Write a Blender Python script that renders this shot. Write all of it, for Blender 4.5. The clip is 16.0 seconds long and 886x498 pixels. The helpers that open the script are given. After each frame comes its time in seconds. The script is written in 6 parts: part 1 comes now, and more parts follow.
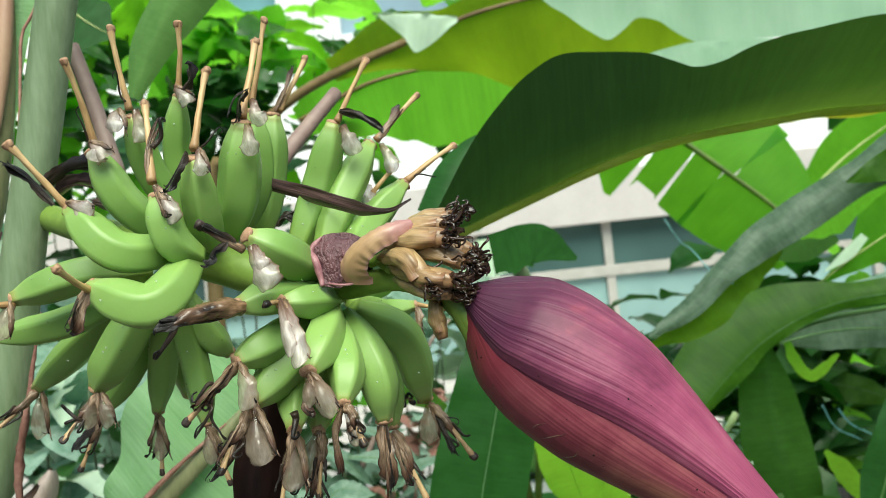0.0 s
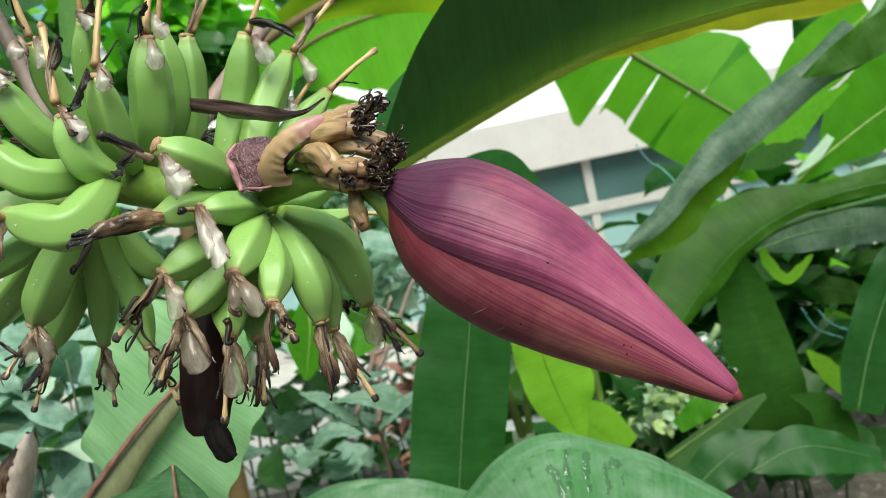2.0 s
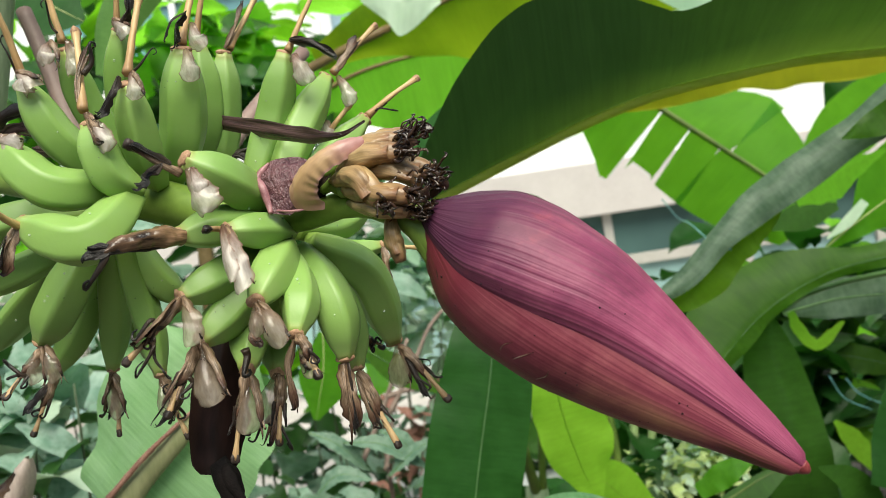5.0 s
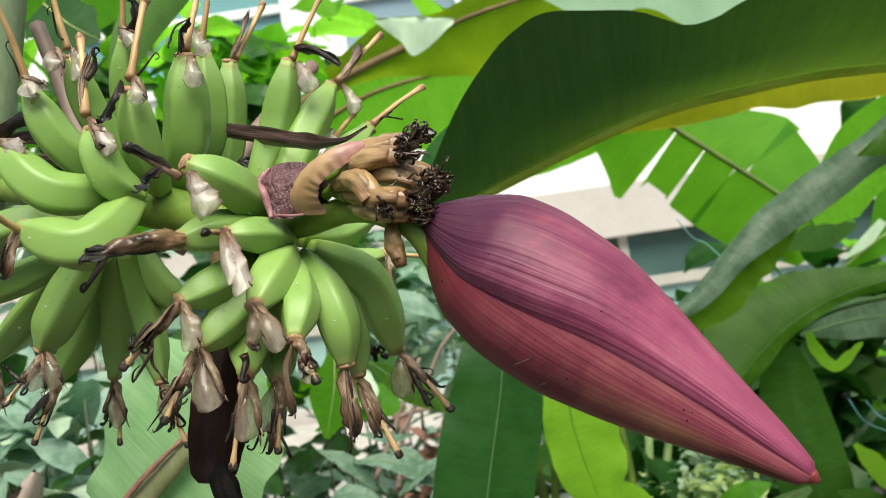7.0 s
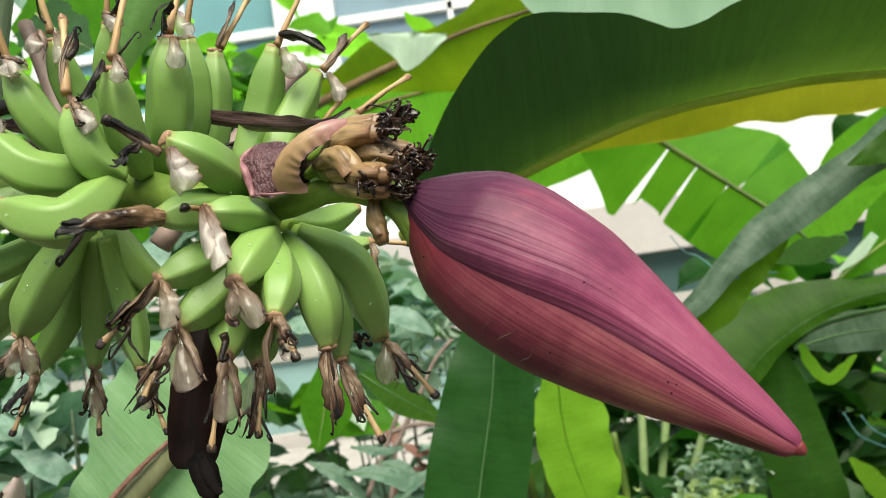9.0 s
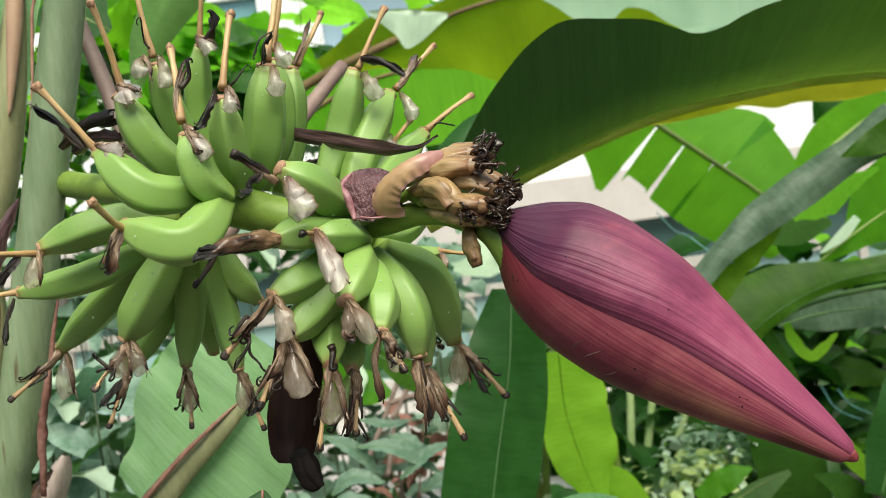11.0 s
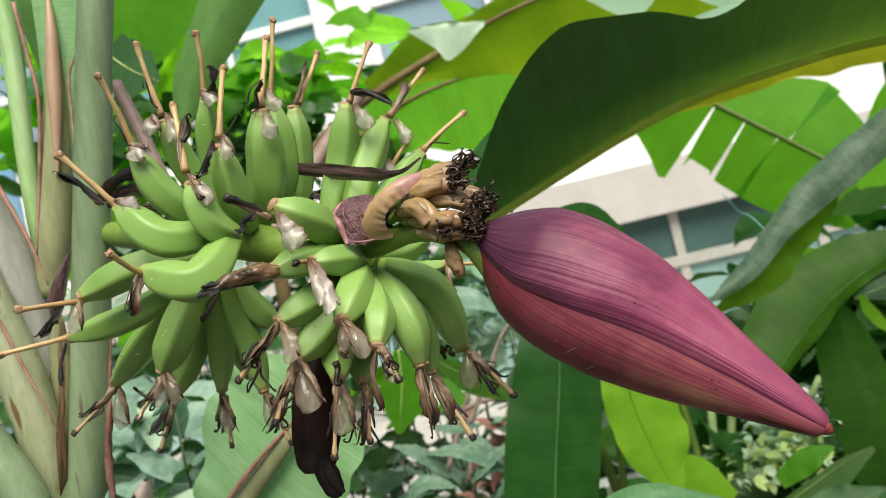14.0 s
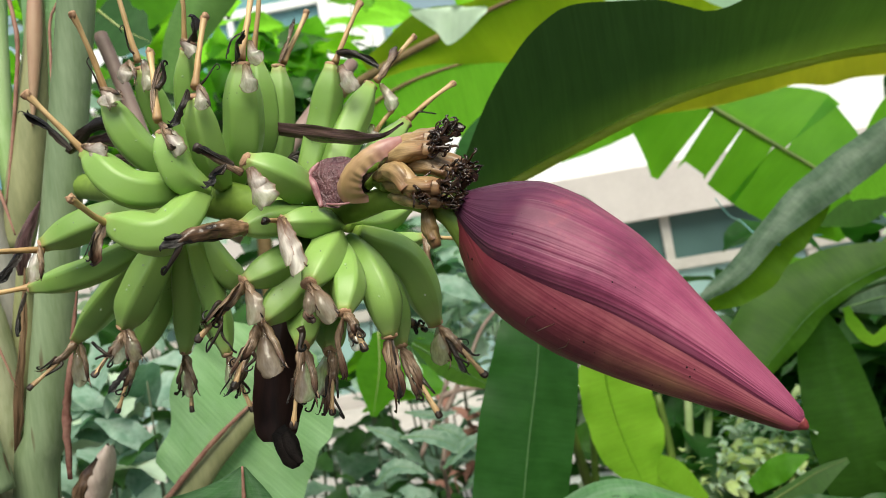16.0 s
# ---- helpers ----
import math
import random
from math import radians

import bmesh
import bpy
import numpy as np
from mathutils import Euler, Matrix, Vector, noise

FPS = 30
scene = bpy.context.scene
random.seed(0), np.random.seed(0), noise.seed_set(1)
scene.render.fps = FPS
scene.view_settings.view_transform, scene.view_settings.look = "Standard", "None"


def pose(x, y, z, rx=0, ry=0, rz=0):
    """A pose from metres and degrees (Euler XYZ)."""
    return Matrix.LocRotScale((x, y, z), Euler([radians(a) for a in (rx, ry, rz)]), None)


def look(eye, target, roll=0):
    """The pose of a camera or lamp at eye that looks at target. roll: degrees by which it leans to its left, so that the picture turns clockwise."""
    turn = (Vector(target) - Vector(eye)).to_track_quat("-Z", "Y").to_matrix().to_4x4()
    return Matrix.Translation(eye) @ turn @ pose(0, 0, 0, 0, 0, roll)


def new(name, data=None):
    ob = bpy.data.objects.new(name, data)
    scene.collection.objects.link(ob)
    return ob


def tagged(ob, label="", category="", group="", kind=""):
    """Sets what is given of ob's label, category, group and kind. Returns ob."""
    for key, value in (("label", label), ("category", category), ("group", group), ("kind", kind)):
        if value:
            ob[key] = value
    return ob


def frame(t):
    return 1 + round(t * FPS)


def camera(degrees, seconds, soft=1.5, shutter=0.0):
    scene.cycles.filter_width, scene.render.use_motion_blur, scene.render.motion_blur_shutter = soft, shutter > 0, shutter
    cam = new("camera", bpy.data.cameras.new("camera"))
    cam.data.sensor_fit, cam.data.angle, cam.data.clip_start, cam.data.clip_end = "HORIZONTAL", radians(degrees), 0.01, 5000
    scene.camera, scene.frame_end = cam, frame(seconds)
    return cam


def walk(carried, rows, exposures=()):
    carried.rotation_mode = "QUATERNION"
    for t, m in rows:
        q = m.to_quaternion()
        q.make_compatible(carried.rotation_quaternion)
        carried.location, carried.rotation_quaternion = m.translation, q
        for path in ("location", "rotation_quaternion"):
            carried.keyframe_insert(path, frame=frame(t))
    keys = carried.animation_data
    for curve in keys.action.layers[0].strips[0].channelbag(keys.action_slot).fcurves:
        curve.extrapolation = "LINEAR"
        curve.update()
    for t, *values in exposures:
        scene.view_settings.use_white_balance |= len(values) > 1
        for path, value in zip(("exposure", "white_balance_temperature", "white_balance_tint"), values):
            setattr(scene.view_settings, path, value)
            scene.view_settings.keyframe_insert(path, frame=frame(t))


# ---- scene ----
cam = camera(58.4, 16.0, 0.8)
cam.data.dof.use_dof, cam.data.dof.focus_distance, cam.data.dof.aperture_fstop = True, 0.51, 11.0
METRES, EYE, TILT, LEAN, TURN = 0.6, 1.5, 0.0, 6.0, 0.0
ROWS = [
    (0.0, 0.0, 0.0, 0.0, 0.0, 0.0, -0.0),
    (0.5, 0.0459, 0.0107, -0.0097, -0.67, -1.31, 1.71),
    (1.0, 0.0533, 0.033, -0.0386, -0.6, -2.69, 2.9),
    (1.5, 0.0345, 0.0082, -0.0558, -0.8, -3.21, 4.46),
    (2.0, 0.0681, 0.0024, -0.0767, -0.96, -3.11, 5.8),
    (2.5, 0.0708, 0.0259, -0.0726, -0.15, -3.09, 5.3),
    (3.0, 0.054, 0.0419, -0.0714, 0.47, -3.25, 3.96),
    (3.5, 0.0395, 0.0395, -0.0487, 0.21, -2.29, 2.38),
    (6.0, 0.0479, 0.0774, -0.1158, 0.38, 1.12, 2.76),
    (6.5, 0.0485, 0.0792, -0.119, 1.1, 1.48, 3.24),
    (7.0, 0.0577, 0.0711, -0.1046, 1.42, 1.98, 2.36),
    (7.5, 0.0819, 0.0554, -0.107, 1.12, 2.87, 1.58),
    (8.0, 0.0871, 0.0763, -0.1254, 1.08, 3.52, 1.87),
    (8.5, 0.0808, 0.0763, -0.1337, 1.02, 3.89, 2.09),
    (9.0, 0.0678, 0.0812, -0.1487, 1.09, 3.68, 2.42),
    (9.5, -0.0081, 0.0937, -0.1082, 0.43, 2.49, 0.92),
    (10.0, -0.0776, 0.0146, -0.0828, -2.66, 1.67, 0.46),
    (12.5, 0.0417, -0.0228, -0.0955, 3.97, 0.78, 5.79),
    (13.0, 0.0593, -0.055, -0.0866, 4.48, 1.54, 7.21),
    (13.5, 0.0564, -0.0668, -0.0782, 4.99, 1.88, 7.52),
    (14.0, 0.06, -0.0596, -0.087, 5.19, 1.78, 7.23),
    (14.5, 0.0631, -0.0521, -0.0934, 5.4, 1.48, 6.97),
    (15.0, 0.0968, -0.0522, -0.0913, 5.2, 1.06, 6.32),
    (15.5, 0.1083, -0.042, -0.0824, 4.6, 0.83, 4.56),
    (16.0, 0.0715, -0.0253, -0.112, 4.43, 1.07, 3.56),
]
walk(cam, [(t, pose(0, 0, EYE, TILT, LEAN, TURN) @ pose(METRES * x, METRES * y, METRES * z, 90 + pitch, roll, yaw)) for t, x, y, z, yaw, pitch, roll in ROWS],
     exposures=[(0.0, 0.2, 6550, -4), (1.0, 0.2, 6700, -3), (2.0, 0.2, 6470, -5), (2.5, 0.2, 6600, -3), (3.4, 0.18, 6700, 1), (6.0, 0.16, 7000, 2), (10.0, 0.14, 7000, 2), (12.5, 0.07, 7000, 3), (16.0, 0.07, 7000, 3)])

# ---- world and light ----
world = bpy.data.worlds.new("sky")
scene.world = world
world.use_nodes = True
wn = world.node_tree.nodes
sky = wn.new("ShaderNodeTexSky")
sky.sky_type, sky.sun_disc = "NISHITA", False
sky.sun_elevation, sky.sun_rotation = radians(53), radians(169)
wn["Background"].inputs["Strength"].default_value = 0.135
world.node_tree.links.new(sky.outputs[0], wn["Background"].inputs["Color"])
sun = new("sun", bpy.data.lights.new("sun", "SUN"))
sun.data.energy, sun.data.angle, sun.data.color = 5.0, radians(45), (1.0, 0.96, 0.88)
sun.matrix_world = look((0.3, -1.55, 2.1), (0, 0, 0))


# ---- materials ----
def shader(name):
    m = bpy.data.materials.new(name)
    m.use_nodes = True
    t = m.node_tree
    return m, t, t.nodes["Principled BSDF"], t.nodes["Material Output"]


def node(t, kind, **inputs):
    n = t.nodes.new(kind)
    for key, value in inputs.items():
        n.inputs[key.replace("_", " ")].default_value = value
    return n


def coords(t, out, size):
    co, mp = t.nodes.new("ShaderNodeTexCoord"), t.nodes.new("ShaderNodeMapping")
    mp.inputs["Scale"].default_value = size
    t.links.new(co.outputs[out], mp.inputs["Vector"])
    return mp.outputs[0]


def ramp(t, fac, stops):
    r = t.nodes.new("ShaderNodeValToRGB")
    while len(r.color_ramp.elements) < len(stops):
        r.color_ramp.elements.new(0.5)
    for e, (at, col) in zip(r.color_ramp.elements, stops):
        e.position, e.color = at, (*col, 1)
    t.links.new(fac, r.inputs[0])
    return r.outputs[0]


def blend(t, fac, a, b, kind="MIX"):
    n = t.nodes.new("ShaderNodeMix")
    n.data_type, n.blend_type = "RGBA", kind
    for socket, v in ((n.inputs[0], fac), (n.inputs[6], a), (n.inputs[7], b)):
        if isinstance(v, bpy.types.NodeSocket):
            t.links.new(v, socket)
        else:
            socket.default_value = v if isinstance(v, float) else (*v, 1)
    return n.outputs[2]


def bumped(t, bsdf, height, strength, distance):
    b = node(t, "ShaderNodeBump", Strength=strength, Distance=distance)
    t.links.new(height, b.inputs["Height"])
    t.links.new(b.outputs[0], bsdf.inputs["Normal"])
    return b.outputs[0]


def plain(name, dark, light, size=30.0, rough=0.6, bump=0.25, depth=0.001, stretch=(1, 1, 1), out="Object", glow=0.0, spots=None, metal=0.0, gloss=0.4):
    """A surface of two mixed tones with fine relief; glow lets light through."""
    m, t, b, end = shader(name)
    v = coords(t, out, stretch)
    big, fine = node(t, "ShaderNodeTexNoise", Scale=size, Detail=4.0, Roughness=0.6), node(t, "ShaderNodeTexNoise", Scale=size * 7, Detail=3.0)
    for n in (big, fine):
        t.links.new(v, n.inputs["Vector"])
    tone = blend(t, 0.3, big.outputs[0], fine.outputs[0])
    col = ramp(t, tone, [(0.34, dark), (0.66, light)])
    if spots:
        sp = node(t, "ShaderNodeTexNoise", Scale=spots[1], Detail=2.0)
        t.links.new(v, sp.inputs["Vector"])
        mask = ramp(t, sp.outputs[0], [(spots[2], (0, 0, 0)), (spots[2] + 0.06, (1, 1, 1))])
        col = blend(t, mask, col, spots[0])
    t.links.new(col, b.inputs["Base Color"])
    b.inputs["Roughness"].default_value, b.inputs["Metallic"].default_value = rough, metal
    b.inputs["Specular IOR Level"].default_value = gloss
    bumped(t, b, tone, bump, depth)
    if glow:
        tr, mix = t.nodes.new("ShaderNodeBsdfTranslucent"), node(t, "ShaderNodeMixShader", Fac=glow)
        t.links.new(col, tr.inputs[0])
        for n, s in enumerate((b.outputs[0], tr.outputs[0])):
            t.links.new(s, mix.inputs[n + 1])
        t.links.new(mix.outputs[0], end.inputs[0])
    return m


def leaf_skin(name, dark, light, through_col, glow=0.4, veins=70.0, rough=0.5, vein_tone=0.25, waxy=0.0, rib_glow=None, far=None):
    """A leaf's blade: cross veins over its length, blotches, and light that shines through."""
    m, t, b, end = shader(name)
    uv = coords(t, "UV", (1, 1, 1))
    wave, fine = node(t, "ShaderNodeTexNoise", Scale=1.0, Detail=3.0, Roughness=0.6), node(t, "ShaderNodeTexNoise", Scale=3.3, Detail=2.0)
    streak = coords(t, "UV", (veins, 1.6, 1))
    blot, mid = node(t, "ShaderNodeTexNoise", Scale=3.0, Detail=4.0), node(t, "ShaderNodeTexNoise", Scale=16.0, Detail=3.0)
    slow = coords(t, "UV", (1, 0.35, 1))
    for n in (wave, fine):
        t.links.new(streak, n.inputs["Vector"])
    for n in (blot, mid):
        t.links.new(slow, n.inputs["Vector"])
    tone = blend(t, 0.35, blot.outputs[0], mid.outputs[0])
    lines = blend(t, 0.4, wave.outputs[0], fine.outputs[0])
    tone = blend(t, vein_tone, tone, lines)
    col = ramp(t, tone, [(0.36, dark), (0.64, light)])
    b.inputs["Specular IOR Level"].default_value = 0.22
    # light coming through beside the midrib, painted into the colours
    if rib_glow:
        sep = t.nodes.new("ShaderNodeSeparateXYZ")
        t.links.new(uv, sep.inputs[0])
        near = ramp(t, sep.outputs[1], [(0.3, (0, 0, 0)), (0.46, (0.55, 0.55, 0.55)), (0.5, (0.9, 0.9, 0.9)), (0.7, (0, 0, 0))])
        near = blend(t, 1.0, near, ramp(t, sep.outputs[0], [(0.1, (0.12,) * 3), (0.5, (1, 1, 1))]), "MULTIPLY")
        col = blend(t, near, col, rib_glow)
    # pale blotches: wax bloom and glossy sheen, both put into the colour
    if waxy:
        wax_sheen = node(t, "ShaderNodeTexNoise", Scale=5.0, Detail=5.0, Roughness=0.7)
        t.links.new(uv, wax_sheen.inputs["Vector"])
        mask = ramp(t, wax_sheen.outputs[0], [(0.4, (0, 0, 0)), (0.75, (waxy, waxy, waxy))])
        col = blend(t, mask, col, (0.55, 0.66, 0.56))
    t.links.new(col, b.inputs["Base Color"])
    b.inputs["Roughness"].default_value = rough
    nrm = bumped(t, b, lines, 0.25, 0.0015)
    tr, mix = t.nodes.new("ShaderNodeBsdfTranslucent"), node(t, "ShaderNodeMixShader", Fac=glow)
    # backlight growing towards the far end, put into the through colour
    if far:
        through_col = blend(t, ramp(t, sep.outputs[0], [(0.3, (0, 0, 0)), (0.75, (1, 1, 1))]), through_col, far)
    if rib_glow:
        through_col = blend(t, near, through_col, tuple(2.2 * c for c in rib_glow))
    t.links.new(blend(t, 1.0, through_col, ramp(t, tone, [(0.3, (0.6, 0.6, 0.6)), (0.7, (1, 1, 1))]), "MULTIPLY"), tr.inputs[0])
    t.links.new(nrm, tr.inputs["Normal"])
    for n, s in enumerate((b.outputs[0], tr.outputs[0])):
        t.links.new(s, mix.inputs[n + 1])
    t.links.new(mix.outputs[0], end.inputs[0])
    return m


def finger_skin():
    m, t, b, end = shader("green_banana_skin")
    v, uv = coords(t, "Object", (1, 1, 1)), coords(t, "UV", (1, 1, 1))
    n1, n2 = node(t, "ShaderNodeTexNoise", Scale=28.0, Detail=4.0), node(t, "ShaderNodeTexNoise", Scale=420.0, Detail=2.0)
    for n in (n1, n2):
        t.links.new(v, n.inputs["Vector"])
    sep = t.nodes.new("ShaderNodeSeparateXYZ")
    t.links.new(uv, sep.inputs[0])
    info = t.nodes.new("ShaderNodeObjectInfo")
    along = ramp(t, sep.outputs[0], [(0.0, (0.225, 0.335, 0.057)), (0.3, (0.222, 0.37, 0.096)), (0.8, (0.215, 0.36, 0.092)), (0.93, (0.31, 0.46, 0.15)), (0.97, (0.35, 0.38, 0.12))])
    col = blend(t, ramp(t, n1.outputs[0], [(0.35, (0, 0, 0)), (0.7, (0.45, 0.45, 0.45))]), along, (0.15, 0.29, 0.05))
    col = blend(t, ramp(t, info.outputs["Random"], [(0.0, (0, 0, 0)), (1.0, (0.5, 0.5, 0.5))]), col, (0.31, 0.48, 0.13))
    sp = node(t, "ShaderNodeTexVoronoi", Scale=130.0)
    t.links.new(v, sp.inputs["Vector"])
    col = blend(t, ramp(t, sp.outputs["Distance"], [(0.0, (0.12, 0.12, 0.12)), (0.04, (0, 0, 0))]), col, (0.06, 0.09, 0.02))
    t.links.new(col, b.inputs["Base Color"])
    b.inputs["Roughness"].default_value = 0.4
    b.inputs["Specular IOR Level"].default_value = 0.42
    b.inputs["Subsurface Weight"].default_value = 0.15
    b.inputs["Subsurface Radius"].default_value = (0.004, 0.006, 0.002)
    bumped(t, b, blend(t, 0.3, n1.outputs[0], n2.outputs[0]), 0.22, 0.001)
    return m


def bract_skin(name, dark, mid, light, fibre, neck_col, spot=None, ribs=80.0, depth=0.8):
    """The bud's bracts: uneven fine ribs along their length, waxy bloom, a dusky neck, small scars."""
    m, t, b, end = shader(name)
    uv = coords(t, "UV", (1, 1, 1))
    sep = t.nodes.new("ShaderNodeSeparateXYZ")
    t.links.new(uv, sep.inputs[0])
    rib = node(t, "ShaderNodeTexNoise", Scale=1.0, Detail=1.5, Roughness=0.5)
    t.links.new(coords(t, "UV", (1.1, ribs, 1)), rib.inputs["Vector"])
    hair = node(t, "ShaderNodeTexNoise", Scale=1.0, Detail=2.0)
    t.links.new(coords(t, "UV", (2.5, ribs * 3.1, 1)), hair.inputs["Vector"])
    band = node(t, "ShaderNodeTexNoise", Scale=1.0, Detail=3.0)
    t.links.new(coords(t, "UV", (1.6, 11, 1)), band.inputs["Vector"])
    blot = node(t, "ShaderNodeTexNoise", Scale=5.0, Detail=6.0, Roughness=0.7)
    t.links.new(uv, blot.inputs["Vector"])
    tone = blend(t, 0.45, blot.outputs[0], blend(t, 0.35, band.outputs[0], hair.outputs[0]))
    col = ramp(t, tone, [(0.36, dark), (0.49, mid), (0.63, light)])
    even = ramp(t, sep.outputs[0], [(0.5, (0, 0, 0)), (0.88, (0.7, 0.7, 0.7))])
    col = blend(t, even, col, mid)
    neck = ramp(t, blend(t, 0.14, sep.outputs[0], blot.outputs[0]), [(0.07, (0.98, 0.98, 0.98)), (0.15, (0.92, 0.92, 0.92)), (0.25, (0.68, 0.68, 0.68)), (0.38, (0.32, 0.32, 0.32)), (0.56, (0.0, 0.0, 0.0))])
    col = blend(t, neck, col, neck_col)
    if spot:
        a = ramp(t, blend(t, 0.5, blot.outputs[0], band.outputs[0]), [(0.4, (0, 0, 0)), (0.6, (0.6, 0.6, 0.6))])
        c = ramp(t, sep.outputs[0], [(0.38, (0, 0, 0)), (0.62, (1, 1, 1))])
        low = ramp(t, sep.outputs[1], [(0.58, (0.15, 0.15, 0.15)), (0.66, (1, 1, 1)), (0.85, (1, 1, 1))])
        col = blend(t, blend(t, 1.0, blend(t, 1.0, a, c, "MULTIPLY"), low, "MULTIPLY"), col, spot)
        scab = node(t, "ShaderNodeTexNoise", Scale=4.0, Detail=4.0, Roughness=0.6)
        t.links.new(coords(t, "UV", (1.8, 8, 1)), scab.inputs["Vector"])
        a = ramp(t, scab.outputs[0], [(0.4, (0, 0, 0)), (0.5, (0.85, 0.85, 0.85))])
        c = ramp(t, sep.outputs[0], [(0.82, (0, 0, 0)), (0.87, (1, 1, 1)), (0.955, (1, 1, 1)), (0.98, (0, 0, 0))])
        low = ramp(t, sep.outputs[1], [(0.61, (0, 0, 0)), (0.65, (1, 1, 1)), (0.74, (1, 1, 1)), (0.78, (0, 0, 0))])
        col = blend(t, blend(t, 1.0, blend(t, 1.0, a, c, "MULTIPLY"), low, "MULTIPLY"), col, (0.07, 0.026, 0.012))
    else:
        blush = ramp(t, blot.outputs[0], [(0.56, (0, 0, 0)), (0.7, (0.5, 0.5, 0.5))])
        c = ramp(t, sep.outputs[0], [(0.08, (0, 0, 0)), (0.2, (1, 1, 1)), (0.4, (0, 0, 0))])
        col = blend(t, blend(t, 1.0, blush, c, "MULTIPLY"), col, (0.36, 0.06, 0.07))
    line = ramp(t, rib.outputs[0], [(0.3, (0.6, 0.48, 0.54)), (0.44, (0.87, 0.81, 0.84)), (0.54, (1, 1, 1))])
    fade = ramp(t, blend(t, 0.5, blot.outputs[0], band.outputs[0]), [(0.36, (0.15 * depth,) * 3), (0.6, (depth,) * 3)])
    fade = blend(t, 1.0, fade, ramp(t, sep.outputs[0], [(0.5, (1, 1, 1)), (0.88, (0.25, 0.25, 0.25))]), "MULTIPLY")
    col = blend(t, fade, col, blend(t, 1.0, col, line, "MULTIPLY"))
    t.links.new(col, b.inputs["Base Color"])
    t.links.new(ramp(t, tone, [(0.35, (0.4,) * 3), (0.65, (0.54,) * 3)]), b.inputs["Roughness"])
    b.inputs["Specular IOR Level"].default_value = 0.27
    bumped(t, b, blend(t, 0.2, rib.outputs[0], hair.outputs[0]), fibre, 0.0016)
    return m


def dry_skin(name, stops, streak=0.5, across=14.0, rough=0.3, glow=0.0, clear=0.0, rim=None, bump=0.4, vary=0.35, gloss=0.5):
    """Withered tissue: colours along its length, fibres, an own tone for each piece, thin enough to shine through."""
    m, t, b, end = shader(name)
    v, uv = coords(t, "UV", (2.0, across, 1)), coords(t, "UV", (1, 1, 1))
    n1, n2 = node(t, "ShaderNodeTexNoise", Scale=1.5, Detail=4.0, Roughness=0.6), node(t, "ShaderNodeTexNoise", Scale=5.0, Detail=4.0)
    t.links.new(v, n1.inputs["Vector"])
    t.links.new(uv, n2.inputs["Vector"])
    sep, info = t.nodes.new("ShaderNodeSeparateXYZ"), t.nodes.new("ShaderNodeObjectInfo")
    t.links.new(uv, sep.inputs[0])
    tone = blend(t, 0.4, n1.outputs[0], n2.outputs[0])
    col = ramp(t, blend(t, 0.18, sep.outputs[0], n2.outputs[0]), stops)
    low = 1 - streak
    col = blend(t, 1.0, col, ramp(t, tone, [(0.36, (low, low * 0.95, low * 0.9)), (0.6, (1, 1, 1))]), "MULTIPLY")
    own = 1 - vary
    col = blend(t, 1.0, col, ramp(t, info.outputs["Random"], [(0.0, (own, own * 0.95, own * 0.9)), (1.0, (1, 1, 1))]), "MULTIPLY")
    if rim:
        col = blend(t, ramp(t, sep.outputs[1], [(0.0, (1, 1, 1)), (0.035, (0.75, 0.75, 0.75)), (0.09, (0, 0, 0)), (0.91, (0, 0, 0)), (0.965, (0.75, 0.75, 0.75)), (1.0, (1, 1, 1))]), col, rim)
    t.links.new(col, b.inputs["Base Color"])
    b.inputs["Roughness"].default_value = rough
    b.inputs["Specular IOR Level"].default_value = gloss
    bumped(t, b, tone, bump, 0.001)
    out = b.outputs[0]
    for fac, kind in ((glow, "ShaderNodeBsdfTranslucent"), (clear, "ShaderNodeBsdfTransparent")):
        if fac:
            other, mix = t.nodes.new(kind), node(t, "ShaderNodeMixShader", Fac=fac)
            if glow and kind.endswith("Translucent"):
                t.links.new(col, other.inputs[0])
            t.links.new(out, mix.inputs[1])
            t.links.new(other.outputs[0], mix.inputs[2])
            out = mix.outputs[0]
    if glow or clear:
        t.links.new(out, end.inputs[0])
    return m


BANANA = finger_skin()
STALK = plain("green_stalk", (0.12, 0.2, 0.03), (0.22, 0.33, 0.06), 25, 0.42, 0.15)
STALK_PINK = plain("pinkish_leaf_stalk", (0.2, 0.13, 0.115), (0.34, 0.24, 0.2), 12, 0.5, 0.2)
STYLE = dry_skin("dried_tan_style", [(0.1, (0.4, 0.24, 0.11)), (0.35, (0.66, 0.43, 0.2)), (0.8, (0.74, 0.52, 0.27)), (0.95, (0.5, 0.28, 0.13))], 0.3, 8.0, 0.5, vary=0.2)
STYLE_LOW = dry_skin("dried_brown_style", [(0.1, (0.24, 0.14, 0.08)), (0.3, (0.55, 0.36, 0.2)), (0.75, (0.76, 0.53, 0.28)), (0.95, (0.46, 0.25, 0.11))], 0.35, 8.0, 0.45)
STYLE_TIP = plain("brown_style_knob", (0.24, 0.12, 0.065), (0.58, 0.36, 0.22), 320, 0.6, 0.8)
STYLE_BLACK = plain("black_style_end", (0.01, 0.008, 0.007), (0.07, 0.045, 0.035), 200, 0.5, 0.6)
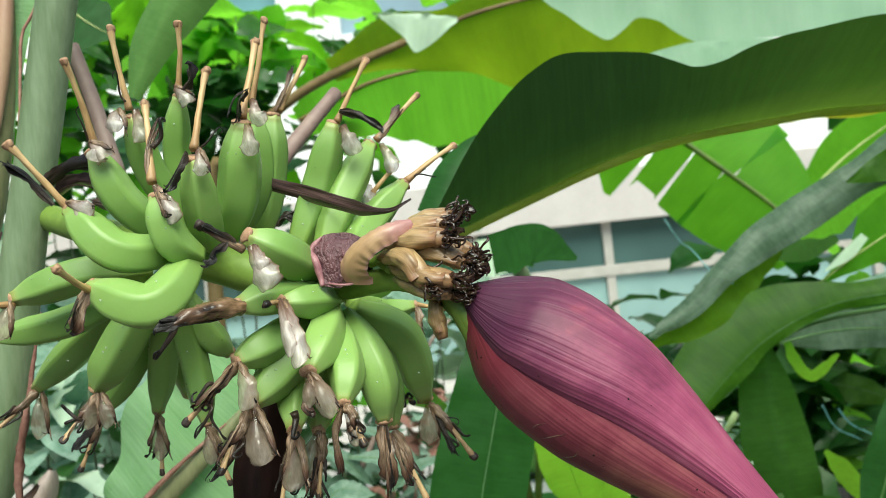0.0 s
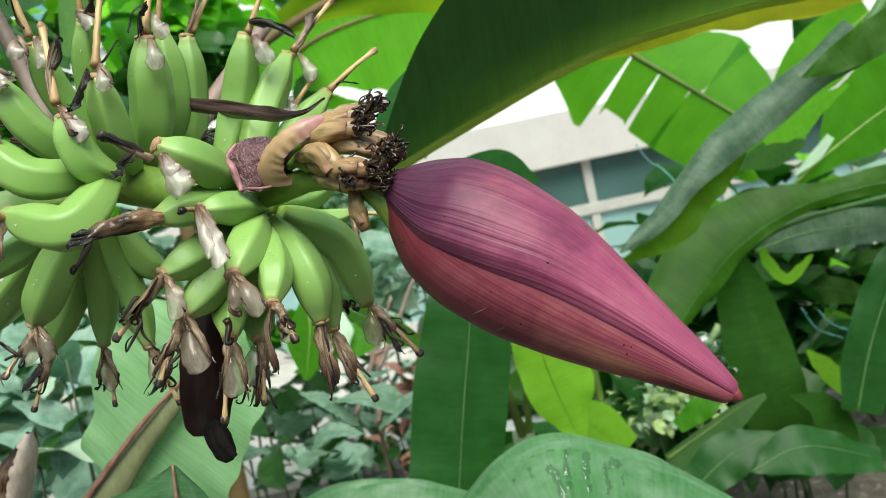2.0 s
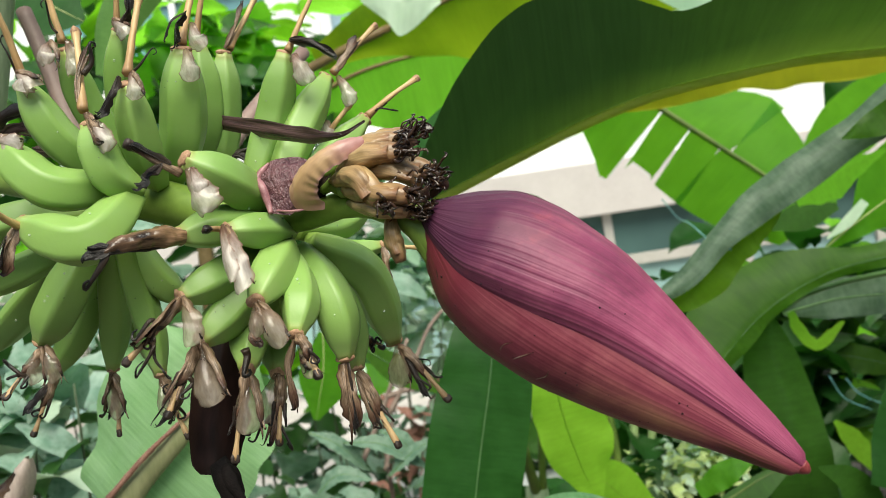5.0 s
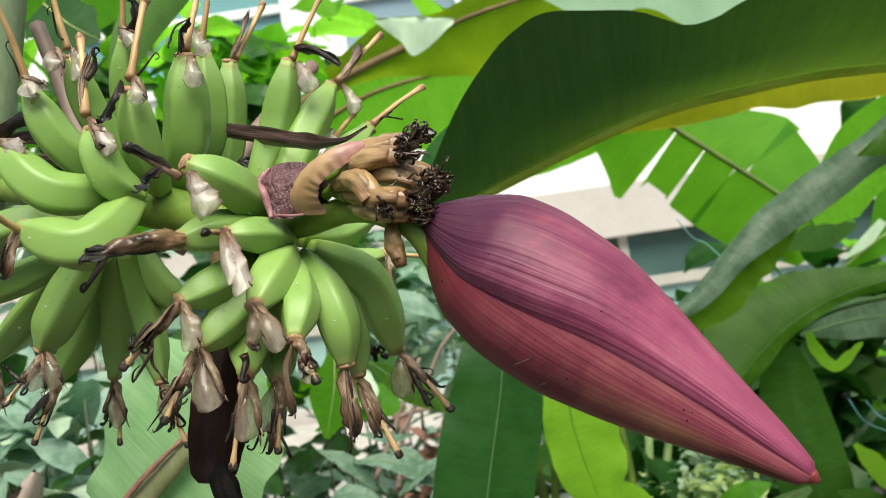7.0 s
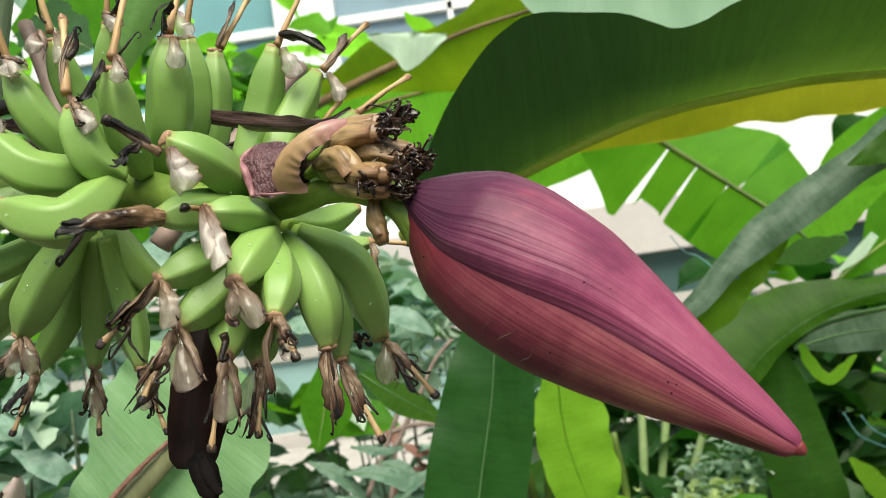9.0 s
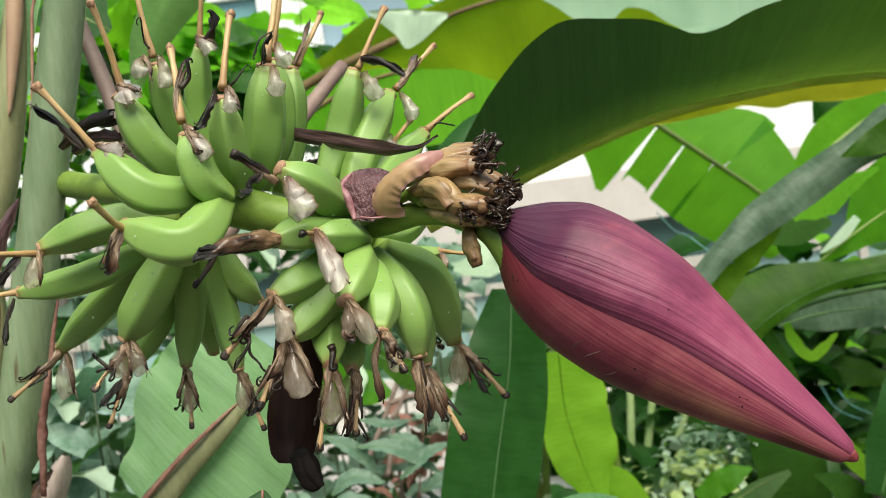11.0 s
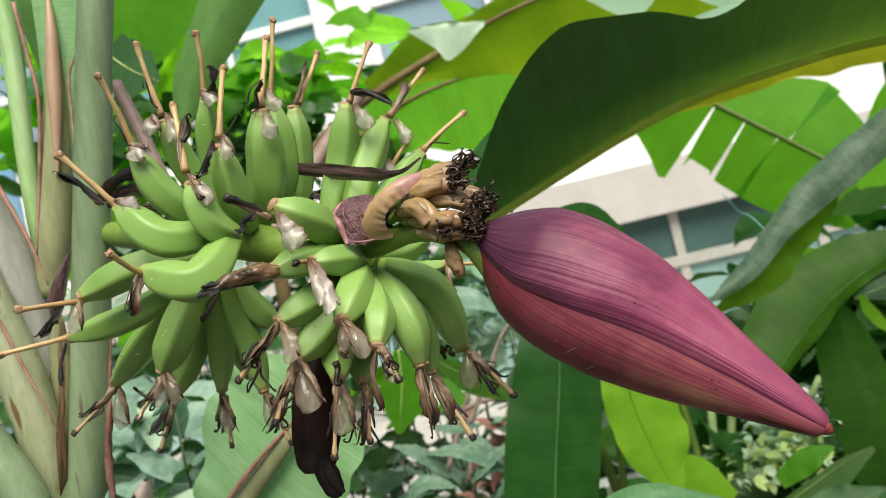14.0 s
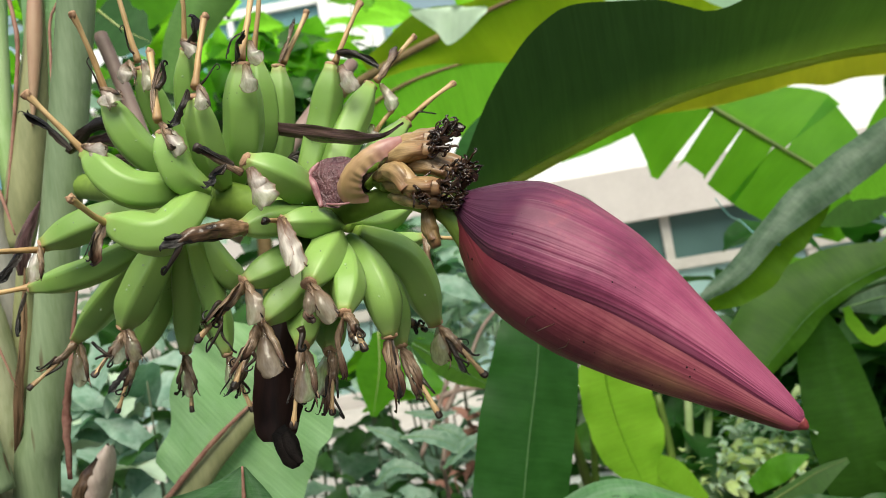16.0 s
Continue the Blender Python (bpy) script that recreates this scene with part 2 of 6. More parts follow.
TEPAL = dry_skin("translucent_dried_tepal", [(0.06, (0.12, 0.065, 0.04)), (0.2, (0.3, 0.18, 0.11)), (0.5, (0.56, 0.45, 0.35)), (0.85, (0.7, 0.61, 0.5)), (1.0, (0.45, 0.34, 0.24))], 0.35, 4.0, 0.1, 0.4, 0.32, (0.24, 0.15, 0.1), 0.25, 0.35, 0.9)
TEPAL_PALE = dry_skin("pearly_dried_tepal", [(0.08, (0.17, 0.085, 0.055)), (0.2, (0.4, 0.25, 0.2)), (0.42, (0.7, 0.58, 0.53)), (0.7, (0.86, 0.79, 0.75)), (0.88, (0.84, 0.76, 0.7)), (0.97, (0.5, 0.35, 0.26))], 0.38, 4.0, 0.1, 0.4, 0.22, (0.34, 0.2, 0.15), 0.3, 0.2, 0.8)
HUSK = dry_skin("striped_brown_husk", [(0.05, (0.34, 0.21, 0.12)), (0.35, (0.3, 0.19, 0.115)), (0.7, (0.16, 0.095, 0.06)), (0.95, (0.02, 0.014, 0.012))], 0.92, 7.0, 0.25, bump=0.9, vary=0.0)
TEPAL_BROWN = dry_skin("brown_dried_tepal", [(0.04, (0.12, 0.06, 0.035)), (0.18, (0.5, 0.33, 0.21)), (0.5, (0.56, 0.4, 0.28)), (0.7, (0.2, 0.11, 0.075)), (0.88, (0.016, 0.011, 0.01))], 0.8, 11.0, 0.24, 0.12, 0.0, (0.07, 0.04, 0.03), 0.7, 0.35)
BLACK_DRY = dry_skin("black_withered", [(0.1, (0.075, 0.05, 0.035)), (0.5, (0.03, 0.022, 0.018)), (0.9, (0.012, 0.01, 0.009))], 0.7, 12.0, 0.3, bump=0.7, gloss=0.35)
FLOWER_TAN = dry_skin("tan_male_flower", [(0.08, (0.3, 0.3, 0.1)), (0.25, (0.5, 0.36, 0.17)), (0.7, (0.55, 0.37, 0.18)), (0.9, (0.36, 0.19, 0.1)), (1.0, (0.1, 0.05, 0.03))], 0.5, 10.0, 0.3, 0.08, bump=0.6, vary=0.2)
BRACT_BROWN = dry_skin("tan_and_pink_curled_bract", [(0.05, (0.42, 0.2, 0.2)), (0.25, (0.5, 0.27, 0.24)), (0.42, (0.55, 0.36, 0.2)), (0.7, (0.58, 0.37, 0.19)), (0.95, (0.42, 0.24, 0.17))], 0.22, 1.0, 0.35, 0.06, 0.0, (0.46, 0.25, 0.22), 0.5, 0.0)
PINK_EDGE = plain("pink_bract_edge", (0.2, 0.075, 0.09), (0.44, 0.22, 0.23), 160, 0.4, 0.4)
BRACT_PURPLE = plain("purple_wrinkled_bract", (0.05, 0.02, 0.026), (0.19, 0.088, 0.095), 70, 0.35, 1.0, 0.006, (1.3, 1, 0.8))
BRACT_DARK = dry_skin("dark_withered_bract", [(0.0, (0.14, 0.075, 0.085)), (0.5, (0.17, 0.095, 0.1)), (1.0, (0.03, 0.015, 0.015))], 0.85, 6.0, 0.22, 0.0, 0.0, (0.22, 0.14, 0.15), 0.8, 0.1)
BRACT_HANG = dry_skin("brown_black_hanging_bract", [(0.0, (0.01, 0.006, 0.005)), (0.5, (0.026, 0.011, 0.008)), (0.85, (0.02, 0.009, 0.007)), (1.0, (0.006, 0.004, 0.003))], 0.7, 3.0, 0.5, bump=0.6, vary=0.05, gloss=0.15)
BUD_OUTER = bract_skin("mauve_pink_outer_bract", (0.14, 0.024, 0.058), (0.285, 0.058, 0.122), (0.42, 0.13, 0.2), 1.0, (0.06, 0.016, 0.04), None, 46.0, 0.72)
BUD_INNER = bract_skin("red_inner_bract", (0.12, 0.02, 0.036), (0.22, 0.045, 0.07), (0.32, 0.095, 0.11), 0.4, (0.16, 0.022, 0.034), (0.4, 0.22, 0.1), 80.0, 0.3)
STEM = plain("pale_green_stem", (0.14, 0.2, 0.1), (0.26, 0.33, 0.2), 6, 0.45, 0.15, 0.002, (8, 8, 1), spots=((0.09, 0.055, 0.03), 9, 0.66))
SHEATH_GREEN = plain("yellow_green_sheath", (0.25, 0.28, 0.15), (0.42, 0.43, 0.28), 10, 0.45, 0.25, 0.002, (5, 5, 1), spots=((0.17, 0.11, 0.05), 16, 0.62))
STALK_KHAKI = plain("khaki_green_stalk", (0.2, 0.22, 0.1), (0.34, 0.34, 0.18), 9, 0.45, 0.2, 0.002, (5, 5, 1))
STALK_PALE = plain("pale_green_stalk", (0.24, 0.42, 0.13), (0.46, 0.62, 0.32), 7, 0.4, 0.15, 0.002, (6, 6, 1))
SHEATH_GREY = plain("grey_lilac_sheath", (0.26, 0.255, 0.22), (0.42, 0.4, 0.36), 8, 0.45, 0.2, 0.002, (6, 6, 1.5))
RED_EDGE = plain("pinkish_brown_margin", (0.24, 0.11, 0.08), (0.46, 0.25, 0.19), 60, 0.5, 0.3)
RIB = plain("light_midrib", (0.3, 0.38, 0.1), (0.46, 0.52, 0.2), 14, 0.4, 0.1)
RIB_GOLD = plain("yellow_green_midrib", (0.5, 0.6, 0.09), (0.66, 0.74, 0.16), 10, 0.8, 0.1, stretch=(1, 1, 4), glow=0.6)
RIB_SOFT = plain("soft_green_midrib", (0.07, 0.17, 0.045), (0.13, 0.24, 0.08), 14, 0.45, 0.1)
SALMON = plain("salmon_stalk_back", (0.4, 0.23, 0.16), (0.5, 0.34, 0.22), 10, 0.45, 0.15)
RIB_PALE = plain("soft_pale_midrib", (0.07, 0.17, 0.055), (0.12, 0.24, 0.085), 14, 0.6, 0.1)
RIB_LIME = plain("lime_midrib", (0.22, 0.46, 0.03), (0.32, 0.55, 0.06), 14, 0.6, 0.1, glow=0.5)
RIB_OLIVE = plain("olive_midrib", (0.06, 0.11, 0.018), (0.13, 0.19, 0.035), 14, 0.5, 0.1)
RIB_BROWN = plain("brown_midrib", (0.13, 0.08, 0.035), (0.26, 0.18, 0.08), 14, 0.5, 0.15)
# lit midrib zone and lit far end are part of this colour
LEAF_DARK = leaf_skin("dark_leaf", (0.026, 0.066, 0.022), (0.055, 0.116, 0.04), (0.04, 0.115, 0.016), 0.4, 70, 0.45, 0.5, rib_glow=(0.13, 0.22, 0.024), far=(0.16, 0.36, 0.02))
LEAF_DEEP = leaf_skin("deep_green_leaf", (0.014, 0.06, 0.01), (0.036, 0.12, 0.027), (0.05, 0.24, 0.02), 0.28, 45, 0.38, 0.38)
# its pale sheen is painted in with the waxy blotches
LEAF_LOW = leaf_skin("blue_green_leaf", (0.05, 0.15, 0.05), (0.13, 0.29, 0.12), (0.12, 0.4, 0.08), 0.28, 60, 0.3, 0.6, 0.3)
# greens for shaded leaves; the shade is put into the colour
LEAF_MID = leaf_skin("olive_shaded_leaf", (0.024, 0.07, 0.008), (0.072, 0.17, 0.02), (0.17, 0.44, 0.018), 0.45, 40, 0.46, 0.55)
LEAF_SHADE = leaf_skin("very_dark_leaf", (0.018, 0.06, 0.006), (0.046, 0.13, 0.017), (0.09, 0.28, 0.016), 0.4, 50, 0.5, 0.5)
LEAF_SOFT = leaf_skin("soft_green_leaf", (0.09, 0.2, 0.05), (0.17, 0.31, 0.09), (0.22, 0.48, 0.08), 0.35, 50, 0.45, 0.35)
LEAF_OLIVE = leaf_skin("olive_green_leaf", (0.07, 0.17, 0.012), (0.12, 0.24, 0.02), (0.26, 0.5, 0.02), 0.55, 60, 0.5, 0.4)
LEAF_GOLDEN = leaf_skin("golden_leaf_edge", (0.36, 0.36, 0.02), (0.5, 0.48, 0.03), (0.85, 0.8, 0.05), 0.6, 50)
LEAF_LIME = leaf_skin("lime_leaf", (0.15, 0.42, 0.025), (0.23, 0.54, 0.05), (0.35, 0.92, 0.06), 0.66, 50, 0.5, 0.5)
# brighter copy of the lime leaf, backlight put into its colour
LEAF_LIME_LIT = leaf_skin("backlit_yellow_green_leaf", (0.24, 0.5, 0.03), (0.33, 0.61, 0.055), (0.4, 0.92, 0.06), 0.6, 50, 0.5, 0.45)
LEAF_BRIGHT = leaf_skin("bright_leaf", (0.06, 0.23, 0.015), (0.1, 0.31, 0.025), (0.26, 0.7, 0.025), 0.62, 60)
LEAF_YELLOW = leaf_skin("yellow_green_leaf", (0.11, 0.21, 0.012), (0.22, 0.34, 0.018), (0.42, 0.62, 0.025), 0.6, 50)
LEAF_PALE = leaf_skin("pale_waxy_leaf", (0.2, 0.42, 0.16), (0.38, 0.62, 0.3), (0.4, 0.78, 0.3), 0.32, 60, 0.45, 0.6, 0.2)
LEAF_GREY = leaf_skin("grey_waxy_underside", (0.028, 0.065, 0.033), (0.115, 0.175, 0.11), (0.12, 0.3, 0.07), 0.18, 40, 0.38, 0.6, 0.12)
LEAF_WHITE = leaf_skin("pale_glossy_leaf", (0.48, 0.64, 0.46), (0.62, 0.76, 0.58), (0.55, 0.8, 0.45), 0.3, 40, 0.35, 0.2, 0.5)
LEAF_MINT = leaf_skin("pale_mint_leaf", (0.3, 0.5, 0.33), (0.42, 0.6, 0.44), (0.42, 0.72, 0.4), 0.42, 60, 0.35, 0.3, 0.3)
# leaf green darkened so that bushes look shaded
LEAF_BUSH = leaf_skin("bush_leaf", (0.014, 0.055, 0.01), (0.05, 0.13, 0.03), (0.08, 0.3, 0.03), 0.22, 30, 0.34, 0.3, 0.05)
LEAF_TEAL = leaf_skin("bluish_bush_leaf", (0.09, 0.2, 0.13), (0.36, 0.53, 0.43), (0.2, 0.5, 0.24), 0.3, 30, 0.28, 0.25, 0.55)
LEAF_GOLD = leaf_skin("variegated_leaf", (0.45, 0.6, 0.14), (0.75, 0.82, 0.42), (0.7, 0.9, 0.25), 0.45, 30, 0.4, 0.3, 0.5)
TWIG = plain("brown_twig", (0.05, 0.035, 0.025), (0.14, 0.1, 0.075), 40, 0.8, 0.6, 0.003)
TWIG_PALE = plain("pale_brown_twig", (0.16, 0.11, 0.09), (0.34, 0.26, 0.22), 40, 0.8, 0.6, 0.003)
LEAF_SAGE = leaf_skin("sage_green_leaf", (0.07, 0.15, 0.09), (0.18, 0.3, 0.21), (0.12, 0.32, 0.16), 0.2, 26, 0.4, 0.5, 0.3)
DEAD = plain("reddish_dead_leaf", (0.16, 0.06, 0.045), (0.36, 0.19, 0.15), 30, 0.7, 0.6, 0.004, glow=0.1)
STEM_GREEN = plain("light_green_leaf_stalk", (0.26, 0.38, 0.14), (0.42, 0.52, 0.26), 14, 0.45, 0.15)
SOIL = plain("soil_and_litter", (0.04, 0.033, 0.027), (0.15, 0.13, 0.105), 9, 0.9, 0.9, 0.02, spots=((0.26, 0.23, 0.2), 26, 0.6))
PAVING = plain("pale_concrete_paving", (0.4, 0.37, 0.35), (0.56, 0.52, 0.49), 5, 0.85, 0.3, 0.004)
WALL_BEIGE = plain("beige_render", (0.47, 0.43, 0.415), (0.54, 0.5, 0.48), 3, 0.8, 0.15, 0.003)
WALL_WHITE = plain("white_paint", (0.8, 0.8, 0.8), (0.86, 0.86, 0.86), 2, 0.6, 0.1, 0.002)
# for the unseen walls that hold off low light
BLOCKER = plain("dark_light_block", (0.012, 0.03, 0.01), (0.05, 0.09, 0.03), 14, 0.7, 1.0, 0.05)
CURL = dry_skin("dark_brown_curl", [(0.0, (0.22, 0.12, 0.06)), (0.3, (0.07, 0.035, 0.02)), (1.0, (0.022, 0.012, 0.008))], 0.5, 4.0, 0.2, bump=0.3)
MULLION = plain("grey_beige_metal_frame", (0.36, 0.34, 0.31), (0.44, 0.42, 0.39), 8, 0.5, 0.1)
WHITE_PLASTIC = plain("white_plastic", (0.7, 0.72, 0.75), (0.82, 0.84, 0.86), 12, 0.4, 0.1)
BLUE_PLASTIC = plain("blue_plastic", (0.16, 0.33, 0.5), (0.24, 0.43, 0.6), 12, 0.4, 0.1)
WIRE = plain("blue_green_string", (0.1, 0.3, 0.32), (0.2, 0.45, 0.45), 80, 0.6, 0.2)


def water(name, tint, cover, ripple):
    """Thin clear water on a skin: mostly see-through, with sharp glints."""
    m, t, b, end = shader(name)
    n = node(t, "ShaderNodeTexNoise", Scale=ripple, Detail=2.0)
    t.links.new(coords(t, "Object", (1, 1, 1)), n.inputs["Vector"])
    b.inputs["Base Color"].default_value = (*tint, 1)
    b.inputs["Alpha"].default_value, b.inputs["Roughness"].default_value, b.inputs["Specular IOR Level"].default_value = cover, 0.03, 1.0
    bumped(t, b, n.outputs[0], 0.6, 0.002)
    return m


DROP = water("water_drop", (0.75, 0.85, 0.7), 0.25, 200.0)
WATER_FILM = water("water_film", (0.06, 0.14, 0.06), 0.35, 160.0)


def glass_skin(name, tint):
    m, t, b, end = shader(name)
    n = node(t, "ShaderNodeTexNoise", Scale=0.8, Detail=3.0)
    t.links.new(coords(t, "Object", (1, 1, 1)), n.inputs["Vector"])
    t.links.new(ramp(t, n.outputs[0], [(0.3, tint), (0.7, tuple(1.5 * c for c in tint))]), b.inputs["Base Color"])
    b.inputs["Roughness"].default_value, b.inputs["Specular IOR Level"].default_value = 0.12, 0.6
    return m


GLASS = glass_skin("green_tinted_glass", (0.05, 0.09, 0.085))
GLASS_PALE = glass_skin("pale_frosted_glass", (0.2, 0.31, 0.3))
TIP_RED = plain("dark_red_bud_tip", (0.12, 0.02, 0.025), (0.3, 0.06, 0.06), 120, 0.45, 0.4)
SHEATH_PALE = plain("cream_pink_dry_sheath", (0.42, 0.3, 0.25), (0.68, 0.56, 0.48), 20, 0.6, 0.5, 0.003, (6, 6, 1))
GREEN_TWIG = plain("dark_green_twig", (0.04, 0.06, 0.03), (0.1, 0.13, 0.07), 40, 0.7, 0.4)
CHARRED = plain("charred_bract_end", (0.003, 0.003, 0.003), (0.014, 0.01, 0.009), 60, 0.75, 0.7, 0.003, gloss=0.12)
GLASS_TEAL = glass_skin("teal_window_glass", (0.13, 0.27, 0.28))
GLASS_BLUE = glass_skin("blue_grey_window_glass", (0.2, 0.28, 0.33))


# ---- building blocks ----
def part(name, bm, material, parent=None, label="", smooth=True):
    me = bpy.data.meshes.new(name)
    bm.to_mesh(me)
    bm.free()
    for f in me.polygons:
        f.use_smooth = smooth
    me.materials.append(material)
    ob = new(name, me)
    if parent:
        ob.parent = parent
        if parent.type == "EMPTY":
            ob.matrix_parent_inverse = Matrix.Translation(parent.location).inverted()
    return tagged(ob, label)


def thing(name, at, label, category, group="", kind=""):
    ob = new(name)
    ob.location, ob.empty_display_size = at, 0.05
    return tagged(ob, label, category, group, kind)


def spline(points, n):
    """n + 1 places, evenly spaced along a smooth curve through the points."""
    p = [Vector(q) for q in points]
    if len(p) == 2:
        return [p[0].lerp(p[1], k / n) for k in range(n + 1)]
    p = [2 * p[0] - p[1]] + p + [2 * p[-1] - p[-2]]
    fine = []
    for k in range(8 * n + 1):
        s = k / (8 * n) * (len(p) - 3)
        i = min(int(s), len(p) - 4)
        u = s - i
        a, b, c, d = p[i : i + 4]
        fine.append(0.5 * (2 * b + (c - a) * u + (2 * a - 5 * b + 4 * c - d) * u * u + (3 * b - a - 3 * c + d) * u**3))
    run = np.concatenate([[0], np.cumsum([(q - r).length for q, r in zip(fine[1:], fine)])])
    spots = np.interp(np.linspace(0, run[-1], n + 1), run, np.arange(len(run)))
    return [fine[int(q)].lerp(fine[min(int(q) + 1, len(fine) - 1)], q - int(q)) for q in spots]


def at(table, u):
    """A smooth course through (place, value) pairs that never overshoots them."""
    xs, ys = zip(*table)
    if u <= xs[0] or u >= xs[-1]:
        return float(ys[0] if u <= xs[0] else ys[-1])
    i = max(k for k in range(len(xs) - 1) if xs[k] <= u)
    d = [(ys[k + 1] - ys[k]) / (xs[k + 1] - xs[k]) for k in range(len(xs) - 1)]

    def slope(k):
        if k == 0 or k == len(xs) - 1:
            return d[min(k, len(d) - 1)]
        return 0.0 if d[k - 1] * d[k] <= 0 else 2 * d[k - 1] * d[k] / (d[k - 1] + d[k])

    h = xs[i + 1] - xs[i]
    q = (u - xs[i]) / h
    return ys[i] * (1 + 2 * q) * (1 - q) ** 2 + ys[i + 1] * q * q * (3 - 2 * q) + h * (slope(i) * q * (1 - q) ** 2 - slope(i + 1) * q * q * (1 - q))


def frames(path, side):
    """Tangent, side and normal at each place of a path."""
    out, last = [], Vector(side).normalized()
    for k, p in enumerate(path):
        tan = (path[min(k + 1, len(path) - 1)] - path[max(k - 1, 0)]).normalized()
        last = (last - tan * last.dot(tan)).normalized()
        out.append((tan, last, tan.cross(last)))
    return out


def tube(points, radii, n=12, ring=10, side=(0.31, 0.2, 0.93), flat=1.0, corner=0.0, rough=0.0, closed=True, seed=0):
    """A tapered tube. radii: (place along, radius) pairs. corner: how angular; rough: uneven surface."""
    bm = bmesh.new()
    uv = bm.loops.layers.uv.new()
    path = spline(points, n)
    fr = frames(path, side)
    rows = []
    for k, (p, (tan, a, b)) in enumerate(zip(path, fr)):
        r = at(radii, k / n)
        row = []
        for j in range(ring):
            w = 2 * math.pi * j / ring
            q = r * (1 - corner + corner * 0.809 / math.cos(w % 1.2566 - 0.6283) * 1.1)
            if rough:
                q *= 1 + rough * noise.noise((p * 90 + Vector((math.cos(w), math.sin(w), seed)) * 1.3))
            row.append(bm.verts.new(p + a * (q * math.cos(w)) + b * (q * flat * math.sin(w))))
        rows.append(row)
    for k in range(n):
        for j in range(ring):
            f = bm.faces.new((rows[k][j], rows[k][(j + 1) % ring], rows[k + 1][(j + 1) % ring], rows[k + 1][j]))
            for loop, (u, v) in zip(f.loops, ((k, j), (k, j + 1), (k + 1, j + 1), (k + 1, j))):
                loop[uv].uv = (u / n, v / ring)
    if closed:
        bm.faces.new(rows[0][::-1])
        bm.faces.new(rows[-1])
    return bm


def gutter(points, radii, lo, hi, n=40, ring=18, side=(0, -1, 0), crease=0.0, flat=1.0):
    """A rolled strip, open along one side: an arc from lo to hi degrees drawn along a path."""
    bm = bmesh.new()
    uv = bm.loops.layers.uv.new()
    path = spline(points, n)
    rows = []
    for k, (p, (tan, a, b)) in enumerate(zip(path, frames(path, side))):
        r, row = at(radii, k / n), []
        for j in range(ring + 1):
            w = radians(lo + (hi - lo) * j / ring)
            q = r * (1 + crease * noise.noise(Vector((k / n * 6, j / ring * 5, 1.7))) + 0.4 * crease * noise.noise(Vector((k / n * 19, j / ring * 3, 4.1))))
            row.append(bm.verts.new(p + a * (q * math.cos(w)) + b * (q * flat * math.sin(w))))
        rows.append(row)
    for k in range(n):
        for j in range(ring):
            f = bm.faces.new((rows[k][j], rows[k][j + 1], rows[k + 1][j + 1], rows[k + 1][j]))
            for loop, (x, y) in zip(f.loops, ((k, j), (k, j + 1), (k + 1, j + 1), (k + 1, j))):
                loop[uv].uv = (x / n, y / ring)
    return bm


def join(*meshes):
    bm = meshes[0]
    for other in meshes[1:]:
        me = bpy.data.meshes.new("joined")
        other.to_mesh(me)
        other.free()
        bm.from_mesh(me)
        bpy.data.meshes.remove(me)
    return bm


def sheet(points, left, right, face, n=30, m=6, fold=(0.0, 0.0), curl=(0.0, 0.0), wave=(0.0, 8.0), cuts=(), holes=(), jag=0.0, seed=1, span=(0.0, 1.0), halves=(-1, 1)):
    """A leaf's blade along a midrib. left, right: (place along, half width) pairs, seen from the side that face points to.
    fold: degrees by which each half bends back; curl: how far each half rolls back; cuts: (place, side, depth, gap) tears."""
    bm = bmesh.new()
    uv = bm.loops.layers.uv.new()
    path = spline(points, n)
    lo, hi = span
    grid = {}
    for k, p in enumerate(path):
        u = k / n
        tan = (path[min(k + 1, n)] - path[max(k - 1, 0)]).normalized()
        nor = (Vector(face) - tan * Vector(face).dot(tan)).normalized()
        out = tan.cross(nor)
        for sgn, table, fo, cu in ((-1, left, fold[0], curl[0]), (1, right, fold[1], curl[1])):
            w = at(table, u)
            if jag:
                w *= 1 + jag * noise.noise(Vector((u * 9, sgn * 3.7, seed)))
            d = (out * sgn * math.cos(radians(fo)) - nor * math.sin(radians(fo)))
            bend = -nor * math.cos(radians(fo)) - out * sgn * math.sin(radians(fo))
            for j in range(m + 1):
                v = j / m
                ripple = wave[0] * v * v * math.sin(wave[1] * 6.283 * u + 1.7 * seed + sgn + 2.2 * noise.noise(Vector((u * 3, sgn, seed))))
                ripple += 0.02 * w * noise.noise(Vector((u * 11, v * 3 * sgn, seed)))
                grid[sgn, k, j] = p + d * (w * v) + bend * (cu * w * v * v) + nor * ripple
    cache = {}

    def vert(key):
        if key not in cache:
            cache[key] = bm.verts.new(grid[key if key[2] else (1, key[1], 0)])
        return cache[key]

    for k in range(n):
        if not lo <= (k + 0.5) / n <= hi:
            continue
        for sgn in halves:
            for j in range(m):
                if any(s == sgn and math.hypot(((k + 0.5) / n - c) / ru, ((j + 0.5) / m - dep) / rv) < 1 + 0.5 * noise.noise(Vector((k * 0.7, j * 0.9, c))) for c, s, dep, ru, rv in holes):
                    continue
                if any(s == sgn and abs((k + 0.5) / n - c) < gap * ((j + 0.5) / m - dep) and (j + 0.5) / m > dep for c, s, dep, gap in cuts):
                    continue
                keys = [(sgn, k, j), (sgn, k + 1, j), (sgn, k + 1, j + 1), (sgn, k, j + 1)]
                keys = [(1, b, 0) if not c else (a, b, c) for a, b, c in keys]
                f = bm.faces.new([vert(q) for q in (keys if sgn < 0 else keys[::-1])])
                order = keys if sgn < 0 else keys[::-1]
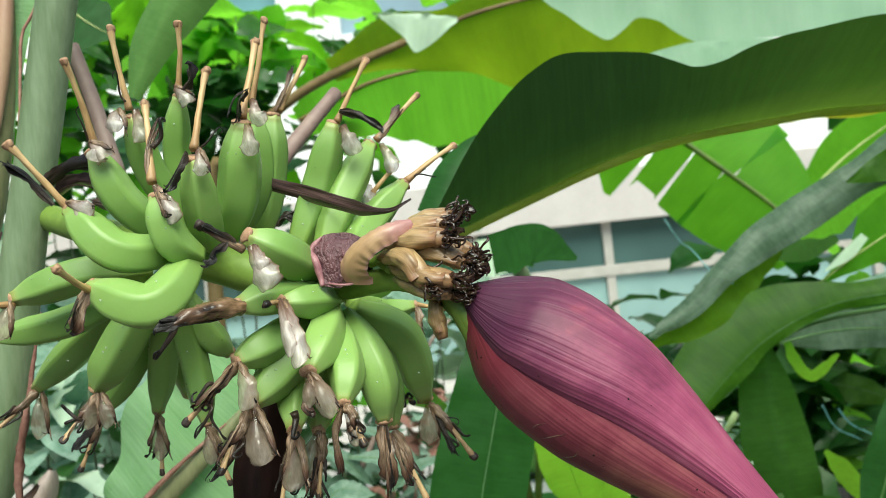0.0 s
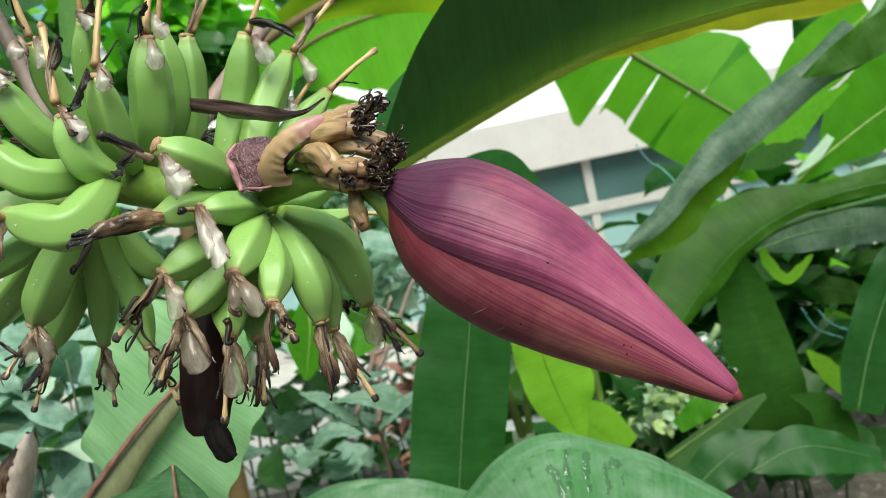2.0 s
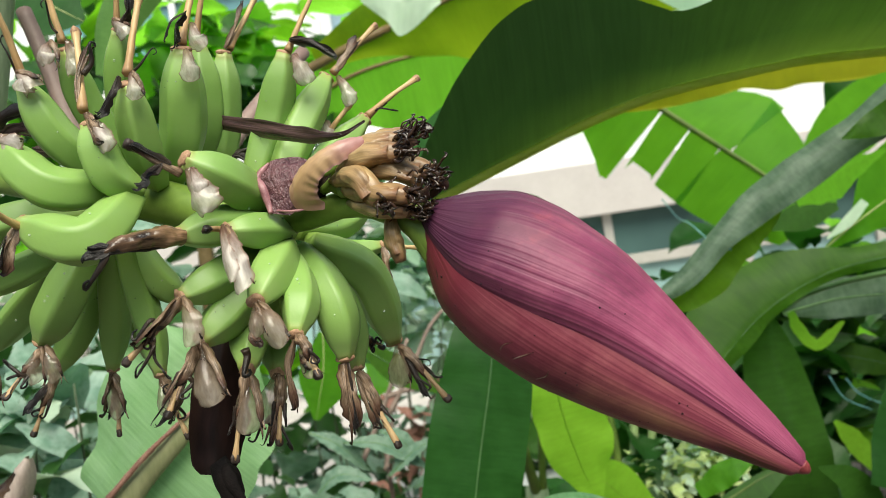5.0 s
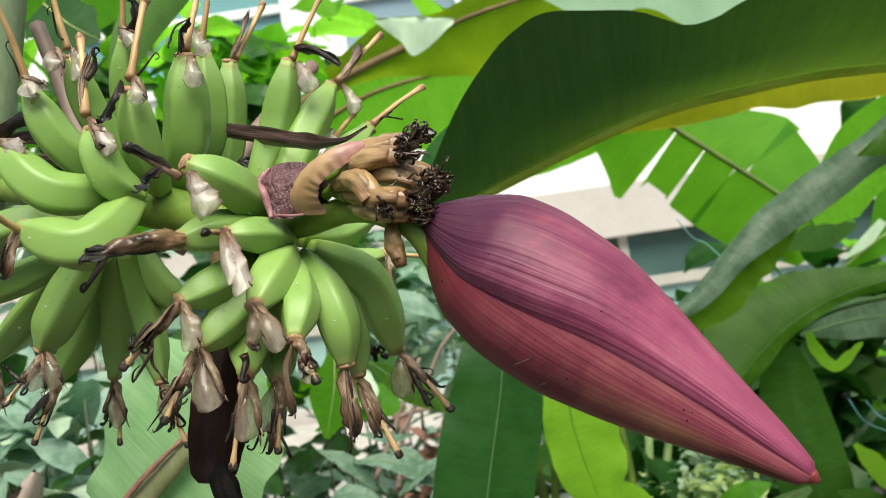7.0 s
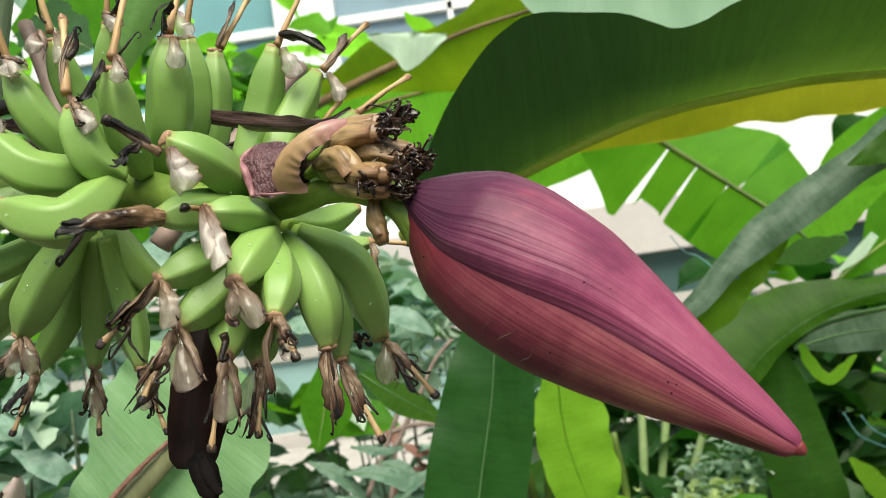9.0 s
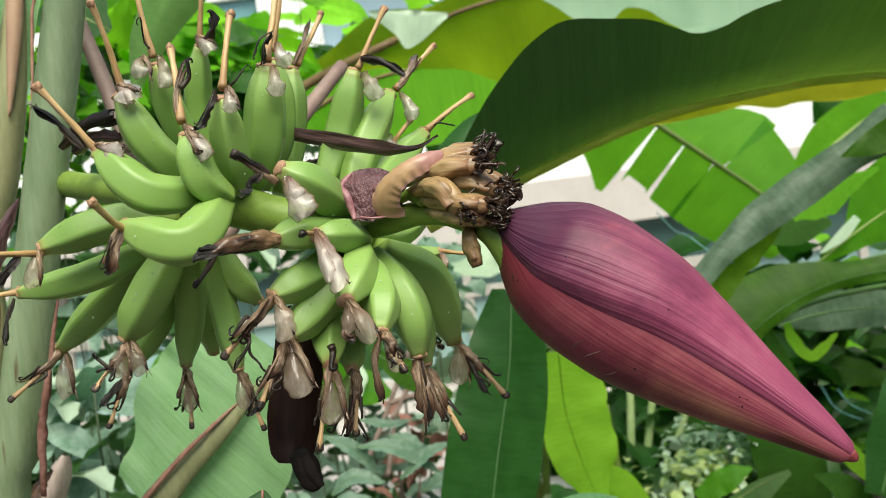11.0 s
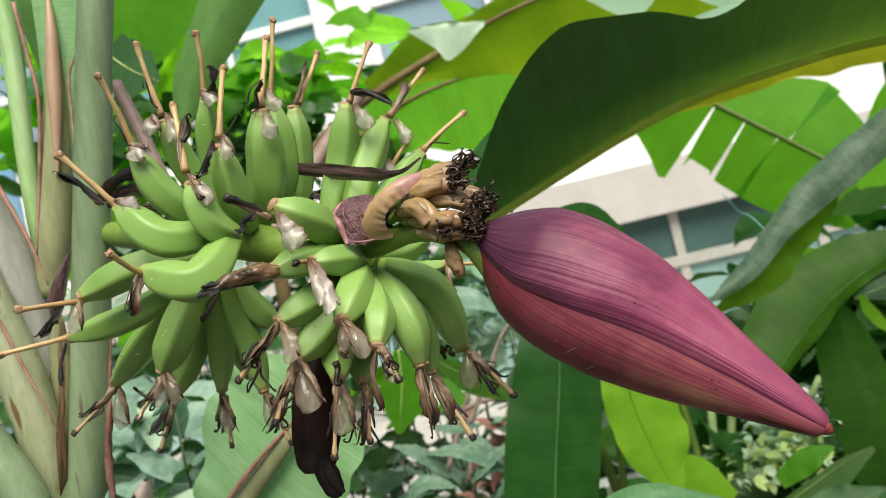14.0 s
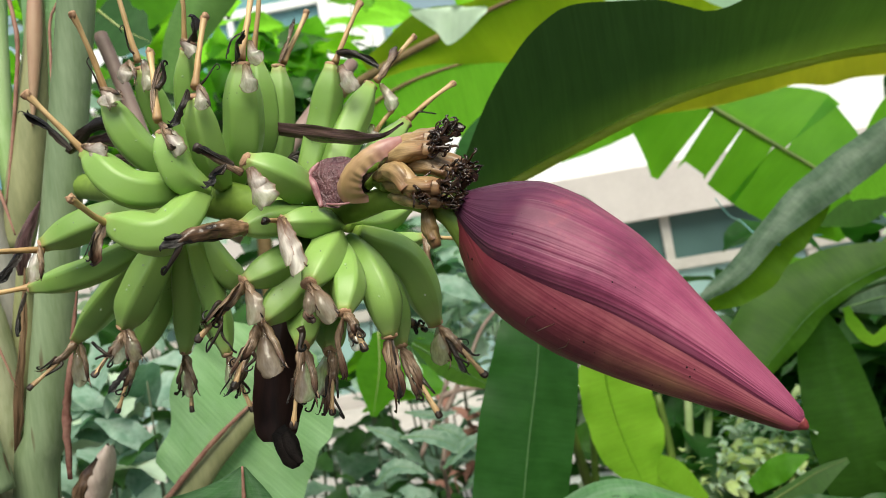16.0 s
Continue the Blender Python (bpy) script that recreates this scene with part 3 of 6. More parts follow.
                for loop, (a, b, c) in zip(f.loops, order):
                    loop[uv].uv = (b / n, 0.5 + 0.5 * sgn * c / m)
    return bm


def torn(points, table, sgn, face, tears, gap=0.25, lean=0.0, m=8, fold=0.0, curl=0.1, seed=1, per=10, sway=4.0, laps=()):
    """One half of a blade that is torn along its side veins into strips, which part towards the margin."""
    bm = bmesh.new()
    uv = bm.loops.layers.uv.new()
    n = 200
    path = spline(points, n)
    stops = [0.0, *tears, 1.0]
    for i, (ua, ub) in enumerate(zip(stops, stops[1:])):
        hang = noise.noise(Vector((i * 3.3 + 0.4, seed * 1.37, 0.2))) * sway
        rows = []
        for k in range(per + 1):
            row = []
            for j in range(m + 1):
                v = j / m
                u0 = ua + (ub - ua) * (0.01 + 0.98 * k / per)
                open_a, open_b = ((-0.12 if i - side in laps else gap) * (ub - ua) / 2 for side in (1, 0))
                u = min(1.0, max(0.0, u0 + v * (open_a * (1 - k / per) - open_b * k / per) + lean * v))
                q = u * n
                kk = min(int(q), n - 1)
                p = path[kk].lerp(path[kk + 1], q - kk)
                tan = (path[min(kk + 2, n)] - path[max(kk - 1, 0)]).normalized()
                nor = (Vector(face) - tan * Vector(face).dot(tan)).normalized()
                out = tan.cross(nor) * sgn
                fo = radians(fold + hang)
                w = at(table, u0) * v
                droop = curl * w * v * (1 + 0.8 * noise.noise(Vector((u * 9, v * 2, seed))))
                row.append((bm.verts.new(p + (out * math.cos(fo) - nor * math.sin(fo)) * w - nor * droop), u0, v))
            rows.append(row)
        for r0, r1 in zip(rows, rows[1:]):
            for j in range(m):
                quad = (r0[j], r1[j], r1[j + 1], r0[j + 1])
                f = bm.faces.new([x for x, *_ in quad])
                for loop, (_, u, v) in zip(f.loops, quad):
                    loop[uv].uv = (u, 0.5 + 0.5 * sgn * v)
    return bm


def leaf(label, skin, points, left, right, face, on, rib=0.006, rib_skin=None, rib_end=0.15, rib_flat=0.8, **more):
    """A leaf of a plant: its blade, with the midrib as a part of it."""
    blade = part("leaf", sheet(points, left, right, face, **more), skin, on, label)
    if rib:
        part("midrib", tube(points, [(0, rib), (0.6, rib * (0.4 + 0.6 * rib_end)), (1, rib * rib_end)], more.get("n", 30), 10, face, rib_flat), rib_skin or RIB, blade)
    return blade


def slab(lo, hi, bevel=0.01):
    bm = bmesh.new()
    bmesh.ops.create_cube(bm, size=1)
    size, mid = Vector(hi) - Vector(lo), (Vector(lo) + Vector(hi)) / 2
    for v in bm.verts:
        v.co = Vector(a * b for a, b in zip(v.co, size)) + mid
    if bevel:
        bmesh.ops.bevel(bm, geom=bm.edges[:], offset=bevel, segments=2, affect="EDGES", profile=0.6)
    return bm


# ---- ground and building ----
def ground_sheet():
    bm = bmesh.new()
    bmesh.ops.create_grid(bm, x_segments=90, y_segments=90, size=1)
    for v in bm.verts:
        x, y = (math.copysign(abs(c) ** 2.2, c) for c in v.co.xy)
        v.co = Vector((x * 150, 4 + y * 150, 0.03 * noise.noise(Vector((x * 150, y * 150, 0)) * 2) - 0.01))
    return bm


tagged(part("ground", ground_sheet(), SOIL), "dark planting soil with pale gravel and dry litter", "ground", kind="structure")
tagged(part("pavement", slab((-30, 4.6, -0.2), (30, 8.9, 0.05), 0.02), PAVING, smooth=False), "pale concrete paving in front of the building", "pavement", kind="structure")
house = thing("building", (0, 9, 0), "beige and white building with green-tinted windows behind the garden", "building", kind="structure")
part("back_wall", slab((-14, 9.35, 0), (16, 9.6, 9), 0), WALL_WHITE, house, smooth=False)
part("beige_band", slab((-14, 8.85, 1.61), (16, 9.35, 2.2), 0.015), WALL_BEIGE, house, "beige rendered band", smooth=False)
part("white_wall", slab((-14, 9.1, 2.2), (16, 9.35, 3.95), 0), WALL_WHITE, house, smooth=False)
part("upper_wall", slab((-14, 9.1, 6.6), (16, 9.35, 9), 0), WALL_WHITE, house, smooth=False)
part("cross_beam", slab((-14, 8.98, 1.0), (16, 9.1, 1.12), 0.008), MULLION, house, smooth=False)
part("plinth", slab((-14, 9.0, 0), (16, 9.3, 0.2), 0.01), WALL_BEIGE, house, smooth=False)
for x in np.arange(-13.4, 16, 1.52):
    part("mullion", slab((x + 0.02, 9.0, 0.2), (x + 0.12, 9.09, 1.61), 0.006), MULLION, house, smooth=False)
    w = part("window", slab((x + 0.12, 9.06, 1.12), (x + 1.54, 9.075, 1.61), 0), GLASS, house, smooth=False)
    part("lower_pane", slab((x + 0.12, 9.06, 0.2), (x + 1.54, 9.075, 1.0), 0), GLASS_PALE, w, smooth=False)
for k, x in enumerate(np.arange(-13.73, 14, 3.12)):
    part("column", slab((x - 0.35, 8.98, 3.95), (x + 0.35, 9.3, 6.6), 0.01), WALL_WHITE, house, smooth=False)
    w = part("upper_window", slab((x + 0.35, 9.16, 3.95), (x + 2.77, 9.18, 6.6), 0), GLASS_TEAL if k % 2 else GLASS_BLUE, house, smooth=False)
    part("transom", slab((x + 0.35, 9.08, 4.76), (x + 2.77, 9.15, 4.86), 0.006), WALL_WHITE, w, smooth=False)
    part("upper_sill", slab((x + 0.35, 9.02, 3.95), (x + 2.77, 9.16, 4.05), 0.006), WALL_WHITE, w, smooth=False)
    part("upright", slab((x + 1.65, 9.08, 4.05), (x + 1.72, 9.15, 6.6), 0.006), WALL_WHITE, w, smooth=False)

# unseen dark walls, added to cut low sky light and bounce
tagged(part("light_block_south", slab((-7, -4.2, 0), (8, -4, 2.2), .02), BLOCKER, smooth=False), "unseen dark wall added to block low side light", "hedge", kind="structure")
tagged(part("light_block_west", slab((-7.2, -4, 0), (-7, 9, 5), .02), BLOCKER, smooth=False), "unseen dark wall added to block low side light", "hedge", kind="structure")
tagged(part("light_block_east", slab((8, -4, 0), (8.2, 9, 5), .02), BLOCKER, smooth=False), "unseen dark wall added to block low side light", "hedge", kind="structure")

# ---- the plant that bears the bunch ----
plant = thing("banana_plant", (-0.42, 0.72, 0), "slender banana plant with pale green stem and red-edged leaf stalks", "banana plant")
part("stem", tube([(-0.52, 0.72, 0), (-0.5, 0.72, .6), (-0.441, 0.71, 1.254), (-0.425, 0.71, 1.317), (-0.397, 0.71, 1.435), (-0.37, 0.71, 1.552), (-0.341, 0.71, 1.671), (-0.312, 0.71, 1.79), (-0.25, 0.73, 2.044)], [(0, .033), (.4, .0235), (.62, .0203), (.76, .0182), (.88, .017), (1, .0155)], 60, 24, rough=.03), STEM, plant)
part("stem_margin", tube([(-0.395, 0.695, 1.295), (-0.386, 0.692, 1.359), (-0.373, 0.692, 1.41), (-0.356, 0.694, 1.482)], [(0, .0022), (.3, .0036), (.6, .0024), (1, .0004)], 24, 8, rough=.8), DEAD, plant)
part("stalk_wing", sheet([(-0.369, 0.76, 1.883), (-0.384, 0.76, 1.812), (-0.398, 0.76, 1.735), (-0.413, 0.76, 1.652)], [(0, .04), (.35, .028), (.65, .018), (1, .013)], [(0, .04), (.35, .026), (.65, .018), (1, .013)], (0, -1, 0), 30, 5, fold=(8, 8), curl=(.2, .2)), LEAF_PALE, plant)
part("leaf_stalk", tube([(-0.386, 0.762, 1.841), (-0.389, 0.762, 1.806), (-0.395, 0.762, 1.759), (-0.411, 0.762, 1.679), (-0.43, 0.762, 1.604), (-0.452, 0.762, 1.523)], [(0, .002), (.2, .008), (.4, .0128), (.6, .017), (.8, .0185), (1, .014)], 40, 20, rough=.03), STALK_KHAKI, plant, "khaki green leaf stalk with a salmon back and red margins")
part("stalk_back", tube([(-0.383, 0.758, 1.838), (-0.384, 0.752, 1.8), (-0.389, 0.748, 1.754), (-0.397, 0.7455, 1.697), (-0.408, 0.7455, 1.64)], [(0, .0015), (.25, .006), (.5, .0075), (.8, .0045), (1, .001)], 30, 12), SALMON, plant, "salmon back of the stalk")
for pts, r in (([(-0.415, 0.745, 1.831), (-0.412, 0.745, 1.775), (-0.41, 0.745, 1.726), (-0.423, 0.745, 1.662), (-0.437, 0.745, 1.605), (-0.448, 0.745, 1.565)], .0022),
               ([(-0.33, 0.745, 1.835), (-0.357, 0.745, 1.767), (-0.372, 0.745, 1.743), (-0.378, 0.745, 1.705), (-0.384, 0.745, 1.658), (-0.397, 0.745, 1.595)], .0016),
               ([(-0.478, 0.72, 1.705), (-0.456, 0.72, 1.637), (-0.439, 0.72, 1.586), (-0.427, 0.72, 1.531)], .0026),
               ([(-0.475, 0.685, 1.546), (-0.461, 0.685, 1.503), (-0.448, 0.685, 1.459), (-0.436, 0.685, 1.421), (-0.429, 0.69, 1.386)], .0017)):
    part("red_margin", tube(pts, [(0, r), (.6, r * .9), (1, r * .3)], 26, 8, rough=.3), RED_EDGE, plant)
part("leaf_blade", sheet([(-0.429, 0.85, 1.937), (-0.438, 0.85, 1.863), (-0.453, 0.85, 1.783)], [(0, .06), (.5, .04), (1, .006)], [(0, .06), (.5, .04), (1, .006)], (0, -1, 0), 20, 5, fold=(12, 12)), LEAF_SOFT, plant)
part("leaf_stalk", tube([(-0.461, 0.8, 1.925), (-0.459, 0.8, 1.838), (-0.464, 0.8, 1.754), (-0.471, 0.8, 1.671), (-0.474, 0.8, 1.607), (-0.476, 0.8, 1.531)], [(0, .011), (.4, .0105), (.8, .009), (1, .005)], 36, 16, rough=.03), STALK_PALE, plant, "pale green leaf stalk")
part("stalk_wing", sheet([(-0.475, 0.806, 1.925), (-0.472, 0.806, 1.838), (-0.475, 0.806, 1.754), (-0.48, 0.806, 1.671), (-0.478, 0.806, 1.6)], [(0, .03), (.4, .02), (.8, .008), (1, .003)], [(0, .002), (1, .002)], (.2, -1, 0), 30, 4, fold=(25, 0), curl=(.3, 0)), LEAF_PALE, plant)
part("leaf_sheath", tube([(-0.522, 0.75, 1.677), (-0.491, 0.75, 1.584), (-0.477, 0.75, 1.509), (-0.474, 0.75, 1.436), (-0.476, 0.75, 1.365), (-0.488, 0.75, 1.291)], [(0, .03), (.35, .027), (.6, .022), (.8, .016), (1, .014)], 34, 20, rough=.04), SHEATH_GREY, plant, "grey lilac leaf sheath with a red edge")
part("leaf_sheath", tube([(-0.434, 0.735, 1.5), (-0.443, 0.735, 1.43), (-0.46, 0.735, 1.355), (-0.47, 0.735, 1.28)], [(0, .006), (.3, .012), (1, .014)], 24, 16, rough=.06), STALK_KHAKI, plant)
part("leaf_sheath", tube([(-0.498, 0.71, 1.562), (-0.478, 0.71, 1.489), (-0.466, 0.71, 1.435), (-0.461, 0.71, 1.383), (-0.464, 0.71, 1.328), (-0.469, 0.71, 1.284)], [(0, .024), (.4, .023), (.7, .02), (1, .018)], 30, 18, rough=.05), SHEATH_GREEN, plant)
part("leaf_sheath", tube([(-0.498, 0.665, 1.412), (-0.474, 0.665, 1.369), (-0.459, 0.665, 1.335), (-0.451, 0.665, 1.296)], [(0, .022), (1, .02)], 20, 16, rough=.05), STEM, plant)
part("dry_strip", sheet([(-0.412, 0.702, 1.497), (-0.426, 0.7, 1.421), (-0.439, 0.7, 1.374), (-0.45, 0.7, 1.31)], [(0, .001), (.3, .004), (.7, .006), (1, .006)], [(0, .001), (.3, .004), (.7, .005), (1, .005)], (.1, -1, 0), 30, 4, fold=(20, 20), curl=(.3, .3), jag=.5), HUSK, plant, "weathered brown strip of sheath")
part("withered_flap", sheet([(-0.386, 0.7, 1.556), (-0.399, 0.699, 1.538), (-0.413, 0.7, 1.516), (-0.418, 0.702, 1.49)], [(0, .001), (.4, .008), (.75, .01), (1, .003)], [(0, .001), (.4, .008), (.75, .009), (1, .003)], (.1, -1, .1), 24, 5, fold=(20, 20), curl=(.3, .3), jag=.2), BRACT_DARK, plant, "dark purple withered flap")
part("old_stalk", tube([(-0.378, 0.86, 1.761), (-0.356, 0.85, 1.692), (-0.33, 0.83, 1.61)], [(0, .008), (1, .009)], 14, 12, rough=.05), STALK_PINK, plant)
part("old_stalk", tube([(-0.108, 0.95, 1.7), (-0.168, 0.88, 1.617), (-0.208, 0.82, 1.547), (-0.244, 0.8, 1.499)], [(0, .008), (1, .011)], 18, 12, rough=.05), STALK_PINK, plant, "pinkish leaf stalk behind the bunch")

# ---- large leaves ----
right_plant = thing("banana_plant", (1.5, 1.4, 0), "tall banana plant with large arching leaves beside the blossom", "banana plant")
part("stem", tube([(1.5, 1.4, 0), (1.48, 1.38, 1.0), (1.42, 1.3, 2.1)], [(0, .08), (.5, .07), (1, .04)], 24, 18, rough=.03), STEM, right_plant)
back_plant = thing("banana_plant", (.45, 3.9, 0), "tall banana plant with sunlit and torn leaves behind the bunch", "banana plant")
part("stem", tube([(.45, 3.9, 0), (.44, 3.9, 1.0), (.3, 3.6, 1.5)], [(0, .07), (.5, .06), (1, .03)], 24, 18, rough=.03), STEM, back_plant)
low_plant = thing("banana_plant", (.14, 1.86, 0), "young banana plant with hanging dark and lime leaves", "banana plant")
part("stem", tube([(.14, 1.86, 0), (.14, 1.84, .5), (.14, 1.8, .9)], [(0, .05), (.5, .04), (1, .025)], 20, 16, rough=.03), STEM, low_plant)
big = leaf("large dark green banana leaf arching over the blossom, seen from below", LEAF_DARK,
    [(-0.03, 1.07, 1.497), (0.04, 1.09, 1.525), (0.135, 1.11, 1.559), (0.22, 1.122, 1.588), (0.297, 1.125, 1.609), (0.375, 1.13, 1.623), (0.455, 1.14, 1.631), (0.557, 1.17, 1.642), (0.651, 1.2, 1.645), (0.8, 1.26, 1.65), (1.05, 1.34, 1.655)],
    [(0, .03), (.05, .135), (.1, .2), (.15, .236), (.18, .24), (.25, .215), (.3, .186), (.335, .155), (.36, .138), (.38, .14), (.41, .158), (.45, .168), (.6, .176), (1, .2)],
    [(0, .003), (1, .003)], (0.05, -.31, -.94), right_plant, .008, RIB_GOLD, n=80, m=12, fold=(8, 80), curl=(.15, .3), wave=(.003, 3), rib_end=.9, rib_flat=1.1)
part("leaf_lobe", sheet([(0.012, 1.14, 1.54), (0.056, 1.16, 1.615), (0.1, 1.18, 1.672)], [(0, .05), (.35, .052), (.7, .036), (1, .004)], [(0, .04), (.5, .03), (1, .004)], (.1, -1, 0), 30, 6, fold=(12, 0), curl=(.3, .1)), LEAF_DEEP, big)
leaf("golden yellow leaf edge hanging behind the large leaf", LEAF_GOLDEN, [(0.401, 2.15, 1.748), (0.531, 2.12, 1.742), (0.659, 2.1, 1.737), (0.764, 2.1, 1.744), (0.85, 2.1, 1.756), (0.937, 2.1, 1.737), (1.008, 2.1, 1.744), (1.154, 2.1, 1.737), (1.403, 2.1, 1.766)],
    [(0, .02), (.1, .1), (1, .16)], [(0, .002), (1, .002)], (0, -.9, -.4), back_plant, 0, n=60, m=6, wave=(.004, 4))
leaf("yellow-green banana leaf with light shining through", LEAF_YELLOW, [(-0.277, 2.4, 2.064), (-0.055, 2.37, 2.127), (0.162, 2.33, 2.179), (0.381, 2.3, 2.207), (0.655, 2.25, 2.235), (0.96, 2.2, 2.239)],
    [(0, .05), (.18, .09), (.31, .05), (.37, .05), (.43, .085), (.52, .06), (1, .15)], [(0, .03), (.15, .085), (.27, .17), (.37, .27), (.52, .36), (.75, .42), (1, .38)], (.1, -.8, -.6), back_plant, .012, RIB_BROWN, n=60, m=8, wave=(.014, 4), curl=(.1, .2))
part("leaf_stalk", tube([(-0.05, 2.37, 2.128), (-0.278, 2.4, 2.06), (-0.462, 2.44, 1.978), (-0.632, 2.48, 1.842), (-0.716, 2.5, 1.66), (-0.767, 2.5, 0.0)], [(0, .012), (.15, .016), (.35, .022), (1, .04)], 50, 12, rough=.05), RIB_BROWN, back_plant, "brown leaf stalk")
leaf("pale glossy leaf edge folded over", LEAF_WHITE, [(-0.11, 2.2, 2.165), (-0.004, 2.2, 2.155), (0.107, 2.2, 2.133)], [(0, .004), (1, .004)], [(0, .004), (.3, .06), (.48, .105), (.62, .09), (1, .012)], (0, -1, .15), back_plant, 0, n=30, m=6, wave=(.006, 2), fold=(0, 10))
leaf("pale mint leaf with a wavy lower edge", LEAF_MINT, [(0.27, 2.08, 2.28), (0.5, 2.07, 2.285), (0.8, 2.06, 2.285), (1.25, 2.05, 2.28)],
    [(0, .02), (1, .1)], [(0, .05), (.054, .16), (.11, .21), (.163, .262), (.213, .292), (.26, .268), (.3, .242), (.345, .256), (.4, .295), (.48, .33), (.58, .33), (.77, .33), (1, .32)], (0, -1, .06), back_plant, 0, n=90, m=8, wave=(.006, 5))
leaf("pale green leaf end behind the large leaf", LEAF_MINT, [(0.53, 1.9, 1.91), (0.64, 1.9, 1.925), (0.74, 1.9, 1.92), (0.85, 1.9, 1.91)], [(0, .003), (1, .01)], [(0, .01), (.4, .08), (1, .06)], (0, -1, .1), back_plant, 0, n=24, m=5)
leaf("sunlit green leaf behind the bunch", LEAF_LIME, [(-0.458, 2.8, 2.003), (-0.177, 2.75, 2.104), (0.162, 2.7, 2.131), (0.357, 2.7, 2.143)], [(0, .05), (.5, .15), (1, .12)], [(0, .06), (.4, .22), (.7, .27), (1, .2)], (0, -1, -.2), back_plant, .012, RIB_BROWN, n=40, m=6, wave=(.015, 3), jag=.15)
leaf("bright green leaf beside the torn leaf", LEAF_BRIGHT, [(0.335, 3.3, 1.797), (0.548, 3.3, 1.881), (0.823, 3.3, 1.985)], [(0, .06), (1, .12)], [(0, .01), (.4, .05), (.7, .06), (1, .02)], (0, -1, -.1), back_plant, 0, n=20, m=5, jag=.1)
TORN = [(0.705, 3.1, 2.076), (0.911, 3.05, 1.864), (1.1, 3, 1.677), (1.233, 2.95, 1.536), (1.367, 2.9, 1.359)]
torn_leaf = part("leaf", torn(TORN, [(0, .2), (.1, .24), (.2, .29), (.3, .345), (.31, .22), (.42, .225), (.435, .25), (.62, .26), (.8, .24), (1, .15)], 1, (0, -1, -.2), (.305, .43, .56), .14, 0.0, 10, 4, laps=(2,)), LEAF_BRIGHT, back_plant, "torn bright green banana leaf")
part("upper_half", torn(TORN, [(0, .2), (.35, .2), (.53, .27), (.72, .215), (.85, .15), (1, .1)], -1, (0, -1, -.2), (.6,), .14, .03, 10, 10, laps=(0,)), LEAF_BRIGHT, torn_leaf)
part("midrib", tube(TORN, [(0, .014), (1, .006)], 30, 8), RIB_OLIVE, torn_leaf)
leaf("bright green leaf against the white wall", LEAF_BRIGHT, [(1.479, 3.2, 1.561), (1.678, 3.2, 1.717), (1.925, 3.2, 1.858)], [(0, .05), (.5, .12), (1, .1)], [(0, .05), (.5, .14), (1, .1)], (0, -1, -.1), back_plant, .01, n=20, m=5)
curved = leaf("grey-green waxy banana leaf, half of it rolled over", LEAF_GREY, [(0.395, 1.6, 1.281), (0.486, 1.6, 1.332), (0.56, 1.6, 1.396), (0.641, 1.6, 1.454), (0.712, 1.59, 1.494), (0.785, 1.58, 1.533), (0.929, 1.55, 1.608)],
    [(0, .003), (.12, .02), (.3, .024), (.5, .036), (.62, .038), (.8, .036), (1, .05)], [(0, .003), (.12, .02), (.3, .026), (.5, .04), (.62, .042), (.8, .036), (1, .05)], (-.2, -1, .2), right_plant, 0, n=60, m=6, fold=(10, -10), curl=(.3, .3), wave=(.004, 5), jag=.06)
part("lower_half", sheet([(0.405, 1.63, 1.261), (0.498, 1.63, 1.306), (0.547, 1.63, 1.354), (0.585, 1.63, 1.392), (0.633, 1.63, 1.419), (0.696, 1.63, 1.432)], [(0, .005), (1, .015)], [(0, .012), (.2, .034), (.4, .056), (.7, .058), (.85, .05), (1, .004)], (0, -1, -.1), 40, 6, wave=(.005, 4), jag=.1), LEAF_OLIVE, curved)
# darker sheet laid over the leaf's end, its shade put into the colour
part("shade_overlay", sheet([(0.782, 1.52, 1.546), (0.838, 1.52, 1.567), (0.904, 1.51, 1.589), (1.044, 1.5, 1.629)], [(0, .002), (.25, .02), (.6, .035), (1, .04)], [(0, .002), (.3, .034), (.6, .04), (1, .05)], (-.1, -1, .1), 24, 5, wave=(.004, 3)), LEAF_MID, curved)
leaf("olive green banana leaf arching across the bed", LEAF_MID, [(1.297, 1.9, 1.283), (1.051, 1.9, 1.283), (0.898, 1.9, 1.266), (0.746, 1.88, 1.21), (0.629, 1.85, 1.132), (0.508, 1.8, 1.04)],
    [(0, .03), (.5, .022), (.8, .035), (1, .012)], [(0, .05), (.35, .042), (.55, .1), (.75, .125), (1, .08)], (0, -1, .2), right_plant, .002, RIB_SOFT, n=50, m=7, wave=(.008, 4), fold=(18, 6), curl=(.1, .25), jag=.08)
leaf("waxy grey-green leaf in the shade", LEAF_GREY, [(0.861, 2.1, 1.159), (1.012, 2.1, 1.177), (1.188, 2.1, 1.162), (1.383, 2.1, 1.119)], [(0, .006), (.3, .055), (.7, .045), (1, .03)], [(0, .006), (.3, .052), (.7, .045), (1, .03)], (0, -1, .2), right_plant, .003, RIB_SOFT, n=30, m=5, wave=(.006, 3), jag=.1)
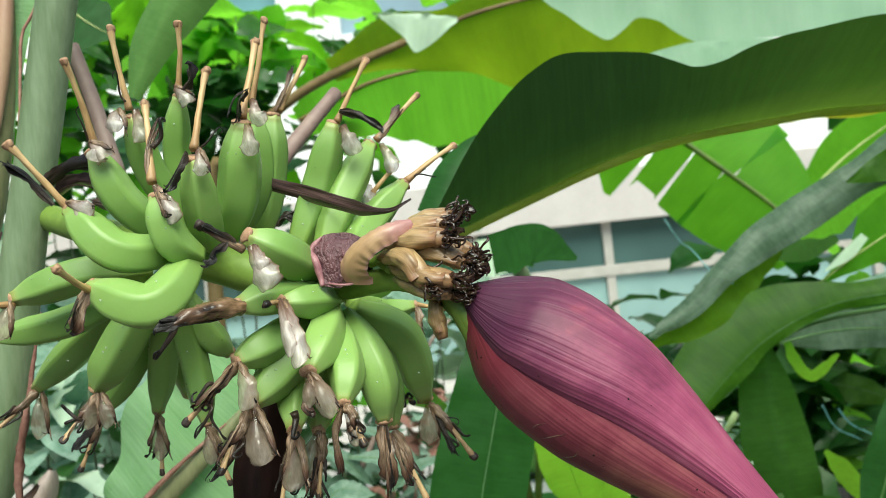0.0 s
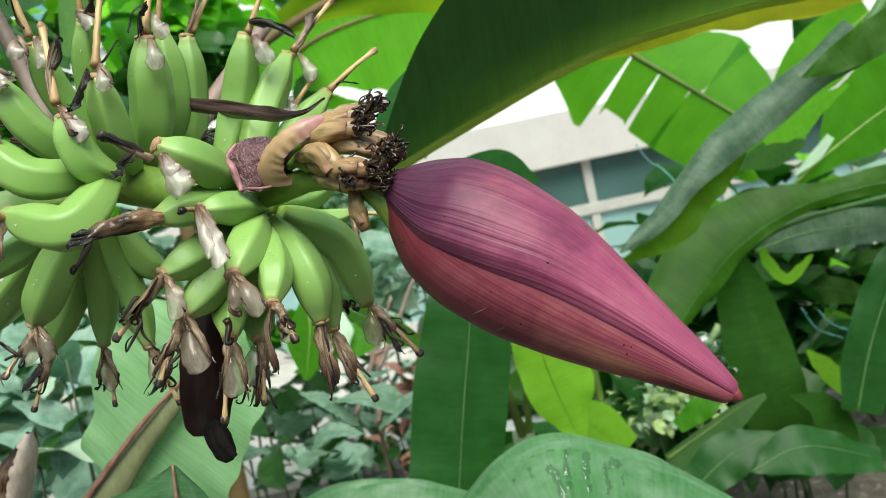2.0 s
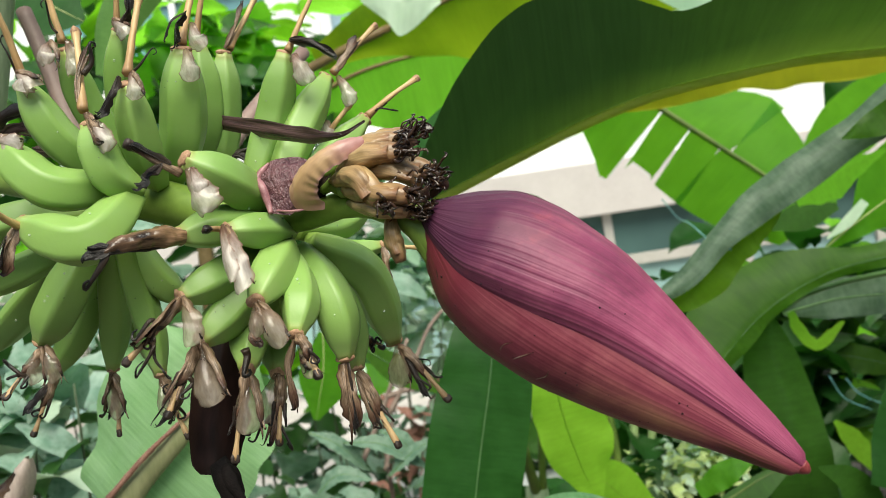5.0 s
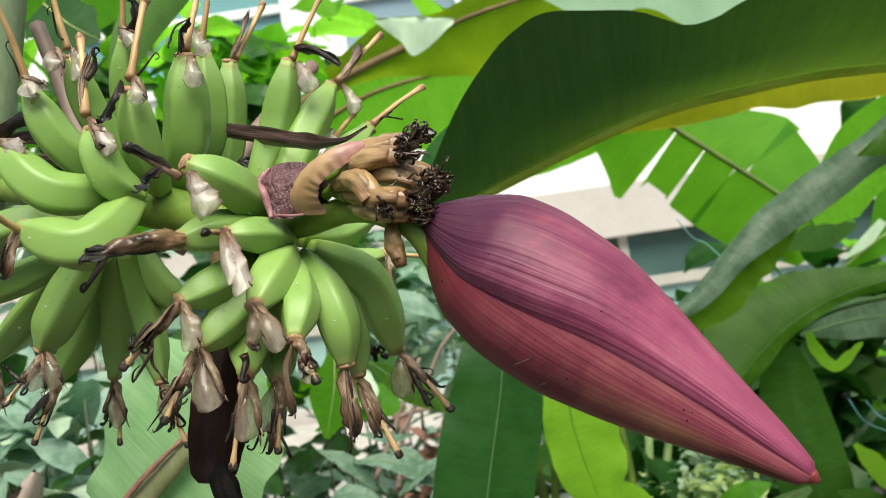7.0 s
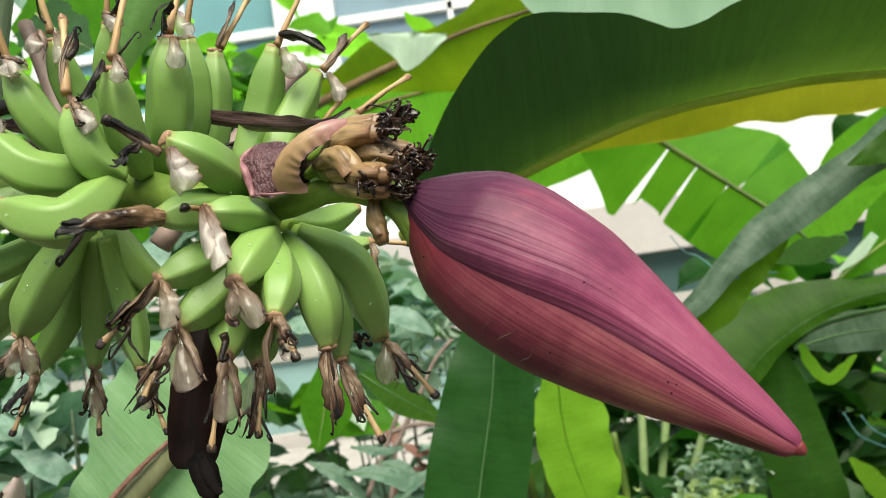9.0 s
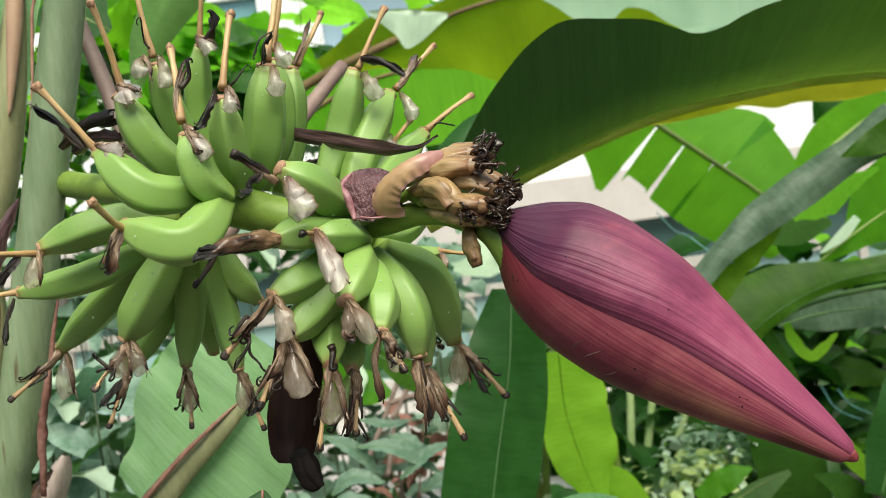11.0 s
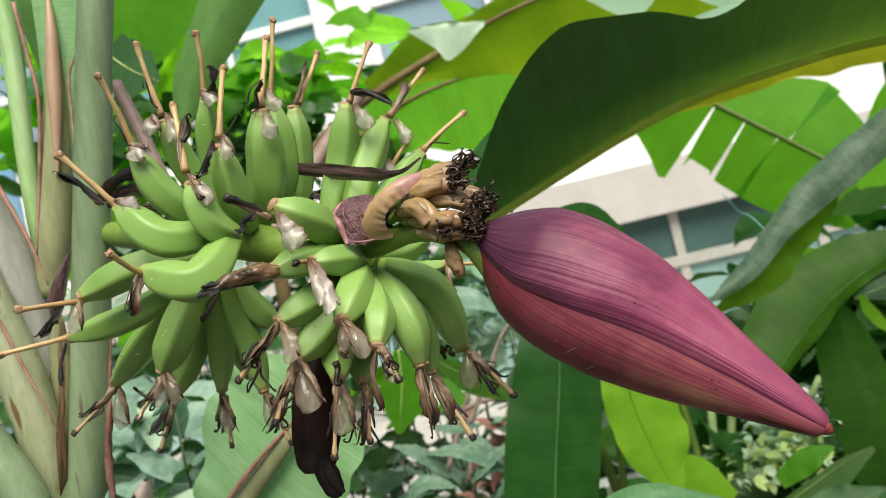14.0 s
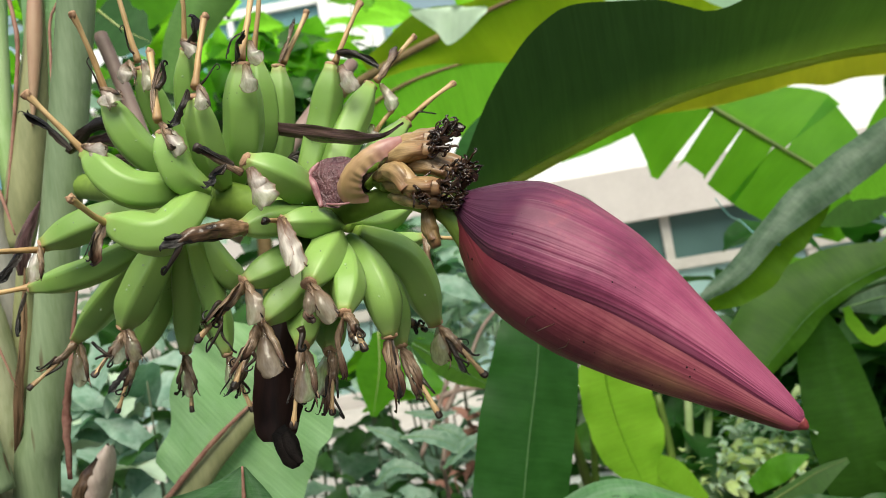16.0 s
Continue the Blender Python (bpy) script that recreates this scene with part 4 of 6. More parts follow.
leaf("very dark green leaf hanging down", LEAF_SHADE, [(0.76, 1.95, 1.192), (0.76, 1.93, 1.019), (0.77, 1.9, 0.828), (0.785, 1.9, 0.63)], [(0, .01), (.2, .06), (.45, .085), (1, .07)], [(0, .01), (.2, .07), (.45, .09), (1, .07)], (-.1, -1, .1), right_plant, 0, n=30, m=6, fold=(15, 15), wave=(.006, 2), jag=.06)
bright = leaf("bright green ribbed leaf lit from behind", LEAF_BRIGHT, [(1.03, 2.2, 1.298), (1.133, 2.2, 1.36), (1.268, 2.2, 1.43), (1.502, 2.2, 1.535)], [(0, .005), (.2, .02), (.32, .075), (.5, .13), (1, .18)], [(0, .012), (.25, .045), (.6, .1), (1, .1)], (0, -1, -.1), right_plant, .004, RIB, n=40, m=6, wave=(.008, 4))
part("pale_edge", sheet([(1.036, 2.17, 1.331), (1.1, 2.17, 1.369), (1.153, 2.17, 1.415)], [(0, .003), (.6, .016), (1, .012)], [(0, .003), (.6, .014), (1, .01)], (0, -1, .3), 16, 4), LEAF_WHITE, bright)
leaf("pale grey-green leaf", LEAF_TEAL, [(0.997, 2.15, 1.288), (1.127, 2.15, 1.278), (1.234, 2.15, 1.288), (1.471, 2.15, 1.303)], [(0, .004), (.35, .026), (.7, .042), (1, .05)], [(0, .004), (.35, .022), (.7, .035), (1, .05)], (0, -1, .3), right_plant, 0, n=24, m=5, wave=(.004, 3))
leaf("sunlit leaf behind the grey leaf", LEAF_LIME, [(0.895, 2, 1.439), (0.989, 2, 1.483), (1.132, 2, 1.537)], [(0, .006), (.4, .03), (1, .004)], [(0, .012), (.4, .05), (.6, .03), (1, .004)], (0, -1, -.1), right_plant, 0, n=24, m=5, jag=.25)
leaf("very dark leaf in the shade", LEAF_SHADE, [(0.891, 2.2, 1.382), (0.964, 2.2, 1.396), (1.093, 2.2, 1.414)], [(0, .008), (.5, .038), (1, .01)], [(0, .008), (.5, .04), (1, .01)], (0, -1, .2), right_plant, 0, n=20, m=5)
leaf("small crooked yellow-green leaf", LEAF_LIME_LIT, [(0.83, 1.98, 1.179), (0.846, 1.98, 1.126), (0.882, 1.98, 1.089), (0.922, 1.98, 1.11), (0.956, 1.98, 1.136)], [(0, .01), (.3, .017), (.6, .014), (.9, .01), (1, .003)], [(0, .01), (.4, .014), (.7, .013), (1, .003)], (0, -1, 0), right_plant, 0, n=24, m=4, jag=.3)
leaf("light green leaf low at the bed's side", LEAF_LIME_LIT, [(0.906, 2, 0.893), (0.937, 2, 0.849), (0.976, 2, 0.796), (1.03, 2, 0.74)], [(0, .006), (.4, .03), (1, .02)], [(0, .006), (.4, .026), (1, .02)], (0, -1, .2), right_plant, 0, n=24, m=4, jag=.2)
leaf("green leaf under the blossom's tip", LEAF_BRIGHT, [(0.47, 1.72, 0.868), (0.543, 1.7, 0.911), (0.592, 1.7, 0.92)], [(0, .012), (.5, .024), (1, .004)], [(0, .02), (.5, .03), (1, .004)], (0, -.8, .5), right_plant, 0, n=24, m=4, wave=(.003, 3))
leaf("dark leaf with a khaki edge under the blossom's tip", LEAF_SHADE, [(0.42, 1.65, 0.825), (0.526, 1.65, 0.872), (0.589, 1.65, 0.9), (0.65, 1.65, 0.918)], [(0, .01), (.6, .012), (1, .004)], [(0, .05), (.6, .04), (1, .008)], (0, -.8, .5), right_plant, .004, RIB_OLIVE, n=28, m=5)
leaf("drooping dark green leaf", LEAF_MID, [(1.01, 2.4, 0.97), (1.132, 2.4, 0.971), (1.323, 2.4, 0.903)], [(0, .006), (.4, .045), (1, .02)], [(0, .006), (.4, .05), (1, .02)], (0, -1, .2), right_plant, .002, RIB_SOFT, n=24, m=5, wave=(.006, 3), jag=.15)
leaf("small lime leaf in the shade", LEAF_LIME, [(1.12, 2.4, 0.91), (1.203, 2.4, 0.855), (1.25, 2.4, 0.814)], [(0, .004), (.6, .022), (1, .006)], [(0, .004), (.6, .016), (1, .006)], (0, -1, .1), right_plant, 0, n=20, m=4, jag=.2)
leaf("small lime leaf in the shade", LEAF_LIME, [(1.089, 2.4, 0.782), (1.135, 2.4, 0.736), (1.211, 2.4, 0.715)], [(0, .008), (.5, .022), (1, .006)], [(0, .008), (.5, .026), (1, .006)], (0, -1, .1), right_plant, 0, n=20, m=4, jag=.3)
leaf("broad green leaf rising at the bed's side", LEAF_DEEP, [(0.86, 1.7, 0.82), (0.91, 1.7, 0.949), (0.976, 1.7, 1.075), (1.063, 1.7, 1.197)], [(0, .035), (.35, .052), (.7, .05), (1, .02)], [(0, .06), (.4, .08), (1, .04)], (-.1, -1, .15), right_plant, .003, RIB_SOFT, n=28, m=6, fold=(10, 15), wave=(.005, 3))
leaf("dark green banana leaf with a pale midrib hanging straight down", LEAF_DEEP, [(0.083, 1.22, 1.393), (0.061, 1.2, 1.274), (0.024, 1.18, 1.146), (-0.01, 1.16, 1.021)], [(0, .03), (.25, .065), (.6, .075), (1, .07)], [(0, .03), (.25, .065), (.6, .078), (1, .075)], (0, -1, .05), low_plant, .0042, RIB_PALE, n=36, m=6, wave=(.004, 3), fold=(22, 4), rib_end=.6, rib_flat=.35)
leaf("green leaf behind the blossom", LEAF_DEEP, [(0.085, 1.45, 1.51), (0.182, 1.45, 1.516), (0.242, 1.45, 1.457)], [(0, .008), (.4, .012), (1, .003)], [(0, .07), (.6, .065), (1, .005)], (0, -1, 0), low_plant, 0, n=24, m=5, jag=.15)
leaf("lime green young leaf lit from behind", LEAF_LIME_LIT, [(0.205, 1.65, 1.232), (0.203, 1.65, 1.113), (0.222, 1.65, 1.001), (0.25, 1.65, 0.895)], [(0, .05), (.3, .09), (.6, .085), (.9, .03), (1, .004)], [(0, .03), (.3, .06), (.6, .06), (.9, .025), (1, .004)], (0, -1, -.1), low_plant, .0055, RIB_LIME, n=34, m=6, wave=(.006, 3), jag=.12, rib_flat=.3)
leaf("small lime green leaf", LEAF_LIME_LIT, [(0.248, 1.8, 0.947), (0.298, 1.8, 0.885), (0.368, 1.8, 0.807)], [(0, .02), (.5, .06), (1, .04)], [(0, .02), (.5, .05), (1, .04)], (0, -1, 0), low_plant, .002, RIB_LIME, n=20, m=5)
broad = leaf("broad green leaf wet with rain water", LEAF_LOW, [(-0.06, 1.03, 0.985), (0.02, 1.03, 1.056), (0.075, 1.03, 1.09), (0.138, 1.03, 1.1), (0.21, 1.04, 1.07), (0.29, 1.05, 1.02), (0.38, 1.05, 0.95)], [(0, .015), (.2, .03), (.42, .036), (.7, .03), (1, .012)], [(0, .04), (.5, .14), (1, .1)], (0, -.62, .78), low_plant, 0, n=200, m=40, wave=(.003, 3), curl=(.3, .1))
film = bmesh.new()
skin_of = broad.data
heart = {}
for poly in skin_of.polygons:
    u, v = (sum(skin_of.uv_layers[0].data[k].uv[c] for k in poly.loop_indices) / poly.loop_total for c in (0, 1))
    wet = noise.noise(Vector((u * 34, v * 9, 3.1))) + .45 * noise.noise(Vector((u * 80, v * 20, 7.7)))
    if .26 < u < .62 and .42 < v < .9 and wet > .16 + 1.6 * abs(u - .42) or math.hypot((u - .6) / .018, (v - .52) / .03) < 1:
        quad = [heart.setdefault(k, film.verts.new(skin_of.vertices[k].co)) for k in poly.vertices]
        film.faces.new(quad)
film.normal_update()
film.verts.ensure_lookup_table()
lift = [(v, v.normal * (.0003 if v.is_boundary else .0016)) for v in film.verts if v.link_faces]
for v, up in lift:
    v.co += up
bmesh.ops.delete(film, geom=[v for v in film.verts if not v.link_faces], context="VERTS")
tagged(part("water_film", film, WATER_FILM, broad), kind="stuff")
leaf("green leaf low below the bunch", LEAF_LOW, [(-0.3, 1.15, 1.03), (-0.211, 1.14, 1.068), (-0.12, 1.14, 1.068), (-0.04, 1.14, 1.045), (0.03, 1.15, 1.005)], [(0, .006), (.3, .012), (1, .01)], [(0, .05), (.5, .09), (1, .06)], (0, -.7, .7), low_plant, 0, n=40, m=6, wave=(.003, 3))
front_plant = thing("banana_sucker", (-0.2, 0.56, 0), "young banana sucker with a folded green leaf under the bunch", "banana plant")
part("stem", tube([(-0.2, 0.58, 0), (-0.205, 0.57, .6), (-0.19, 0.56, 1.14)], [(0, .025), (.6, .017), (1, .008)], 24, 14, rough=.03), STEM, front_plant)
folded = part("leaf", sheet([(-0.161, 0.51, 1.3205), (-0.165, 0.515, 1.296), (-0.172, 0.525, 1.26), (-0.185, 0.55, 1.14)], [(0, .002), (.12, .02), (.3, .035), (1, .06)], [(0, .002), (.06, .02), (.14, .055), (.4, .14), (1, .18)], (.25, -.9, .35), 40, 8, fold=(-14, 10), wave=(.002, 2)), LEAF_LOW, front_plant, "green leaf folded to a point with a pinkish margin")
part("pink_margin", tube([(-0.161, 0.508, 1.321), (-0.165, 0.512, 1.296), (-0.172, 0.522, 1.26), (-0.18, 0.54, 1.19)], [(0, .0008), (.3, .0018), (1, .0016)], 24, 8, rough=.3), RED_EDGE, folded)
pale = leaf("pale green banana leaf with a red-edged midrib below the bunch", LEAF_PALE, [(-0.237, 0.97, 1.369), (-0.298, 0.96, 1.307), (-0.356, 0.95, 1.255), (-0.406, 0.94, 1.214)], [(0, .03), (.3, .1), (.7, .122), (1, .125)], [(0, .04), (.25, .125), (.6, .115), (.85, .07), (1, .05)], (.05, -1, .2), plant, 0, n=44, m=8, wave=(.006, 3), fold=(6, 14), jag=.1)
part("midrib", tube([(-0.252, 0.955, 1.338), (-0.303, 0.94, 1.29), (-0.354, 0.93, 1.249), (-0.392, 0.92, 1.21), (-0.43, 0.91, 1.172)], [(0, .004), (.3, .011), (.8, .02), (1, .024)], 24, 12, flat=.6), STALK_KHAKI, pale)
part("red_margin", tube([(-0.279, 0.945, 1.32), (-0.325, 0.925, 1.287), (-0.357, 0.915, 1.261), (-0.398, 0.905, 1.223), (-0.435, 0.895, 1.186)], [(0, .0012), (.4, .003), (1, .0036)], 24, 8, rough=.4), RED_EDGE, pale)
leaf("upright green leaf blade behind the bunch", LEAF_SOFT, [(-0.425, 1.15, 1.765), (-0.389, 1.15, 1.843), (-0.345, 1.15, 1.905), (-0.3, 1.15, 1.967), (-0.2, 1.15, 2.1)], [(0, .01), (.2, .042), (.5, .056), (1, .08)], [(0, .01), (.2, .03), (.5, .05), (1, .08)], (.1, -1, .1), plant, 0, n=30, m=5, fold=(20, 10), curl=(.2, .3))
leaf("bright green leaf above the bunch", LEAF_BRIGHT, [(-0.967, 2, 2.204), (-0.821, 2, 2.277), (-0.647, 2, 2.404)], [(0, .05), (.5, .12), (1, .1)], [(0, .05), (.5, .1), (1, .1)], (0, -1, -.2), plant, 0, n=24, m=5)
leaf("green leaf behind the stem", LEAF_DEEP, [(-0.63, 1.4, 2.012), (-0.588, 1.4, 1.968), (-0.539, 1.4, 1.934)], [(0, .05), (.6, .05), (1, .005)], [(0, .06), (.6, .05), (1, .005)], (0, -1, .2), plant, .003, n=20, m=5, jag=.2)
husk = thing("dry_sheath", (-0.532, 1, 1.227), "dry tan sheath standing up beside the stem", "dry leaf")
part("sheath", gutter([(-0.569, 1, 1.173), (-0.54, 1, 1.229), (-0.519, 1, 1.275)], [(0, .03), (.5, .026), (.85, .019), (1, .006)], -150, 120, 30, 24, crease=.1, flat=.6), SHEATH_PALE, husk)
part("dark_strip", gutter([(-0.576, 0.985, 1.18), (-0.551, 0.985, 1.228), (-0.529, 0.985, 1.262)], [(0, .016), (.6, .012), (1, .003)], -120, 100, 20, 14, crease=.4), HUSK, husk)

# leaf stalks that carry the large leaves
for pts, r in (([(1.05, 1.34, 1.655), (1.25, 1.4, 1.75), (1.43, 1.32, 1.9)], .012), ([(0.929, 1.55, 1.608), (1.25, 1.5, 1.95), (1.43, 1.32, 2.0)], .012), ([(1.297, 1.9, 1.283), (1.42, 1.7, 1.6), (1.46, 1.36, 1.5)], .008),
               ([(1.502, 2.2, 1.535), (1.5, 1.85, 1.85), (1.45, 1.36, 1.75)], .008), ([(1.383, 2.1, 1.119), (1.52, 1.8, 1.35), (1.47, 1.38, 1.25)], .006), ([(1.471, 2.15, 1.303), (1.5, 1.8, 1.6), (1.46, 1.37, 1.6)], .006),
               ([(0.763, 1.96, 1.187), (0.955, 1.97, 1.231), (1.348, 1.98, 1.254), (1.46, 1.4, 1.4)], .006)):
    part("leaf_stalk", tube(pts, [(0, r), (1, r * 1.6)], 24, 10, rough=.03), RIB_SOFT, right_plant)
x, y, z = (0.084, 1.23, 1.393)
part("leaf_stalk", tube([(x, y, z), (x - .01, 1.45, z - .06), (.14, 1.8, .88)], [(0, .004), (1, .012)], 20, 10), RIB_OLIVE, low_plant)
x, y, z = (0.206, 1.66, 1.231)
part("leaf_stalk", tube([(x, y, z), (x - .02, 1.74, z - .03), (.15, 1.8, .86)], [(0, .004), (1, .01)], 20, 10), RIB_OLIVE, low_plant)

# ---- bushes and undergrowth ----
LEAVES = {}


def small_leaf(skin, k):
    if (skin.name, k) not in LEAVES:
        w = ((0.16, 0.3, 0.22), (0.1, 0.2, 0.16), (0.22, 0.36, 0.24))[k]
        table = [(0, .02), (.2, w[0]), (.45, w[1]), (.75, w[2]), (.93, .06), (1, .004)]
        bm = sheet([(0, 0, 0), (.35, 0, .06), (.7, 0, .03), (1, 0, -.12)], table, table, (0, 0, 1), 16, 3, fold=(-14, -14), wave=(.02, 3.0), jag=.12, seed=k + 1)
        me = bpy.data.meshes.new("leaf")
        bm.to_mesh(me)
        bm.free()
        for f in me.polygons:
            f.use_smooth = True
        me.materials.append(skin)
        LEAVES[skin.name, k] = me
    return LEAVES[skin.name, k]


def bush(at_, label, skins, count, spread, size, seed, foot=0.0, category="bush", stems=2, stem_skin=None):
    """A bush: stems from the ground to a loose crown of single leaves."""
    rnd = random.Random(seed)
    c = Vector(at_)
    ob = thing("bush", (c.x, c.y, foot), label, category)
    tops = []
    for k in range(stems):
        top = c + Vector((rnd.uniform(-.7, .7) * spread[0], rnd.uniform(-.6, .6) * spread[1], rnd.uniform(0, .8) * spread[2]))
        base = Vector((c.x + rnd.uniform(-.1, .1), c.y + rnd.uniform(-.1, .1), foot))
        mid = base.lerp(top, .55) + Vector((rnd.uniform(-.06, .06), rnd.uniform(-.06, .06), 0))
        part("branch", tube([base, mid, top], [(0, .006), (.6, .0035), (1, .0015)], 14, 7, rough=.2), stem_skin or GREEN_TWIG, ob)
        tops.append((base, mid, top))
    for k in range(count):
        base, mid, top = tops[k % stems]
        p = c + Vector((rnd.gauss(0, .5) * spread[0], rnd.gauss(0, .5) * spread[1], rnd.gauss(0, .5) * spread[2]))
        a = rnd.uniform(0, 6.283)
        lf = new("leaf", small_leaf(rnd.choice(skins), rnd.randrange(3)))
        lf.parent = ob
        s = size * rnd.uniform(.6, 1.25)
        lf.matrix_parent_inverse = Matrix.Translation(ob.location).inverted()
        lf.matrix_basis = Matrix.LocRotScale(p, Euler((rnd.uniform(-.5, .9), rnd.uniform(-.3, .7), a)), (s, s, s))
    return ob


bush((-0.988, 1.9, 1.237), "bush with glossy bluish green leaves in the shade", [LEAF_TEAL, LEAF_BUSH], 46, (.42, .3, .3), .2, 1)
bush((-1.629, 2.4, 1.153), "bush with glossy bluish green leaves in the shade", [LEAF_TEAL, LEAF_BUSH], 40, (.5, .3, .35), .22, 2)
herb = thing("herb", (-0.152, 1.55, 0.0), "low herb with long sage-green leaves in the bed", "plant")
part("stem", tube([(-0.152, 1.55, 0.0), (-0.15, 1.55, 0.979), (-0.15, 1.55, 1.057)], [(0, .008), (1, .004)], 14, 8, rough=.1), TWIG, herb)
for pts, w in (([(-0.22, 1.5, 1.127), (-0.148, 1.5, 1.113), (-0.067, 1.52, 1.049)], .017), ([(-0.281, 1.5, 1.156), (-0.229, 1.5, 1.124), (-0.183, 1.52, 1.064)], .016), ([(-0.165, 1.6, 1.119), (-0.121, 1.6, 1.094), (-0.096, 1.6, 1.042)], .018),
               ([(-0.113, 1.6, 0.996), (-0.049, 1.6, 1.024), (0.016, 1.6, 1.021)], .018), ([(-0.27, 1.45, 1.055), (-0.227, 1.45, 1.083), (-0.17, 1.45, 1.065)], .017), ([(-0.233, 1.7, 1.139), (-0.165, 1.7, 1.12), (-0.118, 1.7, 1.124)], .012), ([(-0.146, 1.5, 1.054), (-0.088, 1.5, 1.096), (-0.035, 1.5, 1.109)], .014)):
    leaf("long sage-green leaf", LEAF_SAGE, pts, [(0, .002), (.4, w), (.8, w * .6), (1, .001)], [(0, .002), (.4, w), (.8, w * .6), (1, .001)], (0, -.7, .7), herb, .0015, RIB_SOFT, n=28, m=4, fold=(-12, -12), wave=(.002, 7), jag=.1)
leaf("green leaf below the bunch", LEAF_MID, [(-0.178, 1.6, 1.292), (-0.116, 1.6, 1.241), (-0.028, 1.6, 1.178)], [(0, .006), (.5, .027), (1, .008)], [(0, .006), (.5, .03), (1, .008)], (0, -1, .2), herb, .002, RIB_SOFT, n=24, m=5)
leaf("round bright green leaf below the bunch", LEAF_BRIGHT, [(-0.261, 1.7, 1.32), (-0.272, 1.7, 1.24), (-0.302, 1.7, 1.139)], [(0, .01), (.5, .06), (1, .006)], [(0, .01), (.5, .05), (1, .006)], (.1, -1, .1), herb, .002, RIB, n=24, m=5)
for pts in ([(-0.202, 2.2, 1.029), (-0.114, 2.2, 1.16), (-0.058, 2.2, 1.251), (-0.001, 2.2, 1.304)], [(-0.203, 2.2, 1.082), (-0.132, 2.2, 1.092), (-0.057, 2.2, 1.084)], [(-0.231, 2.2, 0.883), (-0.199, 2.2, 0.999), (-0.2, 2.2, 1.044)], [(-0.287, 2.2, 0.921), (-0.225, 2.2, 1.033), (-0.12, 2.2, 1.23)]):
    part("twig", tube(pts, [(0, .008), (1, .005)], 14, 8, rough=.2), TWIG_PALE, herb)
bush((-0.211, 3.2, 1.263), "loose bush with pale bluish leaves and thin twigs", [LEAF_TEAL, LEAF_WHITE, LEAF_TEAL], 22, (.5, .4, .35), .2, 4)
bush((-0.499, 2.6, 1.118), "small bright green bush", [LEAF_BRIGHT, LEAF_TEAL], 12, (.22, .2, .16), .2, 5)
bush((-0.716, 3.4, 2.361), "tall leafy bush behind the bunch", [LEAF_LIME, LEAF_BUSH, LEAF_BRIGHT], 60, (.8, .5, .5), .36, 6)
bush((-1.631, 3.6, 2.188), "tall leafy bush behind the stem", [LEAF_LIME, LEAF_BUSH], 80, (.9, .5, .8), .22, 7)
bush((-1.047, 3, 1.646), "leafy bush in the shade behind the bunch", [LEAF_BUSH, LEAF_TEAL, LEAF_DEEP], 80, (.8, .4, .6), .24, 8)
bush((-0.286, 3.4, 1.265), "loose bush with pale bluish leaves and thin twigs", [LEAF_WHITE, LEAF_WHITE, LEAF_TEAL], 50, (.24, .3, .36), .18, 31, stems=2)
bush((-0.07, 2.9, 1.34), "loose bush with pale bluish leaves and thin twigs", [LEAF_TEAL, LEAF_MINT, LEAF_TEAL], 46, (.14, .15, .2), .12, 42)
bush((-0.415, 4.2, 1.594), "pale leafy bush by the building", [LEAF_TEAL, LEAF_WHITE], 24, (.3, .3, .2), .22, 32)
bush((0.565, 2, 0.833), "bush with white and yellow variegated leaves", [LEAF_GOLD, LEAF_GOLD, LEAF_WHITE], 280, (.13, .09, .055), .036, 9)
# mostly whitish leaves: sunlight on the mint bush put into their colour
bush((0.66, 2.08, 0.872), "bush with small pale mint leaves", [LEAF_WHITE, LEAF_MINT, LEAF_WHITE], 300, (.14, .09, .085), .034, 41)
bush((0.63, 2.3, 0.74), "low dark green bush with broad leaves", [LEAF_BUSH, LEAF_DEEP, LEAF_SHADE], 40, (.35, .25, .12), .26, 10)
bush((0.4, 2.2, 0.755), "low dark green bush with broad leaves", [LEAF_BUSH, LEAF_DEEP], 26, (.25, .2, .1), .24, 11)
# shaded and sunlit leaves are separate leaf colours, mixed
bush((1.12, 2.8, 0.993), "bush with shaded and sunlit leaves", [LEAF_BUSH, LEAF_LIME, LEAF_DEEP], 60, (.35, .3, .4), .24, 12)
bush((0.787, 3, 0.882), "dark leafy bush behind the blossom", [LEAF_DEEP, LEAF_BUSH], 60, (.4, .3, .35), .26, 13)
bush((-0.167, 2.6, 0.876), "low bush with dry reddish leaves", [DEAD, DEAD, LEAF_TEAL], 60, (.2, .2, .16), .08, 14, stems=3, stem_skin=DEAD)
bush((0.107, 4, 0.959), "leafy bush with pale leaves by the building", [LEAF_TEAL, LEAF_WHITE, LEAF_BUSH], 60, (.6, .4, .5), .3, 15)
bush((-2.824, 3.2, 2.513), "tall leafy bush beyond the stem", [LEAF_LIME, LEAF_BUSH], 70, (.7, .5, .9), .26, 16)
bush((2.194, 3.4, 0.85), "leafy bush at the bed's end", [LEAF_BUSH, LEAF_DEEP, LEAF_LIME], 80, (.6, .5, .9), .28, 17)
bush((-0.785, 2.9, 2.139), "dark leafy bush in the shade behind the bunch", [LEAF_DEEP, LEAF_BUSH], 70, (.3, .25, .22), .2, 21)
